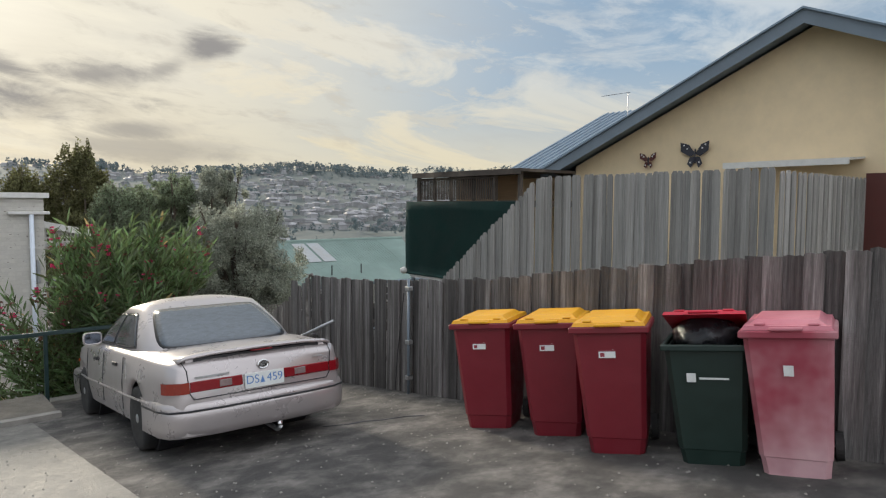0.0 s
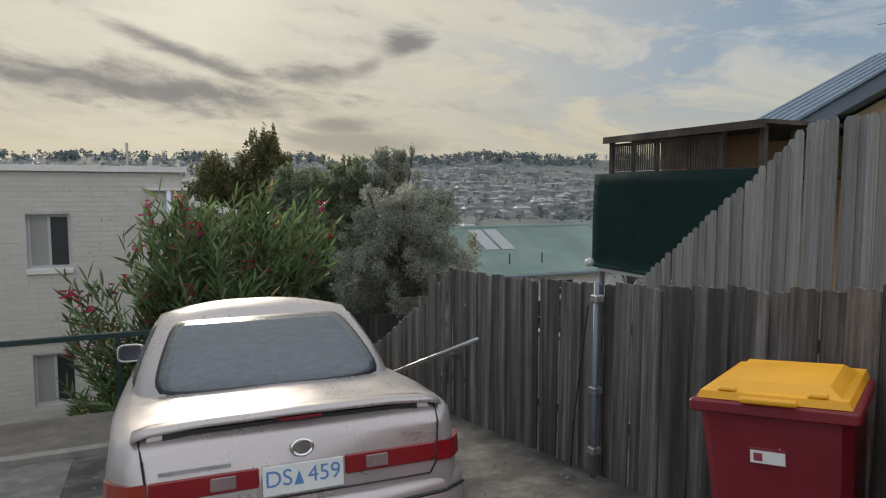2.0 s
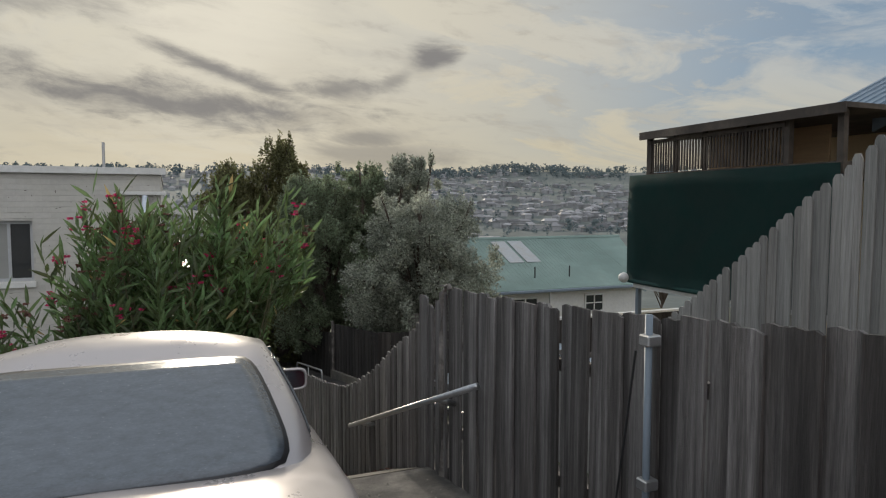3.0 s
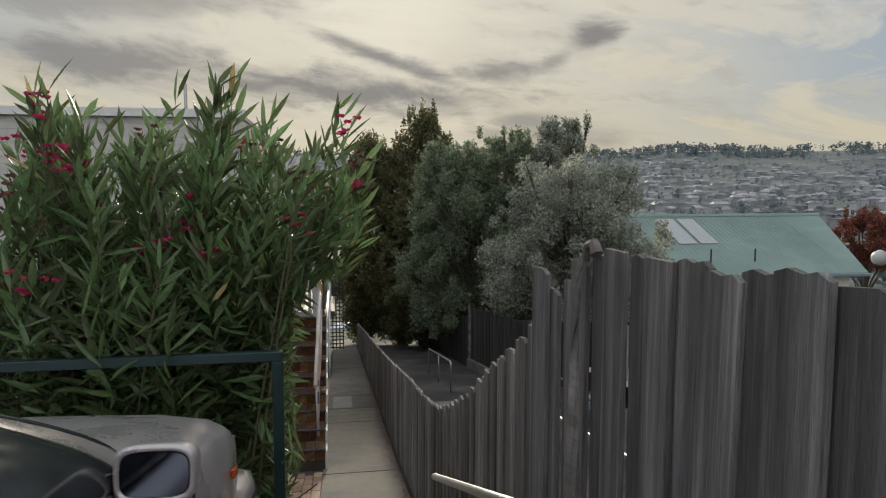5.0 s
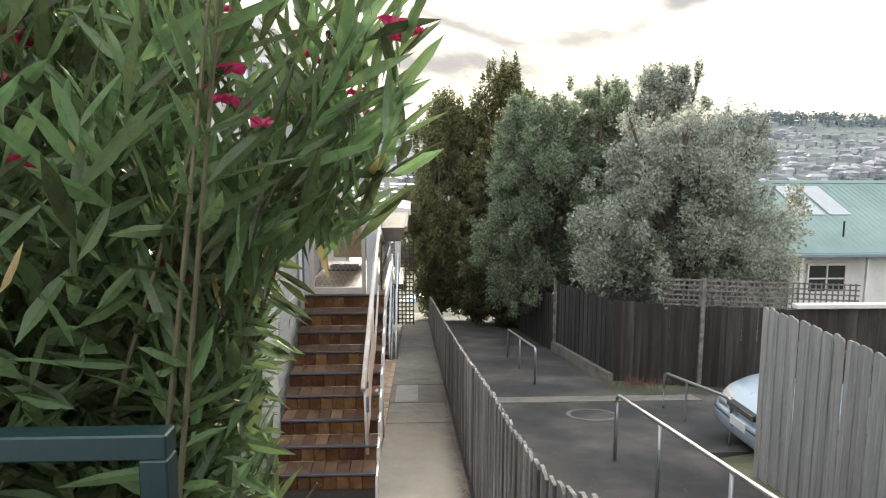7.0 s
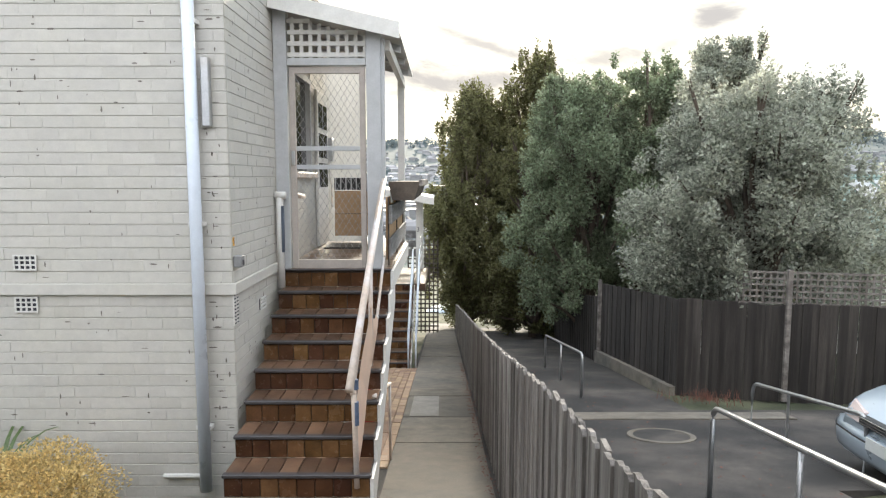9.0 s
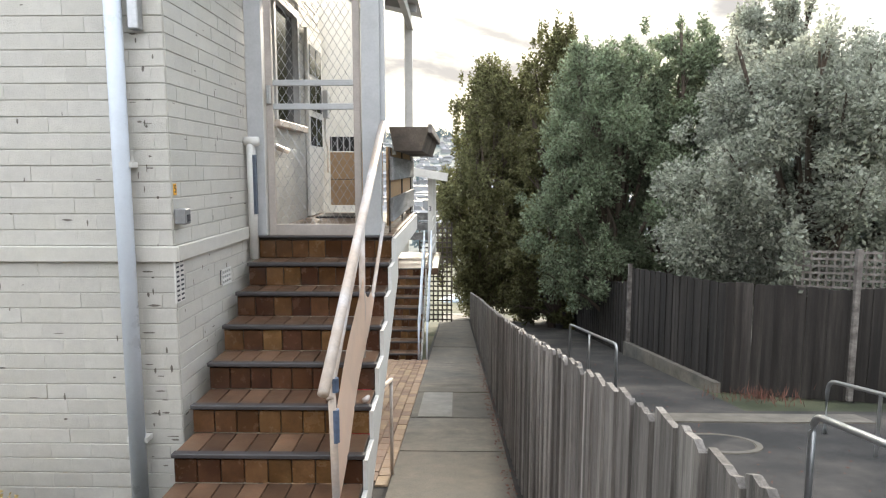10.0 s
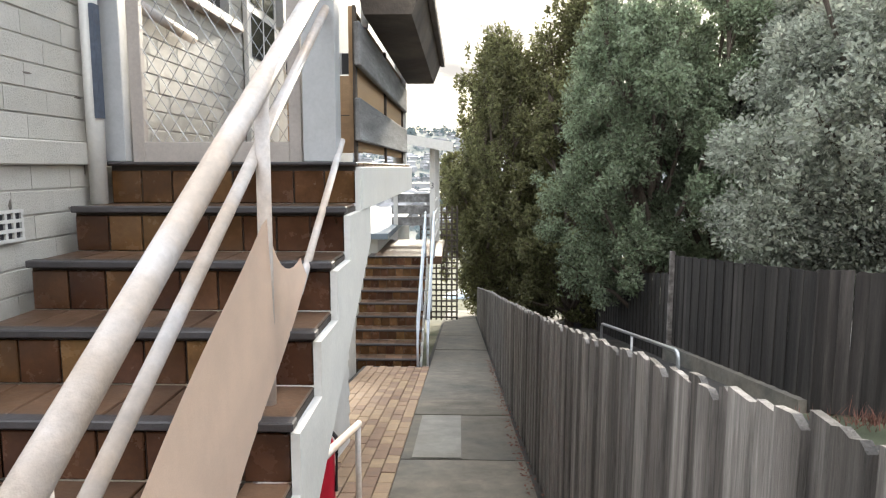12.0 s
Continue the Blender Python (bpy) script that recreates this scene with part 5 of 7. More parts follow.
# ---- oleander ----
def oleander():
    root = thing("oleander", pose(3.05, 11.33, -2.95), "flowering oleander bush with pink flowers and long leaves", "shrub")
    rg = random.Random(3)
    lv, lf, pv, pf, dv, df, yv, yf = [], [], [], [], [], [], [], []
    stems = bmesh.new()

    def leaf(base, d, ln, w, V, F):
        d = d.normalized()
        end = base + d * ln
        if (end.x > 0.85 and end.z < 3.2) or end.x > 1.45 or (end.x > 1.0 and end.y < -0.7):
            return
        u = d.cross(Vector((rg.uniform(-1, 1), rg.uniform(-1, 1), rg.uniform(-1, 1)))).normalized()
        n = d.cross(u)
        k = len(V)
        bow = n * ln * rg.uniform(-0.08, 0.08) + Vector((0, 0, -0.06 * ln))
        V += [base, base + d * ln * 0.33 + u * w * 0.46 + n * w * 0.12, base + d * ln * 0.36 - n * w * 0.08, base + d * ln * 0.33 - u * w * 0.46 + n * w * 0.12,
              base + d * ln * 0.68 + bow * 0.4 + u * w * 0.38 + n * w * 0.1, base + d * ln * 0.70 + bow * 0.4 - n * w * 0.06, base + d * ln * 0.68 + bow * 0.4 - u * w * 0.38 + n * w * 0.1, end + bow]
        F += [(k, k + 1, k + 2), (k, k + 2, k + 3), (k + 1, k + 4, k + 5, k + 2), (k + 2, k + 5, k + 6, k + 3), (k + 4, k + 7, k + 5), (k + 5, k + 7, k + 6)]

    heads = []
    for i in range(150):
        a, q = rg.uniform(0, 2 * math.pi), math.sqrt(rg.random())
        heads.append((0.03 + math.cos(a) * q * 1.22, -0.05 + math.sin(a) * q * 0.88, rg.uniform(0.80, 1.02) if rg.random() < 0.6 else rg.uniform(0.3, 0.85)))
    for i in range(560):
        hx, hy, hz = heads[i % 150]
        q = math.hypot(hx / 1.25, hy / 0.9)
        foot = Vector((rg.uniform(-.7, .4), rg.uniform(-.2, .3), 0.0))
        tip = Vector((hx + rg.gauss(0, 0.07), hy + rg.gauss(0, 0.07), 0))
        high = 4.22 - 0.8 * max(0.0, -tip.x - 0.55) ** 1.2 - 0.35 * max(0.0, tip.x - 0.7) - 0.55 * (tip.y / 0.95) ** 2 + 0.20 * math.sin(tip.x * 7 + tip.y * 4)
        tip.z = high * min(1.02, hz + rg.gauss(0, 0.03))
        if 80 <= i < 98:
            tip = Vector((rg.uniform(0.95, 1.36), rg.uniform(-0.4, 0.25), rg.uniform(3.3, 4.0)))
        if i < 80:
            tip = Vector((rg.uniform(-1.85, -0.9), rg.uniform(-0.5, 0.5), rg.uniform(1.2, 3.3)))
        if tip.y > 0.35 and tip.x > 0.1:
            tip.y = 0.3
        mid = foot.lerp(tip, 0.55) + Vector((0, 0, 0.25))
        if i % 5 == 0 and tip.y < 0.25:
            tube([foot, mid, tip], 0.014, 5, stems, r_end=0.004)
        up = ((tip - mid).normalized() + Vector((rg.gauss(0, 0.2), rg.gauss(0, 0.2), 0.12))).normalized()
        m = rg.randint(30, 42)
        for j in range(m):
            t = 1 - 0.74 * (j / m) ** 1.1
            base = foot.lerp(mid, t * 2) if t < 0.5 else mid.lerp(tip, t * 2 - 1)
            ang = j * 2.15 + rg.uniform(-.4, .4)
            side = Vector((math.cos(ang) + rg.gauss(0, 0.35), math.sin(ang) + rg.gauss(0, 0.35), rg.gauss(0, 0.4)))
            spread = 0.45 + 1.3 * (j / m)
            leaf(base, up * rg.uniform(0.7, 1.3) * (1 - 0.55 * j / m) + side * spread - Vector((0, 0, 0.45 * (j / m) ** 2)), rg.uniform(0.15, 0.30), rg.uniform(0.030, 0.048), *((yv, yf) if rg.random() < 0.008 else (lv, lf)))
        if q > 0.2 and tip.z > 2.2 and rg.random() < (0.5 if i < 80 else 0.2):
            V, F = (pv, pf) if rg.random() < 0.55 else (dv, df)
            for _ in range(rg.randint(3, 8)):
                c = tip + Vector((rg.gauss(0, .05), rg.gauss(0, .05), rg.gauss(0.05, .04)))
                for b in range(5):
                    ang = b * 1.257 + rg.random()
                    leaf(c, Vector((math.cos(ang), math.sin(ang), 0.5)), 0.036, 0.032, V, F)
    tagged(part("stems", stems, STEM, root), kind="stuff")
    tagged(mesh_from("leaves", lv, lf, LEAF_OLEANDER, root), kind="stuff")
    tagged(mesh_from("yellow_leaves", yv, yf, LEAF_YELLOW, root, "yellowing leaves"), kind="stuff")
    tagged(mesh_from("flowers", pv, pf, PETAL, root, "bright pink flowers"), kind="stuff")
    tagged(mesh_from("dried_flowers", dv, df, PETAL_DRY, root, "withered brown flower heads"), kind="stuff")


oleander()


# ---- wheelie bins ----
def wheelie_bin(m, body_mat, lid_mat, label, lid_open=0.0, group="row of wheelie bins", sticker=True):
    """Front towards -y, hinge and wheels at +y, standing on z = 0."""
    root = thing("wheelie_bin", m, label, "bin", group)
    bm = bmesh.new()
    rings = [(0.0, 0.20, -0.24, 0.17), (0.12, 0.215, -0.255, 0.20), (0.13, 0.222, -0.262, 0.21), (0.55, 0.247, -0.30, 0.265), (0.90, 0.268, -0.325, 0.305), (0.955, 0.27, -0.33, 0.31)]
    prev = None
    for z, w, f, b in rings:
        c = 0.035
        pts = [(-w + c, f, z), (w - c, f, z), (w, f + c, z), (w, b - c, z), (w - c, b, z), (-w + c, b, z), (-w, b - c, z), (-w, f + c, z)]
        cur = [bm.verts.new(p) for p in pts]
        if prev:
            for k in range(8):
                bm.faces.new((prev[k], prev[(k + 1) % 8], cur[(k + 1) % 8], cur[k]))
        else:
            bm.faces.new(cur[::-1])
        prev = cur
    inner = [bm.verts.new((v.co.x * 0.93, v.co.y * 0.93, 0.955)) for v in prev]
    deep = [bm.verts.new((v.co.x * 0.92, v.co.y * 0.92, 0.6)) for v in prev]
    for k in range(8):
        bm.faces.new((prev[k], prev[(k + 1) % 8], inner[(k + 1) % 8], inner[k]))
        bm.faces.new((inner[k], inner[(k + 1) % 8], deep[(k + 1) % 8], deep[k]))
    bm.faces.new(deep)
    bmesh.ops.recalc_face_normals(bm, faces=bm.faces)
    part("body", bm, body_mat, root)
    bm = bmesh.new()
    box(-0.295, 0.295, -0.365, -0.325, 0.935, 0.985, bm, 0.008)
    box(-0.295, -0.262, -0.325, 0.33, 0.935, 0.985, bm, 0.008)
    box(0.262, 0.295, -0.325, 0.33, 0.935, 0.985, bm, 0.008)
    box(-0.262, 0.262, 0.30, 0.33, 0.935, 0.985, bm, 0.006)
    part("rim", bm, body_mat, root)
    bm = bmesh.new()
    tube([(-0.26, 0.385, 0.95), (0.26, 0.385, 0.95)], 0.016, 8, bm)
    for x in (-0.24, 0.0, 0.24):
        box(x - 0.018, x + 0.018, 0.32, 0.39, 0.93, 0.97, bm, 0.005)
    part("handle", bm, body_mat, root)
    lid = new("lid")
    lid.parent = root
    lid.matrix_basis = pose(0, 0.375, 0.985, -lid_open)
    bm = bmesh.new()
    for z, gx, y0, y1 in ((0.002, 0.272, -0.715, 0.0),):
        hull8([(-gx, y0, z), (gx, y0, z), (gx, y1, z), (-gx, y1, z)], [(-gx + .012, y0 + .015, z + .028), (gx - .012, y0 + .015, z + .028), (gx - .012, y1 - .01, z + .035), (-gx + .012, y1 - .01, z + .035)], bm)
    hull8([(-0.235, -0.66, 0.03), (0.235, -0.66, 0.03), (0.235, -0.09, 0.035), (-0.235, -0.09, 0.035)], [(-0.19, -0.60, 0.062), (0.19, -0.60, 0.062), (0.19, -0.15, 0.075), (-0.19, -0.15, 0.075)], bm)
    box(-0.10, 0.10, -0.765, -0.73, 0.004, 0.026, bm, 0.006)
    part("lid_panel", bm, lid_mat, lid)
    for x in (-0.16, 0.16):
        part("lid_grip", box(x - 0.035, x + 0.035, -0.70, -0.665, 0.03, 0.048, bevel=0.006), lid_mat, lid)
    for x in (-0.255, 0.255):
        w = new("wheel")
        w.parent = root
        w.matrix_basis = pose(x, 0.24, 0.10)
        part("tyre", tube([(-0.025, 0, 0), (0.025, 0, 0)], 0.10, 20), RUBBER, w)
        part("hub", tube([(-0.028, 0, 0), (0.028, 0, 0)], 0.055, 14), BLACK, w)
    part("axle", tube([(-0.23, 0.24, 0.10), (0.23, 0.24, 0.10)], 0.012, 8), GALV, root)
    if sticker:
        tilt = pose(-0.02, -0.318, 0.80, 90 - 4.5, 0, 0)
        s = new("sticker")
        s.parent = root
        s.matrix_basis = tilt
        part("panel", box(-0.062, 0.062, -0.052, -0.004, 0, 0.0015), STICKER, s)
        part("panel_mark", box(-0.05, -0.018, -0.044, -0.014, 0.0015, 0.0022), STICKER_RED, s)
        part("heading", box(-0.066, 0.066, 0.002, 0.058, 0, 0.001), STICKER_RED, s, "dark red heading strip")
        for z_, x_ in ((0.020, 0.016), (0.036, 0.008)):
            part("heading_line", box(-0.058, x_, z_, z_ + 0.006, 0.001, 0.0018), STICKER, s)
        for f in (1, -1):
            part("emblem", hull8([(0.045, 0.008, 0.001), (0.045 + f * 0.02, 0.03, 0.001), (0.045 + f * 0.016, 0.052, 0.001), (0.045, 0.03, 0.001)], [(0.045, 0.008, 0.0018), (0.045 + f * 0.02, 0.03, 0.0018), (0.045 + f * 0.016, 0.052, 0.0018), (0.045, 0.03, 0.0018)]), STICKER, s)
    return root


def bin_pose(x, y, yaw):
    return Matrix.Translation((x, y, park_z(y) - 0.0)) @ Euler((-0.10, 0.0, 0.0)).to_matrix().to_4x4() @ Euler((0, 0, radians(yaw))).to_matrix().to_4x4()


BIN_YAW = -62
first_bin = wheelie_bin(bin_pose(4.48, 4.36, BIN_YAW), BIN_RED, BIN_YELLOW, "maroon wheelie bin with a yellow lid")
copy_thing(first_bin, bin_pose(4.60, 3.66, BIN_YAW))
copy_thing(first_bin, bin_pose(4.45, 2.95, BIN_YAW))
green_bin = wheelie_bin(bin_pose(4.60, 2.25, BIN_YAW - 4) @ Matrix.Diagonal((1.0, 1.0, 0.87, 1)), BIN_GREEN, LID_RED, "overfull dark green wheelie bin with a red lid propped open", lid_open=19, sticker=False)
pink_bin = wheelie_bin(bin_pose(4.66, 1.70, BIN_YAW - 10) @ Matrix.Diagonal((0.96, 0.96, 0.97, 1)), BIN_PINK, LID_PINK, "sun-faded red wheelie bin with a pink lid", sticker=False)
for b_, mt_ in ((green_bin, STICKER), (pink_bin, STICKER)):
    part("emblem", box(-0.03, 0.03, -0.319, -0.314, 0.70, 0.77), mt_, b_).matrix_basis = pose(0.0 if b_ is pink_bin else -0.1, 0, 0, 2 if b_ is pink_bin else 2)
part("print_line", box(-0.05, 0.14, -0.317, -0.312, 0.705, 0.72), STICKER, green_bin)
# rubbish bag bulging under the lid
bagt = thing("rubbish_bag", bin_pose(4.60, 2.25, BIN_YAW - 4) @ pose(0, 0, 0.80), "stuffed shiny black rubbish bag in the green bin", "bag")
bm = bmesh.new()
bmesh.ops.create_icosphere(bm, subdivisions=4, radius=1.0)
for v in bm.verts:
    k = 1 + 0.10 * noise.noise(v.co * 3.0) + 0.06 * noise.noise(v.co * 7.0)
    v.co = Vector((v.co.x * 0.235 * k, v.co.y * 0.27 * k - 0.02, v.co.z * 0.17 * k + 0.07))
part("bag", bm, BAG, bagt, smooth=True)


# ---- cars ----
def patch(fn, u0, u1, v0, v1, n=10, m=6, thick=0.006):
    """A thin curved sheet over fn(u, v), pushed out along its normal."""
    bm = bmesh.new()
    grid, back = [], []
    for j in range(m + 1):
        row, brow = [], []
        for i in range(n + 1):
            u, v = u0 + (u1 - u0) * i / n, v0 + (v1 - v0) * j / m
            e = 0.01
            p = fn(u, v)
            nr = (fn(u + e, v) - fn(u - e, v)).cross(fn(u, v + e) - fn(u, v - e)).normalized()
            row.append(bm.verts.new(p + nr * thick))
            brow.append(bm.verts.new(p - nr * 0.01))
        grid.append(row), back.append(brow)
    for j in range(m):
        for i in range(n):
            bm.faces.new((grid[j][i], grid[j][i + 1], grid[j + 1][i + 1], grid[j + 1][i]))
            bm.faces.new((back[j][i], back[j + 1][i], back[j + 1][i + 1], back[j][i + 1]))
    rim = [(0, i) for i in range(n)] + [(j, n) for j in range(m)] + [(m, n - i) for i in range(n)] + [(m - j, 0) for j in range(m)]
    for (j, i), (l, k) in zip(rim, rim[1:] + rim[:1]):
        bm.faces.new((grid[j][i], back[j][i], back[l][k], grid[l][k]))
    bmesh.ops.recalc_face_normals(bm, faces=bm.faces)
    return bm


WHEELS_AT, WHEEL_R = (1.05, 3.72), 0.305


def car(m, paint, label, group="parked cars", rear_detail=True):
    """x forward from the rear bumper, y to the left, z up from the road."""
    root = thing("car", m, label, "car", group)
    W = [(0.07, 0.735), (0.12, 0.78), (0.2, 0.83), (0.4, 0.862), (0.8, 0.885), (1.4, 0.89), (3.2, 0.89), (3.7, 0.88), (4.1, 0.85), (4.4, 0.80), (4.6, 0.72), (4.7, 0.62)]
    BELT = [(0.07, 0.80), (0.14, 0.845), (0.3, 0.865), (0.9, 0.885), (2.0, 0.90), (3.3, 0.90), (3.7, 0.89), (4.2, 0.83), (4.5, 0.745), (4.7, 0.62)]
    ROOF = [(0.07, 0.83), (0.12, 0.875), (0.2, 0.90), (0.4, 0.915), (0.9, 0.95), (1.5, 0.97), (3.2, 0.985), (3.45, 0.985), (3.8, 0.955), (4.2, 0.90), (4.5, 0.80), (4.7, 0.66)]
    bm = bmesh.new()
    rows = []
    n = 92
    for i in range(n + 1):
        s = 0.07 + (4.70 - 0.07) * i / n
        w, zb, zt = table(W, s), table(BELT, s), table(ROOF, s)
        zu = 0.24
        for c in WHEELS_AT:
            if abs(s - c) < 0.36:
                zu = max(zu, WHEEL_R + math.sqrt(max(0, 0.36 ** 2 - (s - c) ** 2)) * 0.98)
        zm = max(0.52, zu + 0.03)
        half = [(w * 0.95, zu), (w * 0.985, max(zu + 0.01, min(0.40, zb - 0.3))), (w, zm), (w * 0.992, max(zm + 0.02, 0.69) if zb > 0.78 else zb - 0.06), (w * 0.965, zb - 0.02), (w * 0.935, zb), (w * 0.86, zb + (zt - zb) * 0.45), (w * 0.6, zb + (zt - zb) * 0.86), (w * 0.3, zt - 0.004), (0, zt)]
        pts = [(s, y, z) for y, z in half] + [(s, -y, z) for y, z in half[-2::-1]]
        rows.append([bm.verts.new(p) for p in pts])
    k = len(rows[0])
    for a, b in zip(rows, rows[1:]):
        for j in range(k - 1):
            bm.faces.new((a[j], b[j], b[j + 1], a[j + 1]))
    bm.faces.new(rows[0]), bm.faces.new(rows[-1][::-1])
    bmesh.ops.recalc_face_normals(bm, faces=bm.faces)
    part("body", bm, paint, root, smooth=True)
    part("underbody", box(0.25, 4.5, -0.70, 0.70, 0.2, 0.60), BLACK, root)
    # greenhouse: rounded in plan, leaning in towards the roof
    def outline(v):
        k = max(0.0, v - 1)
        q = min(v, 1.0)
        xf, xr, hw = 3.52 - 1.17 * q ** 1.3, 0.80 + 0.84 * q ** 1.15, 0.80 - 0.17 * q ** 1.5
        z = 0.885 + 0.45 * q ** 0.93 + 0.085 * (1 - (1 - k) ** 2.3)
        return (xf + xr) / 2, (xf - xr) / 2 * (1 - k), hw * (1 - k), z

    def curve(p):
        return max(0.0, 1 - abs(p) ** 5) ** 0.2

    C5 = 0.5 ** 0.2

    def left(u, v):
        xc, hx, hy, z = outline(v)
        p = C5 * (1 - 2 * u)
        return Vector((xc + hx * p, hy * curve(p), z))

    def right(u, v):
        a = left(1 - u, v)
        return Vector((a.x, -a.y, a.z))

    def rear(u, v):
        xc, hx, hy, z = outline(v)
        p = C5 * (1 - 2 * u)
        return Vector((xc - hx * curve(p), hy * p, z))

    def front(u, v):
        xc, hx, hy, z = outline(v)
        p = C5 * (2 * u - 1)
        return Vector((xc + hx * curve(p), hy * p, z))

    shell = bmesh.new()
    levels = [j / 8 for j in range(8)] + [1 + j / 8 for j in range(8)] + [1.97]
    for fn in (left, right, rear, front):
        g = [[shell.verts.new(fn(i / 16, v)) for i in range(17)] for v in levels]
        for a, b in zip(g, g[1:]):
            for i in range(16):
                shell.faces.new((a[i], a[i + 1], b[i + 1], b[i]))
    bmesh.ops.remove_doubles(shell, verts=shell.verts, dist=0.002)
    bmesh.ops.holes_fill(shell, edges=[e for e in shell.edges if e.is_boundary and e.verts[0].co.z > 1.3])
    bmesh.ops.recalc_face_normals(shell, faces=shell.faces)
    part("cabin", shell, paint, root, smooth=True)

    def pane(fn, u0, u1, v0, v1, thick):
        """A patch with rounded corners."""
        def soft(u, v):
            a, b = max(-1, min(1, 2 * u - 1)), max(-1, min(1, 2 * v - 1))
            k = 1 - 0.055 * (a * b) ** 6
            return fn(u0 + (u1 - u0) * (0.5 + (u - 0.5) * k), v0 + (v1 - v0) * (0.5 + (v - 0.5) * k))
        return patch(soft, 0.0, 1.0, 0.0, 1.0, 18, 12, thick)
    part("rear_window_seal", pane(rear, 0.02, 0.98, 0.09, 0.93, 0.004), BLACK, root, smooth=True)
    part("rear_window", pane(rear, 0.035, 0.965, 0.115, 0.905, 0.009), REAR_GLASS, root, "tinted rear window spotted with dew", smooth=True)
    part("windscreen", pane(front, 0.02, 0.98, 0.06, 0.94, 0.007), CAR_GLASS, root, smooth=True)
    for fn, sides in ((left, ((0.10, 0.47), (0.50, 0.86))), (right, ((0.14, 0.50), (0.53, 0.90)))):
        for u0, u1 in sides:
            part("side_window_seal", pane(fn, u0 - 0.014, u1 + 0.014, 0.09, 0.875, 0.003), BLACK, root)
            part("side_window", pane(fn, u0, u1, 0.12, 0.85, 0.008), CAR_GLASS, root, smooth=True)
    # bumpers
    for sgn, s0, nm in ((1, 0.0, "rear_bumper"), (-1, 4.76, "front_bumper")):
        plan = [(0.80, 0.888), (0.30, 0.875), (0.13, 0.83), (0.045, 0.70), (0.005, 0.40), (0.0, 0.0)]
        plan = plan + [(a, -b) for a, b in plan[-2::-1]]
        bm = bmesh.new()
        prof = [(0.07, 0.22), (0.03, 0.255), (0.012, 0.30), (0.0, 0.38), (-0.004, 0.43), (0.004, 0.45), (0.012, 0.455), (0.006, 0.47), (0.03, 0.515), (0.085, 0.53)]
        rr = [[bm.verts.new((s0 + sgn * (a + o), b * (1 - o * 0.2), z)) for o, z in prof] for a, b in plan]
        for a, b in zip(rr, rr[1:]):
            for j in range(len(prof) - 1):
                bm.faces.new((a[j], a[j + 1], b[j + 1], b[j]))
        for i in range(len(rr) // 2):
            bm.faces.new((rr[i][-1], rr[i + 1][-1], rr[-2 - i][-1], rr[-1 - i][-1])) if i < len(rr) // 2 - 1 else None
        bmesh.ops.recalc_face_normals(bm, faces=bm.faces)
        part(nm, bm, paint, root, smooth=True)
        part("bumper_strip", tube([(s0 + sgn * (a - 0.001), b * 1.002, 0.457) for a, b in plan], 0.009, 6), BLACK, root)
    # wheels
    tyre = [(0.20, -0.095), (0.27, -0.10), (0.298, -0.085), (WHEEL_R, -0.05), (WHEEL_R, 0.05), (0.298, 0.085), (0.27, 0.10), (0.20, 0.095)]
    for s in WHEELS_AT:
        for y in (0.775, -0.775):
            w = new("wheel")
            w.parent = root
            w.matrix_basis = pose(s, y, WHEEL_R, 0, 0, 90 if y > 0 else -90)
            part("tyre", lathe(tyre), RUBBER, w, smooth=True)
            part("rim", lathe([(0.205, 0.06), (0.20, 0.085), (0.17, 0.07), (0.05, 0.085), (0.04, 0.10)]), GALV, w, smooth=True)
    for s in WHEELS_AT:
        for y in (0.70, -0.70):
            part("wheel_arch_liner", lathe([(0.352, -0.12), (0.352, 0.12)]), BLACK, root).matrix_basis = pose(s, y * 0.9, WHEEL_R, 0, 0, 90)
    # mirrors
    for f in (1, -1):
        mr = new("wing_mirror")
        mr.parent = root
        mr.matrix_basis = pose(2.96, f * 0.885, 0.995)
        def ring(bm, x, w, h, n=28):
            pts = []
            for k in range(n):
                c, s = math.cos(2 * math.pi * k / n), math.sin(2 * math.pi * k / n)
                pts.append(bm.verts.new((x, math.copysign(abs(c) ** 0.5, c) * w, math.copysign(abs(s) ** 0.5, s) * h)))
            return pts
        bm = bmesh.new()
        loops = [ring(bm, x, w, h) for x, w, h in ((-0.028, 0.086, 0.058), (-0.036, 0.092, 0.064), (-0.034, 0.100, 0.072), (-0.015, 0.104, 0.075), (0.03, 0.100, 0.072), (0.07, 0.086, 0.060), (0.10, 0.055, 0.036))]
        for a, b in zip(loops, loops[1:]):
            for k in range(28):
                bm.faces.new((a[k], a[(k + 1) % 28], b[(k + 1) % 28], b[k]))
        bm.faces.new(loops[-1])
        bmesh.ops.recalc_face_normals(bm, faces=bm.faces)
        part("housing", bm, paint, mr, smooth=True)
        bm = bmesh.new()
        a, b = ring(bm, -0.030, 0.084, 0.056), ring(bm, -0.024, 0.084, 0.056)
        bm.faces.new(a), bm.faces.new(b[::-1])
        for k in range(28):
            bm.faces.new((a[k], b[k], b[(k + 1) % 28], a[(k + 1) % 28]))
        bmesh.ops.recalc_face_normals(bm, faces=bm.faces)
        part("mirror_glass", bm, MIRROR_GLASS, mr)
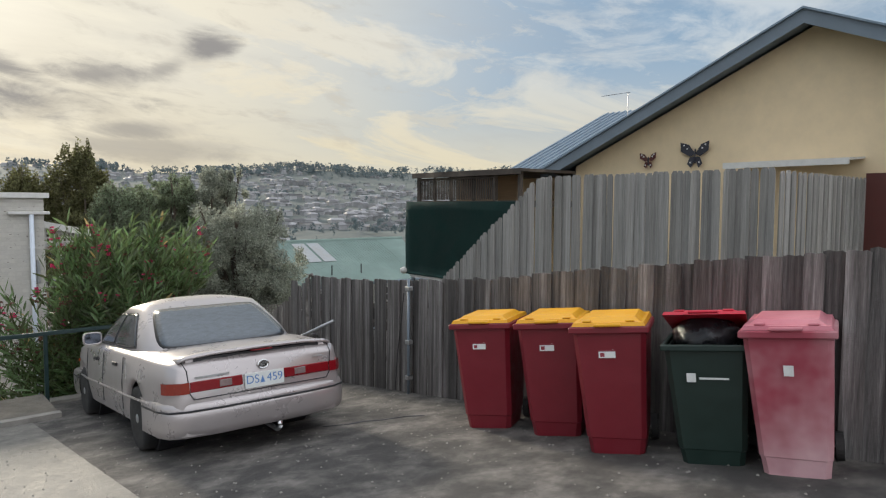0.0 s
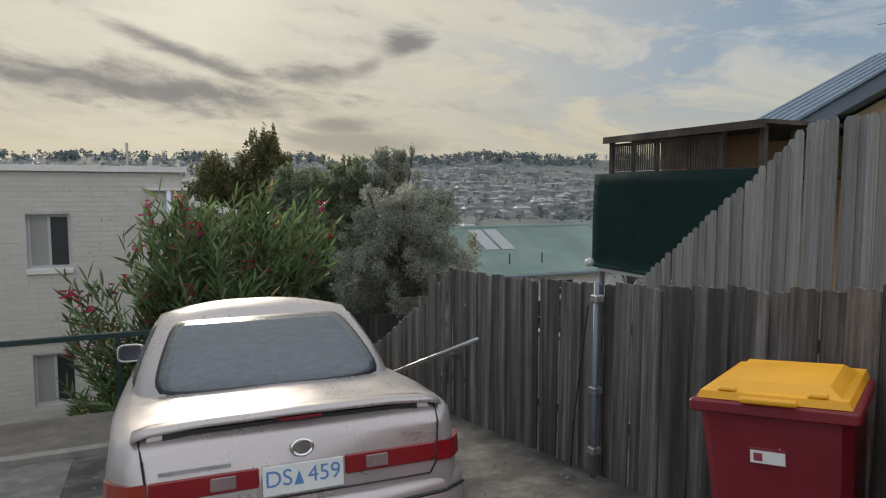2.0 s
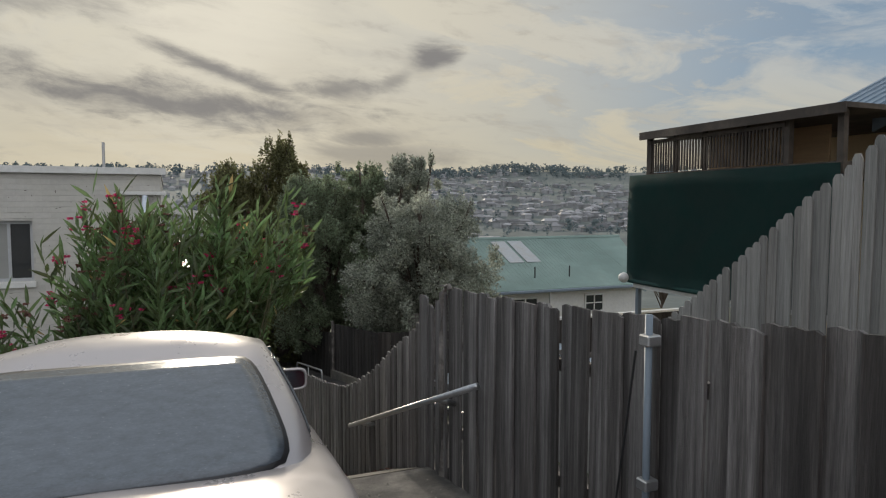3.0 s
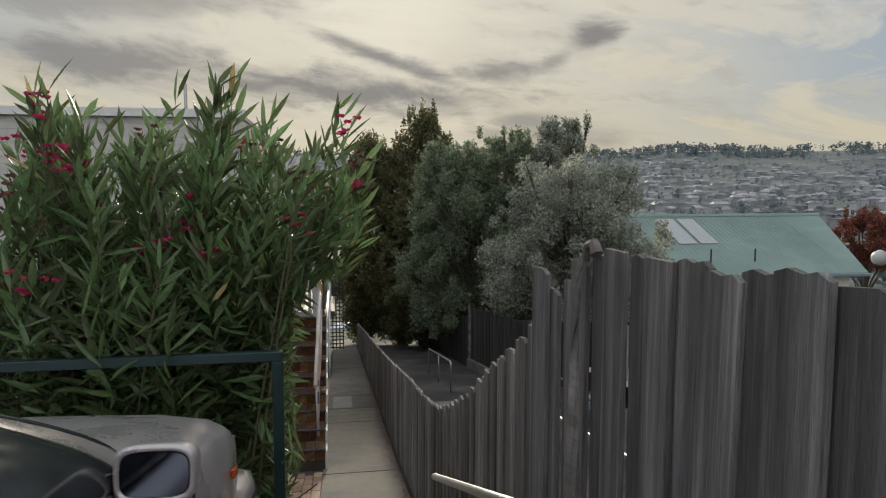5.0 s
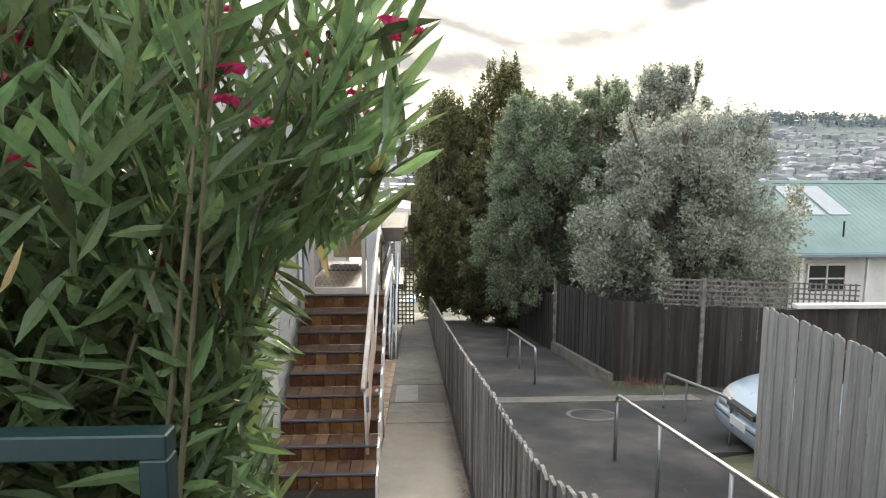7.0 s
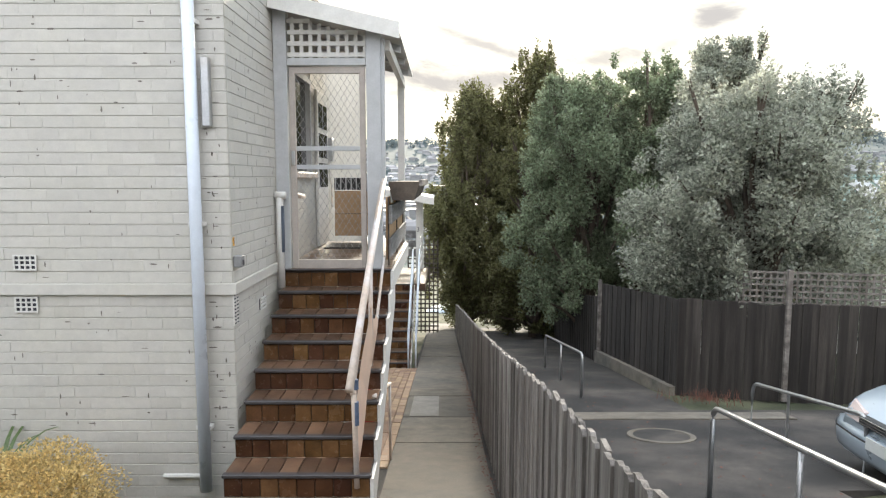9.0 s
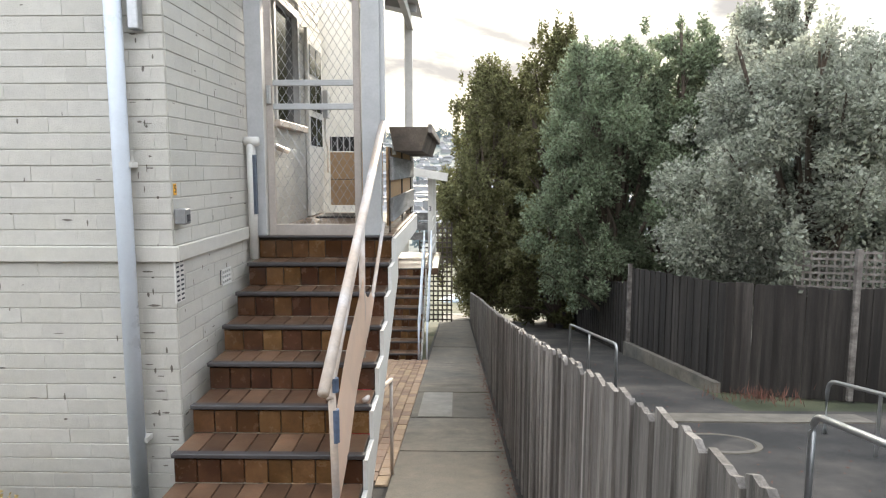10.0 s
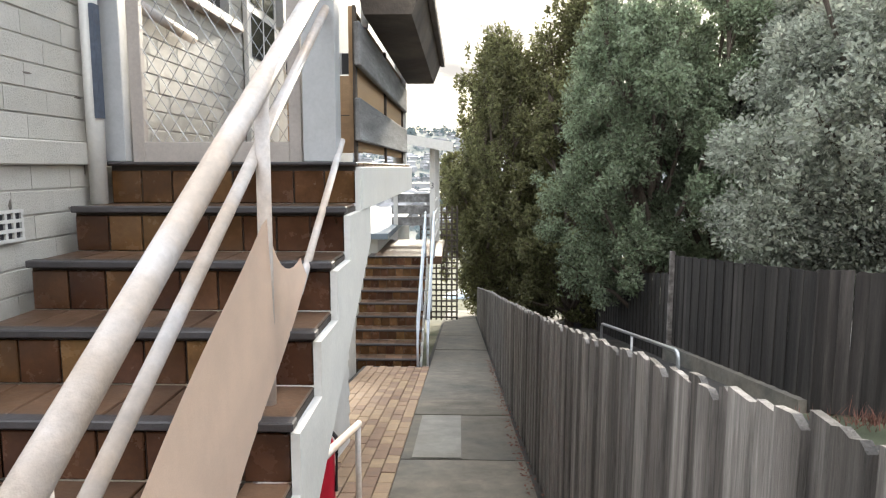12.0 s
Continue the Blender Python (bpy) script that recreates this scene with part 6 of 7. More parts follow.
        part("bracket", hull8([(-0.0, -f * 0.16, -0.06), (0.08, -f * 0.16, -0.06), (0.08, -f * 0.06, -0.05), (0.0, -f * 0.06, -0.05)], [(0.0, -f * 0.16, -0.02), (0.08, -f * 0.16, -0.02), (0.08, -f * 0.06, 0.02), (0.0, -f * 0.06, 0.02)]), BLACK, mr)
        part("side_lamp", box(3.98, 4.04, f * 0.865 - 0.01, f * 0.865 + 0.012, 0.66, 0.70, bevel=0.006), LENS_AMBER, root, "small amber side lamp")
        part("side_strip", tube([(0.55, f * 0.882, 0.50), (1.4, f * 0.897, 0.50), (3.3, f * 0.897, 0.50), (4.0, f * 0.86, 0.50)], 0.012, 6), paint, root)
        for s in (1.75, 2.72):
            part("door_handle", box(s, s + 0.16, f * 0.885 - 0.012, f * 0.885 + 0.014, 0.755, 0.795, bevel=0.008), BLACK, root)
        for s in (1.52, 2.45, 3.36):
            part("door_gap", tube([(s, f * 0.889, 0.34), (s, f * 0.892, 0.6), (s - 0.02, f * 0.87, 0.86)], 0.0045, 5), BLACK, root)
    if rear_detail:
        for f in (1, -1):
            lamp = new("tail_lamp")
            lamp.parent = root
            part("red_lens", box(0.056, 0.09, f * 0.20, f * 0.66, 0.61, 0.70, bevel=0.006), LENS_RED, lamp)
            part("clear_lens", box(0.047, 0.07, f * 0.30, f * 0.41, 0.625, 0.685, bevel=0.004), LENS_DIM, lamp)
            rim = [(0.057, 0.668), (0.060, 0.74), (0.108, 0.79), (0.17, 0.832), (0.25, 0.853), (0.25, 0.79), (0.18, 0.70), (0.12, 0.668)]
            part("corner_lens", hull8([(a_, f * b_, 0.605) for a_, b_ in rim], [(a_, f * b_ * 0.998, 0.70) for a_, b_ in rim]), LENS_RED if f < 0 else LENS_CORNER, lamp, "red corner lens")
            part("boot_gap", tube([(0.16, f * 0.70, 0.868), (0.066, f * 0.685, 0.80), (0.062, f * 0.665, 0.60), (0.064, f * 0.63, 0.545)], 0.005, 5), BLACK, root)
        part("boot_gap", tube([(0.066, 0.63, 0.548), (0.064, -0.63, 0.548)], 0.005, 5), BLACK, root)
        plate = new("number_plate")
        plate.parent = root
        plate.matrix_basis = pose(0.045, 0, 0.635, 90, 0, -90)
        part("panel", box(-0.186, 0.186, -0.067, 0.067, -0.004, 0.004, bevel=0.003), PLATE, plate)
        for wd, x in (("DS", -0.115), ("459", 0.095)):
            text(wd, 0.105, pose(x, 0.005, 0.005), INK_BLUE, plate)
        part("emblem", hull8([(-0.045, -0.03, 0.004), (0.0, -0.03, 0.004), (-0.022, 0.035, 0.004)], [(-0.045, -0.03, 0.0055), (0.0, -0.03, 0.0055), (-0.022, 0.035, 0.0055)]), INK_BLUE, plate)
        sp = new("boot_spoiler")
        sp.parent = root
        bm = bmesh.new()
        secs = [(-0.73, 0.872), (-0.66, 0.895), (-0.45, 0.915), (0, 0.925), (0.45, 0.915), (0.66, 0.895), (0.73, 0.872)]
        rr = []
        for y, z in secs:
            e = 0.06 * (abs(y) / 0.69) ** 2
            rr.append([bm.verts.new((s + e, y, z + dz)) for s, dz in ((0.055, 0.0), (0.08, 0.022), (0.22, 0.018), (0.30, -0.012), (0.22, -0.014), (0.08, -0.012))])
        for a, b in zip(rr, rr[1:]):
            for j in range(6):
                bm.faces.new((a[j], a[(j + 1) % 6], b[(j + 1) % 6], b[j]))
        bm.faces.new(rr[0][::-1]), bm.faces.new(rr[-1])
        bmesh.ops.recalc_face_normals(bm, faces=bm.faces)
        part("wing", bm, paint, sp, smooth=True)
        for y in (-0.62, 0.62):
            part("foot", hull8([(0.14, y - 0.05, 0.84), (0.30, y - 0.05, 0.86), (0.30, y + 0.05, 0.86), (0.14, y + 0.05, 0.84)], [(0.15, y - 0.04, 0.905), (0.30, y - 0.04, 0.90), (0.30, y + 0.04, 0.90), (0.15, y + 0.04, 0.905)]), paint, sp)
        # black bar fills the slot under the wing in place of its shade
        part("shadow_gap", box(0.13, 0.26, -0.60, 0.60, 0.86, 0.893), BLACK, sp)
        part("brake_lamp", box(0.077, 0.10, -0.10, 0.10, 0.895, 0.908), LENS_RED, sp)
        bm = lathe([(0.030, 0.0), (0.036, 0.004), (0.042, 0.0)], 24)
        bmesh.ops.scale(bm, vec=(1, 1.3, 1), verts=bm.verts)
        part("badge", bm, CHROME, root).matrix_basis = pose(0.058, 0, 0.765, 0, 0, 180)
        part("badge_lettering", box(0.055, 0.062, 0.32, 0.62, 0.725, 0.74), GALV, root)
        part("badge_lettering", box(0.055, 0.062, -0.60, -0.50, 0.76, 0.774), GALV, root)
        part("tow_bar", tube(bend([(0.5, -0.1, 0.20), (0.06, -0.1, 0.15), (0.0, -0.1, 0.19)], 0.03), 0.022, 8), GALV, root)
        part("tow_ball", lathe([(0.01, -0.024), (0.02, -0.018), (0.025, 0), (0.02, 0.018), (0.01, 0.024)], 12), CHROME, root).matrix_basis = pose(0.0, -0.1, 0.215, 0, 90, 0)
    for f in (1, -1):
        part("headlamp", hull8([(4.50, f * 0.75, 0.60), (4.70, f * 0.60, 0.60), (4.735, f * 0.34, 0.60), (4.45, f * 0.34, 0.60)], [(4.36, f * 0.80, 0.75), (4.58, f * 0.64, 0.735), (4.68, f * 0.34, 0.70), (4.40, f * 0.34, 0.70)]), LENS_CLEAR, root, "clear headlamp")
    part("grille", box(4.66, 4.755, -0.32, 0.32, 0.60, 0.685, bevel=0.01), BLACK, root)
    for z in (0.62, 0.65, 0.675):
        part("grille_bar", box(4.65, 4.762, -0.31, 0.31, z - 0.005, z + 0.005), CHROME, root)
    part("front_plate", box(4.755, 4.772, -0.186, 0.186, 0.40, 0.52, bevel=0.003), PLATE, root)
    return root


def car_pose(x, y, z, turn, nose_down):
    """turn: degrees of the nose to the left of +x."""
    return Matrix.Translation((x, y, z)) @ Euler((0, 0, radians(turn))).to_matrix().to_4x4() @ Euler((0, radians(nose_down), 0)).to_matrix().to_4x4()


car(car_pose(2.67, 5.43, park_z(5.43), 87.2, 7.1), CAR_PAINT, "champagne metallic sedan with a boot spoiler, parked nose-down")
silver_car = car(car_pose(13.35, 17.5, drive_z(17.4) - 0.06, 183, 0), SILVER_PAINT, "silver sedan parked behind the grey paling fence", rear_detail=False)


# ---- rails and pipes round the car park ----
def pipe_rail(name, label, material, runs, posts, r=0.021, category="railing", group=""):
    """runs: lines of points; posts: (top, bottom) pairs."""
    p0 = runs[0][0]
    root = thing(name, pose(*posts[0][1]), label, category, group)
    o = Vector(posts[0][1])
    for run in runs:
        part("rail", tube(bend([Vector(p) - o for p in run], 0.09), r, 10), material, root, smooth=True)
    for a, b in posts:
        part("post", tube([Vector(a) - o, Vector(b) - o], r, 10), material, root, smooth=True)
    return root


edge_rail = thing("railing", pose(3.88, 10.5, park_z(10.5)), "dark green steel railing along the edge of the car park", "railing")
o = Vector((3.88, 10.5, park_z(10.5)))
RT_Z = -0.13


def steel_bar(x0, x1, y0, y1, z0, z1, nm="rail"):
    part(nm, box(x0 - o.x, x1 - o.x, y0 - o.y, y1 - o.y, z0 - o.z, z1 - o.z, bevel=0.004), RAIL_GREEN, edge_rail)


steel_bar(-14, 3.85, 10.47, 10.53, RT_Z - 0.055, RT_Z)
steel_bar(3.79, 3.85, 10.47, 10.53, park_z(10.5) - 0.3, RT_Z - 0.055, "post")
for px_ in (1.79, -0.6, -3.0, -5.4, -7.8):
    steel_bar(px_ - 0.025, px_ + 0.025, 10.475, 10.525, park_z(10.5) - 0.05, RT_Z - 0.055, "post")

grab = pipe_rail("handrail", "galvanised pipe handrail fixed to the paling fence", GALV, [[(4.84, 7.9, 0.03), (4.84, 11.3, -1.30)]],
                 [((4.84, 8.6, -0.25), (4.98, 8.6, -0.30)), ((4.84, 10.8, -1.11), (4.98, 10.8, -1.16))], r=0.024)
post_pipe = thing("pipe_post", pose(4.93, 6.31, park_z(6.31)), "galvanised steel pipe clamped to the paling fence", "post")
part("pipe", tube([(0, 0, -0.05), (0, 0, 1.42)], 0.017, 10), GUTTER, post_pipe, smooth=True)
for z in (0.18, 0.62, 1.28):
    part("clamp", box(-0.03, 0.045, -0.035, 0.035, z, z + 0.05, bevel=0.006), GALV, post_pipe)
part("cable", tube([(-0.03, 0.05, 1.25), (-0.045, 0.09, 0.9), (-0.05, 0.16, 0.45), (-0.05, 0.2, 0.02)], 0.006, 6), BLACK, post_pipe)


# ---- driveway rails, manhole ----
def drive_rail(x, y0, y1, top0, label, mid):
    pts = [(x, y0, drive_z(y0)), (x, y0, top0), (x, y1, top0 + (drive_z(y1) - drive_z(y0)))]
    pts.append((x, y1, drive_z(y1)))
    root = thing("handrail", pose(x, y0, drive_z(y0)), label, "handrail", "driveway handrails")
    oo = Vector((x, y0, drive_z(y0)))
    part("rail", tube(bend([Vector(p) - oo for p in pts], 0.12), 0.024, 10), GALV, root, smooth=True)
    for t in mid:
        y = y0 + (y1 - y0) * t
        part("post", tube([(0, y - y0, top0 - oo.z + drive_z(y) - drive_z(y0)), (0, y - y0, drive_z(y) - drive_z(y0))], 0.02, 8), GALV, root, smooth=True)


drive_rail(6.88, 16.95, 12.2, -2.46, "galvanised pipe handrail along the driveway", (0.3, 0.62))
drive_rail(6.82, 22.1, 26.0, -3.36, "galvanised pipe handrail further down the lane", (0.5,))
root = thing("handrail", pose(8.6, 19.8, drive_z(19.8)), "bent galvanised rail beside the parking apron", "handrail", "driveway handrails")
part("rail", tube(bend([(0, 0, 0), (0, 0, 0.62), (0.02, -2.3, 1.02), (0.02, -2.3, 0.25)], 0.14), 0.022, 10), GALV, root, smooth=True)
part("post", tube([(0.0, -0.9, 0.76), (0.0, -0.9, 0.1)], 0.018, 8), GALV, root)
mh = thing("manhole_cover", pose(7.25, 19.35, drive_z(19.35), -8.8), "round concrete manhole cover set in the driveway", "manhole")
part("ring", lathe([(0.42, -0.02), (0.42, 0.012), (0.40, 0.016), (0.36, 0.016), (0.355, 0.004)], 40), CONCRETE, mh).matrix_basis = pose(0, 0, 0, 0, -90, 0)
part("lid", lathe([(0.345, -0.02), (0.345, 0.010), (0.2, 0.014), (0.02, 0.014)], 40), DRIVE, mh).matrix_basis = pose(0, 0, 0, 0, -90, 0)


# ---- dark fence: lattice, posts, plinth ----
def lattice(parent, a, b, z0, z1, step, material, bar=0.03, name="lattice_bar", thick=0.012):
    a, b = Vector(a), Vector(b)
    ln = (b - a).length
    turn = math.atan2(b.y - a.y, b.x - a.x)
    bm_v = box(-bar / 2, bar / 2, 0, thick, 0, z1 - z0)
    me_v = bpy.data.meshes.new(name)
    bm_v.to_mesh(me_v), bm_v.free(), me_v.materials.append(material)
    bm_h = box(0, ln, -thick, 0, -bar / 2, bar / 2)
    me_h = bpy.data.meshes.new(name)
    bm_h.to_mesh(me_h), bm_h.free(), me_h.materials.append(material)
    d = (b - a) / ln
    for i in range(int(ln / step) + 1):
        ob = new(name, me_v)
        ob.parent = parent
        ob.matrix_basis = pose(a.x + d.x * i * step, a.y + d.y * i * step, z0, 0, 0, math.degrees(turn))
    for j in range(int((z1 - z0) / step) + 1):
        ob = new(name, me_h)
        ob.parent = parent
        ob.matrix_basis = pose(a.x, a.y, z0 + step * j, 0, 0, math.degrees(turn))


lattice(dark_fence, (9.55, 22.50), (13.2, 21.66), -2.55, -2.0, 0.105, TIMBER)
for x, y, z0, z1 in ((10.25, 22.12, -4.2, -1.95), (8.25, 26.9, -4.9, -2.85)):
    part("post", box(x - 0.04, x + 0.04, y - 0.04, y + 0.04, z0, z1, bevel=0.005), TIMBER, dark_fence)
bm = bmesh.new()
lo = [(8.18, 27.0, drive_z(27) - 0.6), (8.32, 27.0, drive_z(27) - 0.6), (8.72, 22.9, drive_z(22.9) - 0.6), (8.58, 22.9, drive_z(22.9) - 0.6)]
hull8(lo, [(x, y, z + (0.90 if y > 25 else 0.65)) for x, y, z in lo], bm)
tagged(part("plinth", bm, CONCRETE), "low concrete plinth under the dark fence", "wall", kind="structure")

# low fence with a pale cap behind the grey palings
low_fence = thing("boundary_fence", pose(9.5, 17.6, -2.0), "low dark timber fence with a pale metal cap", "fence")
for i in range(44):
    part("board", box(i * 0.14, i * 0.14 + 0.134, -0.01, 0.01, -1.4, 0.45 + 0.004 * (i % 3)), FENCE_DARK, low_fence)
part("cap", box(-0.05, 6.2, -0.07, 0.07, 0.47, 0.53, bevel=0.008), WHITE_PAINT, low_fence)


# ---- the cream house uphill ----
cream = thing("house", pose(11.9, 4.35, -2.0), "cream rendered house with a blue-grey gable roof", "house")


def at(obj_origin, pts):
    return [Vector(p) - Vector(obj_origin) for p in pts]


CO = (11.9, 4.35, -2.0)
EAVE_Y, EAVE_Z, APEX_Y, APEX_Z = 9.79, 2.36, 4.35, 4.75
SLOPE = (APEX_Z - EAVE_Z) / (EAVE_Y - APEX_Y)
RIGHT_Y = APEX_Y - 4.6
RIGHT_Z = APEX_Z - SLOPE * 4.6
prof = [(RIGHT_Y + 0.5, -2.2), (9.2, -2.2), (9.2, EAVE_Z + 0.16), (APEX_Y, APEX_Z - 0.10), (RIGHT_Y + 0.5, RIGHT_Z + 0.10)]
part("wall", hull8(at(CO, [(11.9, y, z) for y, z in prof]), at(CO, [(20.5, y, z) for y, z in prof])), CREAM_WALL, cream)
for ya, za, yb, zb in ((EAVE_Y, EAVE_Z, APEX_Y, APEX_Z), (RIGHT_Y, RIGHT_Z, APEX_Y, APEX_Z)):
    part("roof", hull8(at(CO, [(11.42, ya, za), (11.42, yb, zb), (20.9, yb, zb), (20.9, ya, za)]), at(CO, [(11.42, ya, za + 0.05), (11.42, yb, zb + 0.05), (20.9, yb, zb + 0.05), (20.9, ya, za + 0.05)])), ROOF_BLUE, cream)
    part("barge_board", hull8(at(CO, [(11.38, ya, za - 0.17), (11.38, yb, zb - 0.17), (11.42, yb, zb - 0.17), (11.42, ya, za - 0.17)]), at(CO, [(11.38, ya, za + 0.055), (11.38, yb, zb + 0.055), (11.42, yb, zb + 0.055), (11.42, ya, za + 0.055)])), GUTTER, cream)
    part("barge_cap", hull8(at(CO, [(11.33, ya, za + 0.056), (11.33, yb, zb + 0.056), (11.55, yb, zb + 0.056), (11.55, ya, za + 0.056)]), at(CO, [(11.33, ya, za + 0.09), (11.33, yb, zb + 0.09), (11.55, yb, zb + 0.09), (11.55, ya, za + 0.09)])), ROOF_BLUE, cream)
    part("soffit", hull8(at(CO, [(11.43, ya, za - 0.05), (11.43, yb, zb - 0.05), (11.9, yb, zb - 0.05), (11.9, ya, za - 0.05)]), at(CO, [(11.43, ya, za - 0.03), (11.43, yb, zb - 0.03), (11.9, yb, zb - 0.03), (11.9, ya, za - 0.03)])), GUTTER, cream)
# side wing: roof slope rising away from the deck, with raised ribs
part("wing_wall", hull8(at(CO, [(13.1, 9.3, -2.2), (19, 9.3, -2.2), (19, 12.1, -2.2), (13.1, 12.1, -2.2)]), at(CO, [(13.1, 9.3, 2.5), (19, 9.3, 2.5), (19, 12.1, 2.5), (13.1, 12.1, 2.5)])), CREAM_WALL, cream)
part("wing_roof", hull8(at(CO, [(12.9, 8.6, 2.54), (17.2, 8.6, 4.42), (17.2, 12.25, 4.42), (12.9, 12.25, 2.54)]), at(CO, [(12.9, 8.6, 2.60), (17.2, 8.6, 4.48), (17.2, 12.25, 4.48), (12.9, 12.25, 2.60)])), ROOF_BLUE, cream)
for i in range(18):
    y = 8.7 + i * 0.2
    part("roof_rib", hull8(at(CO, [(12.9, y, 2.60), (17.2, y, 4.48), (17.2, y + 0.03, 4.48), (12.9, y + 0.03, 2.60)]), at(CO, [(12.9, y, 2.63), (17.2, y, 4.51), (17.2, y + 0.03, 4.51), (12.9, y + 0.03, 2.63)])), ROOF_BLUE, cream)
aw = new("awning")
aw.parent = cream
part("awning_sheet", hull8(at(CO, [(11.2, 3.55, 2.36), (11.9, 3.55, 2.42), (11.9, 5.5, 2.42), (11.2, 5.5, 2.36)]), at(CO, [(11.2, 3.55, 2.39), (11.9, 3.55, 2.45), (11.9, 5.5, 2.45), (11.2, 5.5, 2.39)])), WHITE_PAINT, aw)
part("awning_lip", box(11.17 - CO[0], 11.2 - CO[0], 3.55 - CO[1], 5.5 - CO[1], 2.30 - CO[2], 2.40 - CO[2]), WHITE_PAINT, aw)
side_door = box(11.80 - CO[0], 11.9 - CO[0], 1.6 - CO[1], 3.5 - CO[1], -0.6 - CO[2], 2.18 - CO[2])
part("screen_panel", side_door, BROWN, cream, "red-brown painted screen panel")
aerial = thing("roof_aerial", pose(15.5, 10.3, 3.7), "thin metal television aerial on the roof", "aerial")
part("mast", tube([(0, 0, 0), (0, 0, 1.0)], 0.014, 6), GALV, aerial)
part("boom", tube([(-0.35, 0.6, 0.92), (0.03, -0.05, 1.0)], 0.012, 6), GALV, aerial)


# butterfly ornaments
def butterfly(y, z, s, material, label):
    b = thing("butterfly_ornament", pose(11.88, y, z), label, "wall ornament", "butterfly ornaments")
    for f in (1, -1):
        up = [(0, 0.02), (f * 0.10, 0.16), (f * 0.23, 0.20), (f * 0.22, 0.06), (f * 0.08, -0.02)]
        dn = [(0, -0.02), (f * 0.08, -0.03), (f * 0.12, -0.13), (f * 0.06, -0.19), (0.0, -0.06)]
        for nm, pl in (("upper_wing", up), ("lower_wing", dn)):
            part(nm, hull8([(-0.03 - abs(y_) * 0.15, y_ * s, z_ * s) for y_, z_ in pl], [(-0.04 - abs(y_) * 0.15, y_ * s, z_ * s) for y_, z_ in pl]), material, b)
        for y_, z_ in ((0.17, 0.15), (0.12, 0.10), (0.07, -0.11)):
            part("wing_spot", box(-0.05 - y_ * 0.15, -0.041 - y_ * 0.15, f * y_ * s - 0.014, f * y_ * s + 0.014, z_ * s - 0.014, z_ * s + 0.014), STICKER, b)
    part("body", tube([(-0.04, 0, -0.12 * s), (-0.05, 0, 0.0), (-0.04, 0, 0.09 * s)], 0.018, 8), INK_DARK, b)


butterfly(6.37, 2.62, 1.25, INK_DARK, "black metal butterfly with white spots on the cream wall")
butterfly(7.36, 2.56, 0.8, BROWN, "small brown metal butterfly on the cream wall")

# ---- deck with green shade cloth ----
deck = thing("deck", pose(10.3, 11, 1.7), "dark timber deck with a slatted balustrade and flat roof", "deck")
DO = (10.3, 11, 1.7)


def deck_box(nm, x0, x1, y0, y1, z0, z1, material, bevel=0.0):
    return part(nm, box(x0 - DO[0], x1 - DO[0], y0 - DO[1], y1 - DO[1], z0 - DO[2], z1 - DO[2], bevel=bevel), material, deck)


deck_box("floor", 10.2, 13.1, 9.3, 12.72, 1.62, 1.76, DARKWOOD)
deck_box("roof", 10.1, 13.1, 9.2, 12.75, 2.36, 2.42, DARKWOOD)
deck_box("roof_fascia", 10.07, 10.1, 9.2, 12.75, 2.30, 2.42, DARKWOOD)
deck_box("back_panel", 11.4, 11.44, 10.4, 12.6, 1.76, 2.36, PALEWOOD)
for y in (9.32, 10.05, 12.66):
    deck_box("post", 10.22, 10.30, y, y + 0.08, 1.76, 2.36, DARKWOOD)
for y in (10.75, 11.5, 12.1):
    deck_box("post", 10.25, 10.30, y, y + 0.05, 1.76, 2.36, DARKWOOD)
for i in range(44):
    y = 10.14 + i * 0.058
    deck_box("slat", 10.22, 10.24, y, y + 0.026, 1.78, 2.28, DARKWOOD)
deck_box("top_rail", 10.2, 10.27, 10.1, 12.7, 2.24, 2.29, DARKWOOD)
for x, y in ((10.3, 12.98), (12.8, 12.6), (10.4, 9.5)):
    deck_box("stump", x - 0.035, x + 0.035, y - 0.035, y + 0.035, -3.3, 1.62 if y < 12.9 else -0.05, GUTTER)
deck_box("beam", 10.2, 10.35, 9.4, 13.0, -0.14, -0.05, WHITE_PAINT)
tarp = thing("shade_cloth", pose(10.17, 11.2, 0.85), "dark green shade cloth stretched below the deck", "shade cloth")
bm = bmesh.new()
g = []
for j in range(9):
    row = []
    for i in range(21):
        u, v = i / 20, j / 8
        y = 9.3 + (13.09 - 9.3) * u
        z = -0.03 + 1.77 * v + 0.02 * math.sin(u * 17) * (1 - v)
        row.append(bm.verts.new((0.02 * math.sin(u * 9 + v * 3) * math.sin(v * math.pi) - 0.01 + 0.035 * (1 - v) * math.sin(u * 23), y - 11.2, z - 0.85)))
    g.append(row)
for j in range(8):
    for i in range(20):
        bm.faces.new((g[j][i], g[j][i + 1], g[j + 1][i + 1], g[j + 1][i]))
r = bmesh.ops.solidify(bm, geom=bm.faces[:], thickness=0.01)
part("cloth", bm, TARP, tarp, smooth=True)
part("hem", tube([(0, -1.9, -0.88), (0.01, 0.0, -0.90), (0, 1.89, -0.88)], 0.035, 8), TARP, tarp)
part("corner_tie", tube([(0, 1.89, -0.9), (0.02, 1.95, -0.78), (-0.02, 1.98, -0.9)], 0.02, 6), BLACK, tarp)
lampb = thing("sensor_light", pose(10.1, 13.12, 0.02), "round white sensor lamp under the deck corner", "lamp")
part("globe", lathe([(0.03, -0.085), (0.07, -0.06), (0.09, 0), (0.07, 0.06), (0.03, 0.085)], 16), WHITE_PAINT, lampb, smooth=True)
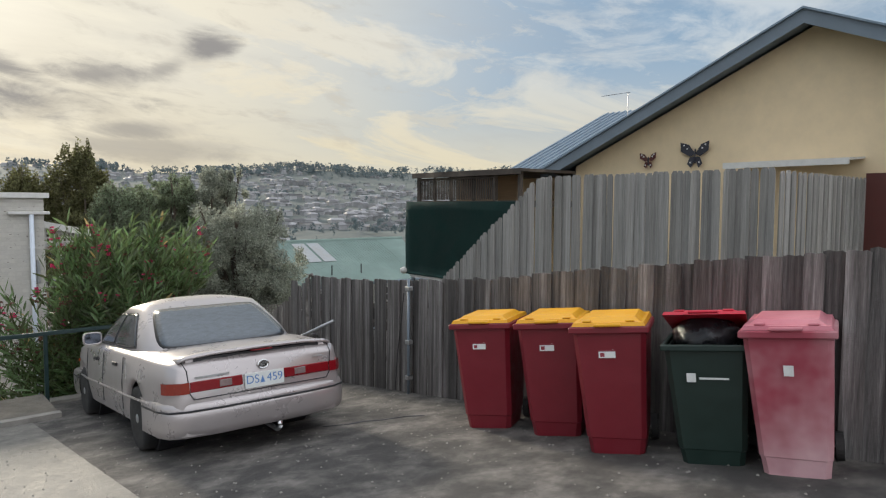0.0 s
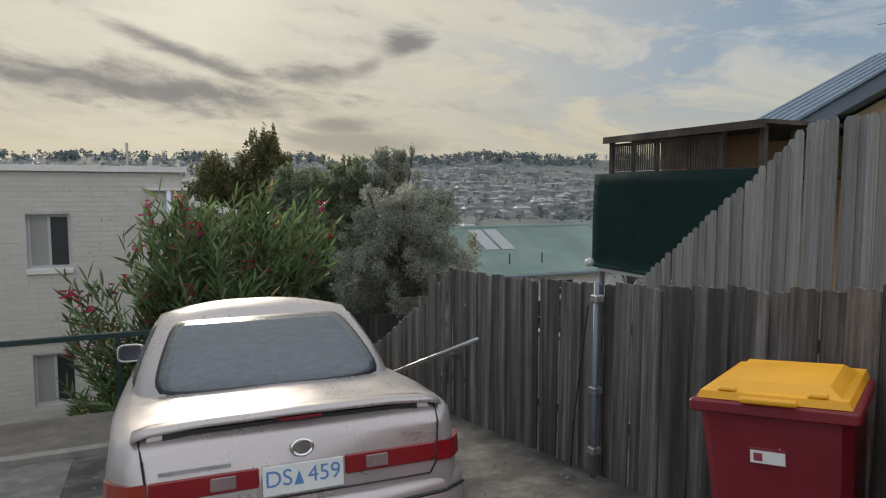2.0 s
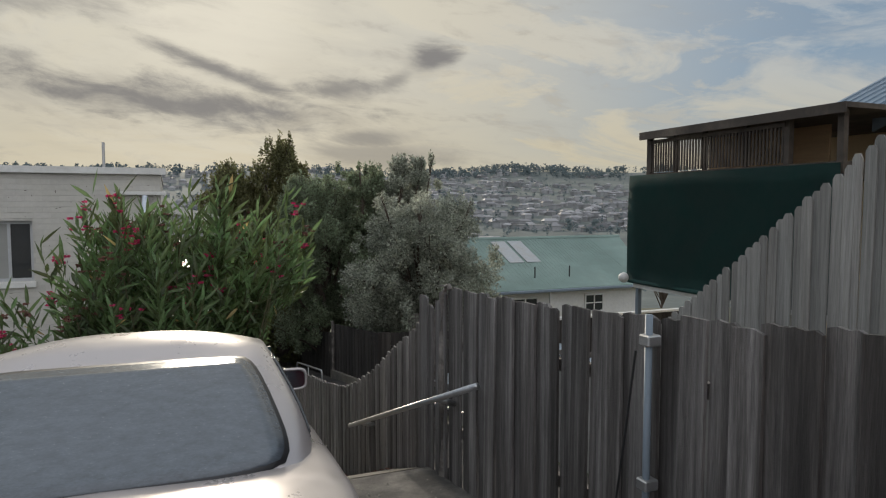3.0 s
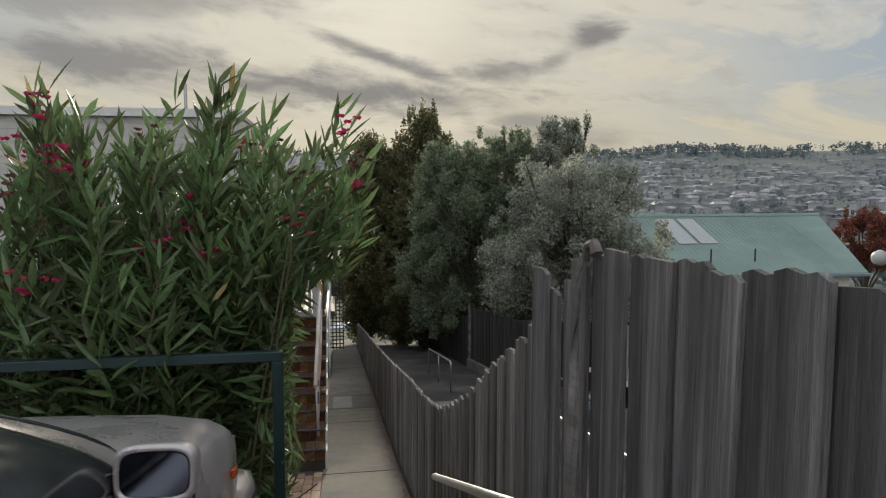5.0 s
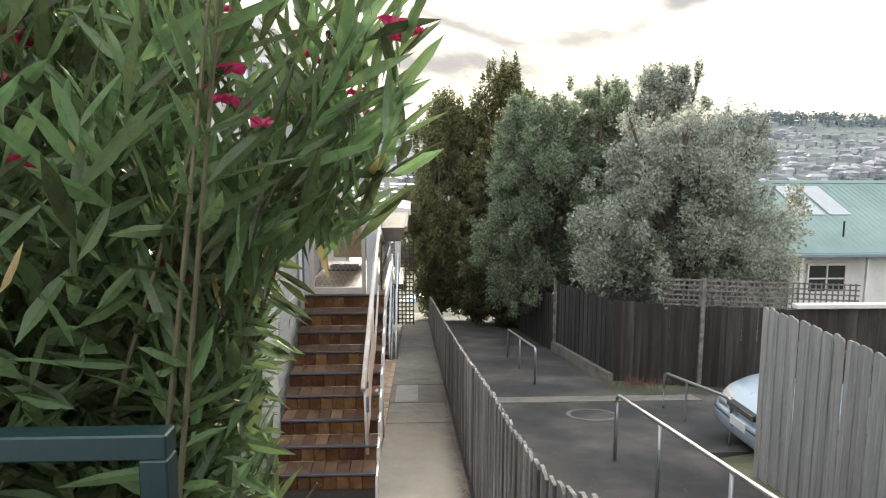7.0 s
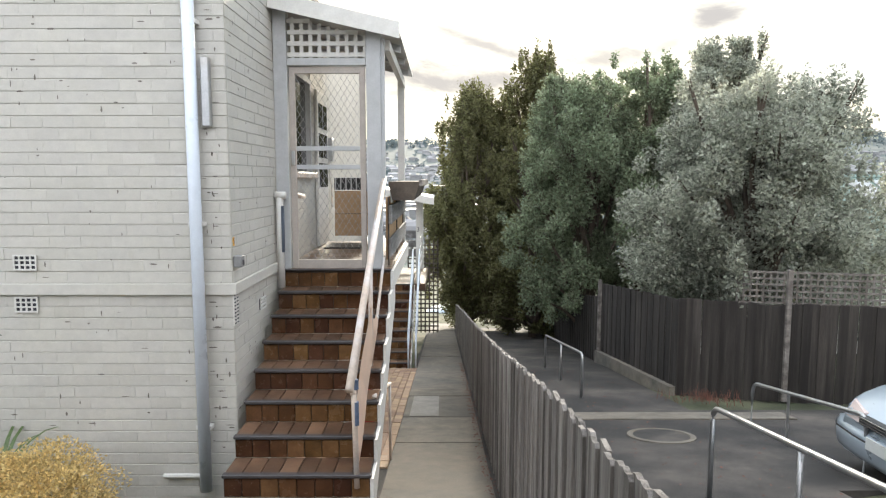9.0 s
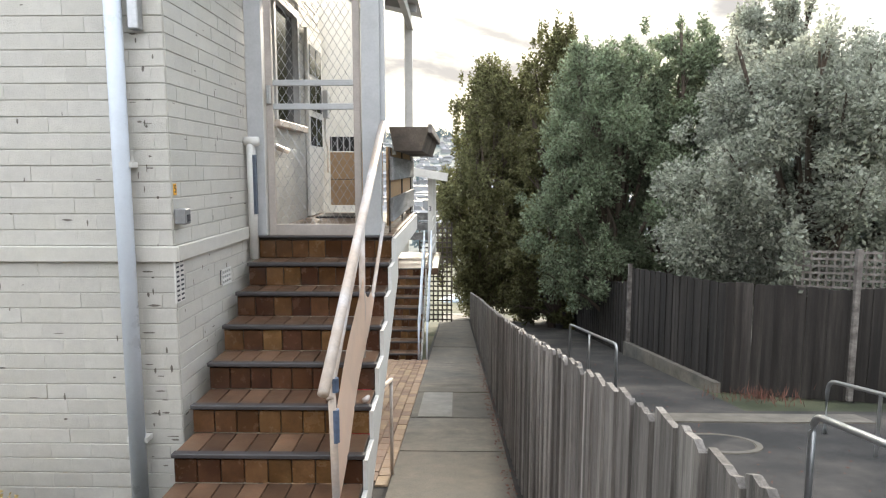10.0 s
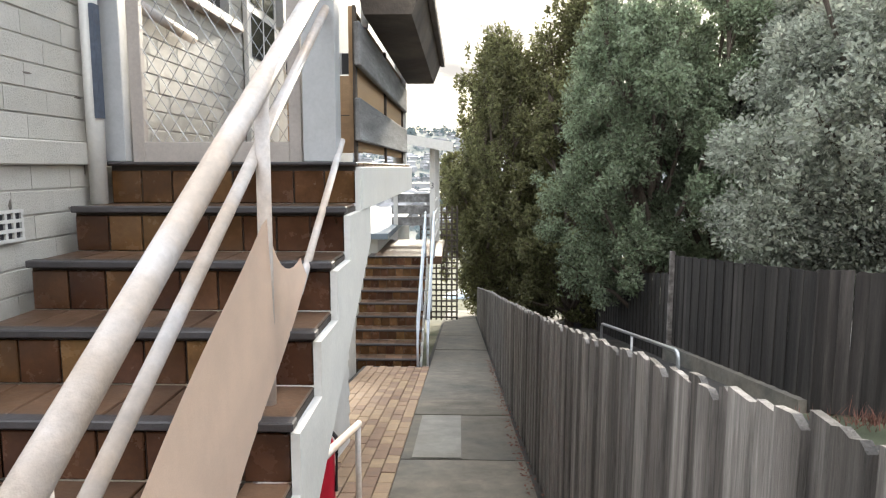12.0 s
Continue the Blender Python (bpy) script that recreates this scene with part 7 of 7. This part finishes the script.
part("arm", tube([(0.05, 0, 0.05), (0.12, -0.05, 0.0)], 0.015, 6), BLACK, lampb)

# ---- the cottage with the teal roof ----
cot = thing("house", pose(18, 30, -4.9), "low white cottage with a teal metal roof", "house")
KO = (18, 30, -4.9)
EZ, RZ = -2.40, -0.42
part("wall", hull8(at(KO, [(11.5, 28.9, -5.2), (23.4, 28.9, -5.2), (24.6, 36.5, -5.2), (11.5, 36.5, -5.2)]), at(KO, [(11.5, 28.9, EZ + 0.1), (23.4, 28.9, EZ + 0.1), (24.6, 36.5, EZ + 0.1), (11.5, 36.5, EZ + 0.1)])), WHITE_PAINT, cot)
part("roof", hull8(at(KO, [(11.2, 28.4, EZ), (23.75, 28.4, EZ), (25.2, 33, RZ), (11.2, 33, RZ)]), at(KO, [(11.2, 28.4, EZ + 0.06), (23.75, 28.4, EZ + 0.06), (25.2, 33, RZ + 0.06), (11.2, 33, RZ + 0.06)])), ROOF_TEAL, cot)
part("roof", hull8(at(KO, [(11.2, 37, EZ), (26.2, 37, EZ), (25.2, 33, RZ), (11.2, 33, RZ)]), at(KO, [(11.2, 37, EZ + 0.06), (26.2, 37, EZ + 0.06), (25.2, 33, RZ + 0.06), (11.2, 33, RZ + 0.06)])), ROOF_TEAL, cot)
part("ridge_cap", hull8(at(KO, [(11.2, 32.85, RZ + 0.02), (25.2, 32.85, RZ + 0.02), (25.2, 33.15, RZ + 0.02), (11.2, 33.15, RZ + 0.02)]), at(KO, [(11.2, 32.95, RZ + 0.12), (25.2, 32.95, RZ + 0.12), (25.2, 33.05, RZ + 0.12), (11.2, 33.05, RZ + 0.12)])), ROOF_TEAL, cot)
part("gutter", box(11.2 - KO[0], 23.8 - KO[0], 28.28 - KO[1], 28.4 - KO[1], EZ - 0.08 - KO[2], EZ + 0.04 - KO[2], bevel=0.02), GUTTER, cot)
sl = (RZ - EZ) / 4.6
for i in range(60):
    x = 11.3 + i * 0.2
    part("roof_rib", hull8(at(KO, [(x, 28.42, EZ + 0.061), (x + 0.025, 28.42, EZ + 0.061), (x + 0.025, 32.9, RZ + 0.02), (x, 32.9, RZ + 0.02)]), at(KO, [(x, 28.42, EZ + 0.07), (x + 0.025, 28.42, EZ + 0.07), (x + 0.025, 32.9, RZ + 0.03), (x, 32.9, RZ + 0.03)])), ROOF_TEAL, cot)
for x in (17.35, 18.25):
    part("skylight_sheet", hull8(at(KO, [(x, 30.6, EZ + sl * 2.2 + 0.085), (x + 0.75, 30.6, EZ + sl * 2.2 + 0.085), (x + 0.75, 32.6, EZ + sl * 4.2 + 0.085), (x, 32.6, EZ + sl * 4.2 + 0.085)]), at(KO, [(x, 30.6, EZ + sl * 2.2 + 0.1), (x + 0.75, 30.6, EZ + sl * 2.2 + 0.1), (x + 0.75, 32.6, EZ + sl * 4.2 + 0.1), (x, 32.6, EZ + sl * 4.2 + 0.1)])), GALV, cot)
for x in (17.9, 19.7):
    part("vent_pipe", tube([(x - KO[0], 29.3 - KO[1], EZ + sl * 0.9 - KO[2]), (x - KO[0], 29.3 - KO[1], EZ + sl * 0.9 + 0.55 - KO[2])], 0.03, 8), BLACK, cot)
for nm, x0, x1, z0, z1 in (("window", 16.6, 17.75, -3.62, -2.80), ("window", 20.3, 21.2, -3.5, -2.8), ("window", 13.2, 14.2, -3.5, -2.8), ("door", 15.4, 16.0, -4.85, -2.75)):
    w = new(nm)
    w.parent = cot
    xm = (x0 + x1) / 2
    zm = (z0 + z1) / 2
    bm = bmesh.new()
    for b in ((x0 - 0.06, x0, z0 - 0.06, z1 + 0.06), (x1, x1 + 0.06, z0 - 0.06, z1 + 0.06), (x0, x1, z1, z1 + 0.06), (x0, x1, z0 - 0.06, z0)) + (((xm - 0.02, xm + 0.02, z0, z1), (x0, xm - 0.02, zm - 0.02, zm + 0.02), (xm + 0.02, x1, zm - 0.02, zm + 0.02)) if nm == "window" else ()):
        box(b[0] - KO[0], b[1] - KO[0], 28.83 - KO[1], 28.9 - KO[1], b[2] - KO[2], b[3] - KO[2], bm)
    part("frame", bm, WHITE_PAINT, w)
    part("pane" if nm == "window" else "leaf", box(x0 - KO[0], x1 - KO[0], 28.87 - KO[1], 28.895 - KO[1], z0 - KO[2], z1 - KO[2]), WINDOW_GLASS if nm == "window" else RAIL_GREEN, w)
for x in (16.1, 18.2):
    part("veranda_post", box(x - KO[0], x + 0.1 - KO[0], 28.5 - KO[1], 28.6 - KO[1], -5.1 - KO[2], EZ - 0.08 - KO[2]), WHITE_PAINT, cot)


# ---- clay pavers between the stairs and the path ----
def pavers():
    root = thing("paving", pose(0, 0, 0), "worn clay paver strip between the house and the path", "paving", kind="structure")
    w, l = 0.112, 0.228
    mesh = paling_like_tile("paver", w - 0.006, l - 0.006, 0.05, PAVER)
    bed = bmesh.new()
    ys = span(14.0, 25.2, 0.8)
    for a, b in zip(ys, ys[1:]):
        lo = [(2.86, a, path_z(a) - 0.3), (3.975, a, path_z(a) - 0.3), (3.975, b, path_z(b) - 0.3), (2.86, b, path_z(b) - 0.3)]
        hull8(lo, [(x, y, z + 0.285) for x, y, z in lo], bed)
    part("bed", bed, DRIVE, root)
    rg = random.Random(4)
    spots = []
    for i in range(9):
        y = 14.05 + (0.114 if i % 2 else 0.0)
        while y < 25.1:
            x = 2.975 + i * w
            if not (x < 3.98 and 15.25 < y < 17.6):
                spots.append((x, y))
            y += l
    spots.sort(key=lambda s: (s[0] < 3.4 and s[1] > 17.6, abs(s[1] - 19.0)))
    V, F = [], []
    for n, (x, y) in enumerate(spots):
        slope = math.atan2(path_z(y + 0.1) - path_z(y - 0.1), 0.2)
        m = Matrix.Translation((x, y, path_z(y) - 0.045 + rg.uniform(-0.003, 0.003))) @ Euler((slope + rg.uniform(-.01, .01), rg.uniform(-.012, .012), rg.uniform(-.01, .01))).to_matrix().to_4x4()
        if n < 290:
            ob = new("paver", mesh)
            ob.parent = root
            ob.matrix_basis = m
        else:
            k = len(V)
            V += [m @ v.co for v in mesh.vertices]
            F += [tuple(i + k for i in p.vertices) for p in mesh.polygons]
    if V:
        tagged(mesh_from("far_pavers", V, F, PAVER, root), kind="stuff")


pavers()
copy_thing(silver_car, car_pose(8.3, 47.0, drive_z(47.0), 180, 0))
# long crack and scraps on the asphalt
crack = thing("ground_crack", pose(3.5, 5.5, park_z(5.5) + 0.003, -7.1), "dark open crack in the asphalt", "crack", kind="structure")
pts = [(-0.1, 0.25), (0.1, 0.10), (0.26, 0.07), (0.40, -0.06), (0.62, -0.14), (0.78, -0.30)]
for (xa, ya), (xb, yb) in zip(pts, pts[1:]):
    w = 0.012 + 0.012 * random.random()
    part("crack", hull8([(xa, ya - w, 0), (xb, yb - w, 0), (xb, yb + w, 0), (xa, ya + w, 0)], [(xa, ya - w * 0.6, 0.004), (xb, yb - w * 0.6, 0.004), (xb, yb + w * 0.6, 0.004), (xa, ya + w * 0.6, 0.004)]), INK_DARK, crack)
# grit on the ground
rg_ = random.Random(12)
V, F = [], []
for _ in range(1500):
    x, y = rg_.uniform(-3, 4.9), rg_.uniform(1.0, 9.0)
    s_ = rg_.uniform(0.004, 0.012)
    k = len(V)
    z_ = park_z(y) + 0.004
    V += [(x - s_, y - s_, z_), (x + s_, y - s_ * 0.7, z_), (x + s_ * 0.6, y + s_, z_), (x - s_ * 0.8, y + s_ * 0.8, z_), (x, y, z_ + s_)]
    F += [(0 + k, 1 + k, 4 + k), (1 + k, 2 + k, 4 + k), (2 + k, 3 + k, 4 + k), (3 + k, 0 + k, 4 + k)]
grit = mesh_from("gravel", V, F, KERB)
tagged(grit, "loose pale gravel scattered over the asphalt", "gravel", kind="stuff")
V, F = [], []
for _ in range(1600):
    side = rg_.random() < 0.5
    y = rg_.uniform(10, 26)
    x = rg_.gauss(4.9, 0.03) if side else rg_.gauss(7.0, 0.8)
    z_ = (path_z(y) if side else drive_z(y)) + 0.008
    s_ = rg_.uniform(0.008, 0.022)
    a = rg_.uniform(0, 6.28)
    k = len(V)
    V += [(x + math.cos(a) * s_, y + math.sin(a) * s_, z_), (x + math.cos(a + 1.9) * s_ * 0.5, y + math.sin(a + 1.9) * s_ * 0.5, z_ + 0.006), (x - math.cos(a) * s_, y - math.sin(a) * s_, z_ + 0.003), (x + math.cos(a - 1.9) * s_ * 0.5, y + math.sin(a - 1.9) * s_ * 0.5, z_)]
    F += [(k, k + 1, k + 2), (k, k + 2, k + 3)]
tagged(mesh_from("leaf_litter", V, F, PETAL_DRY), "dry brown leaf litter along the fence and driveway", "leaf litter", kind="stuff")
# tufts of dry grass at the fence foot
tuft = thing("dry_grass", pose(8.9, 21.9, drive_z(21.9)), "tuft of dry brown grass at the dark fence", "grass")
V, F = [], []
for _ in range(160):
    a, r = rg_.uniform(0, 6.28), abs(rg_.gauss(0, 0.3))
    x, y, h = math.cos(a) * r * 1.3, math.sin(a) * r * 0.6, rg_.uniform(0.06, 0.2)
    k = len(V)
    dx, dy = rg_.gauss(0, 0.06), rg_.gauss(0, 0.06)
    V += [(x - 0.006, y, -0.02), (x + 0.006, y, -0.02), (x + dx, y + dy, h)]
    F += [(k, k + 1, k + 2)]
tagged(mesh_from("blades", V, F, PETAL_DRY, tuft), kind="stuff")


leaf_cloud("foliage", HEDGE, 30000, 0.015, LEAF_YELLOW, hedge, seed=31, shell=0.75, long=1.6)
bm = bmesh.new()
for i in range(12):
    tube([(0.0, 0.0, -0.02), (math.cos(i) * 0.2, math.sin(i * 1.7) * 0.2, 0.3)], 0.012, 5, bm, r_end=0.004)
tagged(part("twigs", bm, BARK, hedge), kind="stuff")
agap = thing("strappy_plant", pose(1.15, 16.0, -2.78), "dark green strap-leaved plant by the wall", "plant")
rg_ = random.Random(9)
for i in range(26):
    a = i * 2.4
    ln = rg_.uniform(0.35, 0.6)
    V = []
    for k in range(6):
        t = k / 5
        r_ = ln * t
        z_ = ln * (1.5 * t - 1.05 * t * t)
        w_ = 0.022 * (1 - t * 0.85)
        for s_ in (-1, 1):
            V.append((math.cos(a) * r_ - math.sin(a) * w_ * s_, math.sin(a) * r_ + math.cos(a) * w_ * s_, z_ + 0.08))
    mesh_from("leaf", V, [(2 * k, 2 * k + 1, 2 * k + 3, 2 * k + 2) for k in range(5)], LEAF_OLEANDER, agap)

# ---- the town on the far hillside ----
def town():
    rg = random.Random(17)
    W, R, T = ([], []), ([], []), ([], [])

    def block(buf, pts, faces):
        k = len(buf[0])
        buf[0].extend(pts)
        buf[1].extend(tuple(i + k for i in f) for f in faces)

    made = 0
    while made < 3000:
        a = radians(rg.uniform(-55, 62))
        r = 320 + 1180 * rg.random() ** 1.15
        x, y = 4 + math.sin(a) * r, 10 + math.cos(a) * r
        dens = noise.noise((x / 160, y / 160, 5.0))
        if dens < -0.32 + r / 9000:
            continue
        z = land_z(x, y)
        big = rg.random() < 0.10 and r < 620
        w, d, h = (rg.uniform(14, 38), rg.uniform(10, 20), rg.uniform(4, 8)) if big else (rg.uniform(7, 15), rg.uniform(5, 9), rg.uniform(2.5, 5))
        t = rg.uniform(-0.5, 0.5) + a * 0.4
        c, s = math.cos(t), math.sin(t)

        def P(u, v, q):
            return (x + u * c - v * s, y + u * s + v * c, z + q)
        e = 0.6
        block(W, [P(-w / 2, -d / 2, -3), P(w / 2, -d / 2, -3), P(w / 2, d / 2, -3), P(-w / 2, d / 2, -3), P(-w / 2, -d / 2, h), P(w / 2, -d / 2, h), P(w / 2, d / 2, h), P(-w / 2, d / 2, h)],
              [(0, 1, 5, 4), (1, 2, 6, 5), (2, 3, 7, 6), (3, 0, 4, 7)])
        rh = 0.6 if big else d * rg.uniform(0.2, 0.34)
        block(R, [P(-w / 2 - e, -d / 2 - e, h), P(w / 2 + e, -d / 2 - e, h), P(w / 2 + e, d / 2 + e, h), P(-w / 2 - e, d / 2 + e, h), P(-w / 2 + d * 0.25, 0, h + rh), P(w / 2 - d * 0.25, 0, h + rh)],
              [(0, 1, 5, 4), (2, 3, 4, 5), (1, 2, 5), (3, 0, 4)])
        made += 1
    town_ob = thing("far_town", pose(0, 0, 0), "hillside suburb of small houses across the valley", "town", kind="stuff")
    tagged(mesh_from("house_walls", W[0], W[1], FAR_WALL, town_ob), kind="stuff")
    tagged(mesh_from("house_roofs", R[0], R[1], FAR_ROOF, town_ob), kind="stuff")
    # far trees: loose clumps of small faces
    n = 0
    while n < 5600:
        a = radians(rg.uniform(-56, 63))
        ridge = rg.random() < 0.42
        r = rg.uniform(1330, 1560) if ridge else 200 + 1200 * rg.random()
        deg = math.degrees(a)
        if ridge and not (22 < deg < 38) and noise.noise((deg * 0.35, 2.0, 0)) < 0.15 and rg.random() < 0.70:
            continue
        x, y = 4 + math.sin(a) * r, 10 + math.cos(a) * r
        if not ridge and noise.noise((x / 120, y / 120, 9.0)) < rg.uniform(-0.45, 0.15):
            continue
        z = land_z(x, y)
        hgt = rg.uniform(6, 14) if ridge else rg.uniform(3, 5 + 5 * rg.random())
        wid = hgt * rg.uniform(0.28, 0.5)
        for _ in range(16):
            th, q = rg.uniform(0, 6.283), math.sqrt(rg.random())
            zz = rg.uniform(0.12, 1.0)
            lim = wid * (1 - (zz - 0.45) ** 2 * 1.6)
            c = Vector((x + math.cos(th) * q * lim, y + math.sin(th) * q * lim, z + zz * hgt))
            u = Vector((rg.gauss(0, 1), rg.gauss(0, 1), rg.gauss(0, 1))).normalized() * wid * rg.uniform(0.3, 0.6)
            v = u.orthogonal().normalized() * wid * rg.uniform(0.25, 0.5)
            block(T, [tuple(c - u), tuple(c + v), tuple(c + u * 0.9), tuple(c - v * 1.1)], [(0, 1, 2), (0, 2, 3)])
        n += 1
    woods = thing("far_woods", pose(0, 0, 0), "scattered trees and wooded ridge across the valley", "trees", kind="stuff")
    tagged(mesh_from("foliage", T[0], T[1], HAZED_TREE, woods), kind="stuff")


town()


def far_block(az, r, w, d, h, material, label, lift=0.0, roof=None):
    x, y = 4 + math.sin(radians(az)) * r, 10 + math.cos(radians(az)) * r
    b = thing("building", pose(x, y, land_z(x, y) + lift, 0, 0, -az), label, "building", "far buildings")
    part("wall", box(-w / 2, w / 2, -d / 2, d / 2, -6, h), material, b)
    part("roof", box(-w / 2 - 0.5, w / 2 + 0.5, -d / 2 - 0.5, d / 2 + 0.5, h, h + 0.8), roof or ROOF_DARK, b)
    for i in range(int(w / 6)):
        part("window", box(-w / 2 + 2 + i * 6, -w / 2 + 5 + i * 6, -d / 2 - 0.1, -d / 2, h * 0.45, h * 0.75), WINDOW_GLASS, b)


far_block(27.0, 330, 38, 12, 9, ROOF_DARK, "long dark shed in the valley", 1)
far_block(28.6, 318, 7, 3, 11, FAR_RED, "orange-red block in the valley", 1, FAR_RED)
far_block(28.2, 300, 16, 6, 4.5, FAR_ORANGE, "row of yellow hoardings in the valley", 1, FAR_ORANGE)
far_block(35.0, 300, 30, 6, 4.5, FAR_ORANGE, "long yellow canopy in the valley", 1, FAR_ORANGE)
far_block(4.0, 700, 30, 14, 20, WHITE_PAINT, "white block of flats on the hillside", 0, GUTTER)
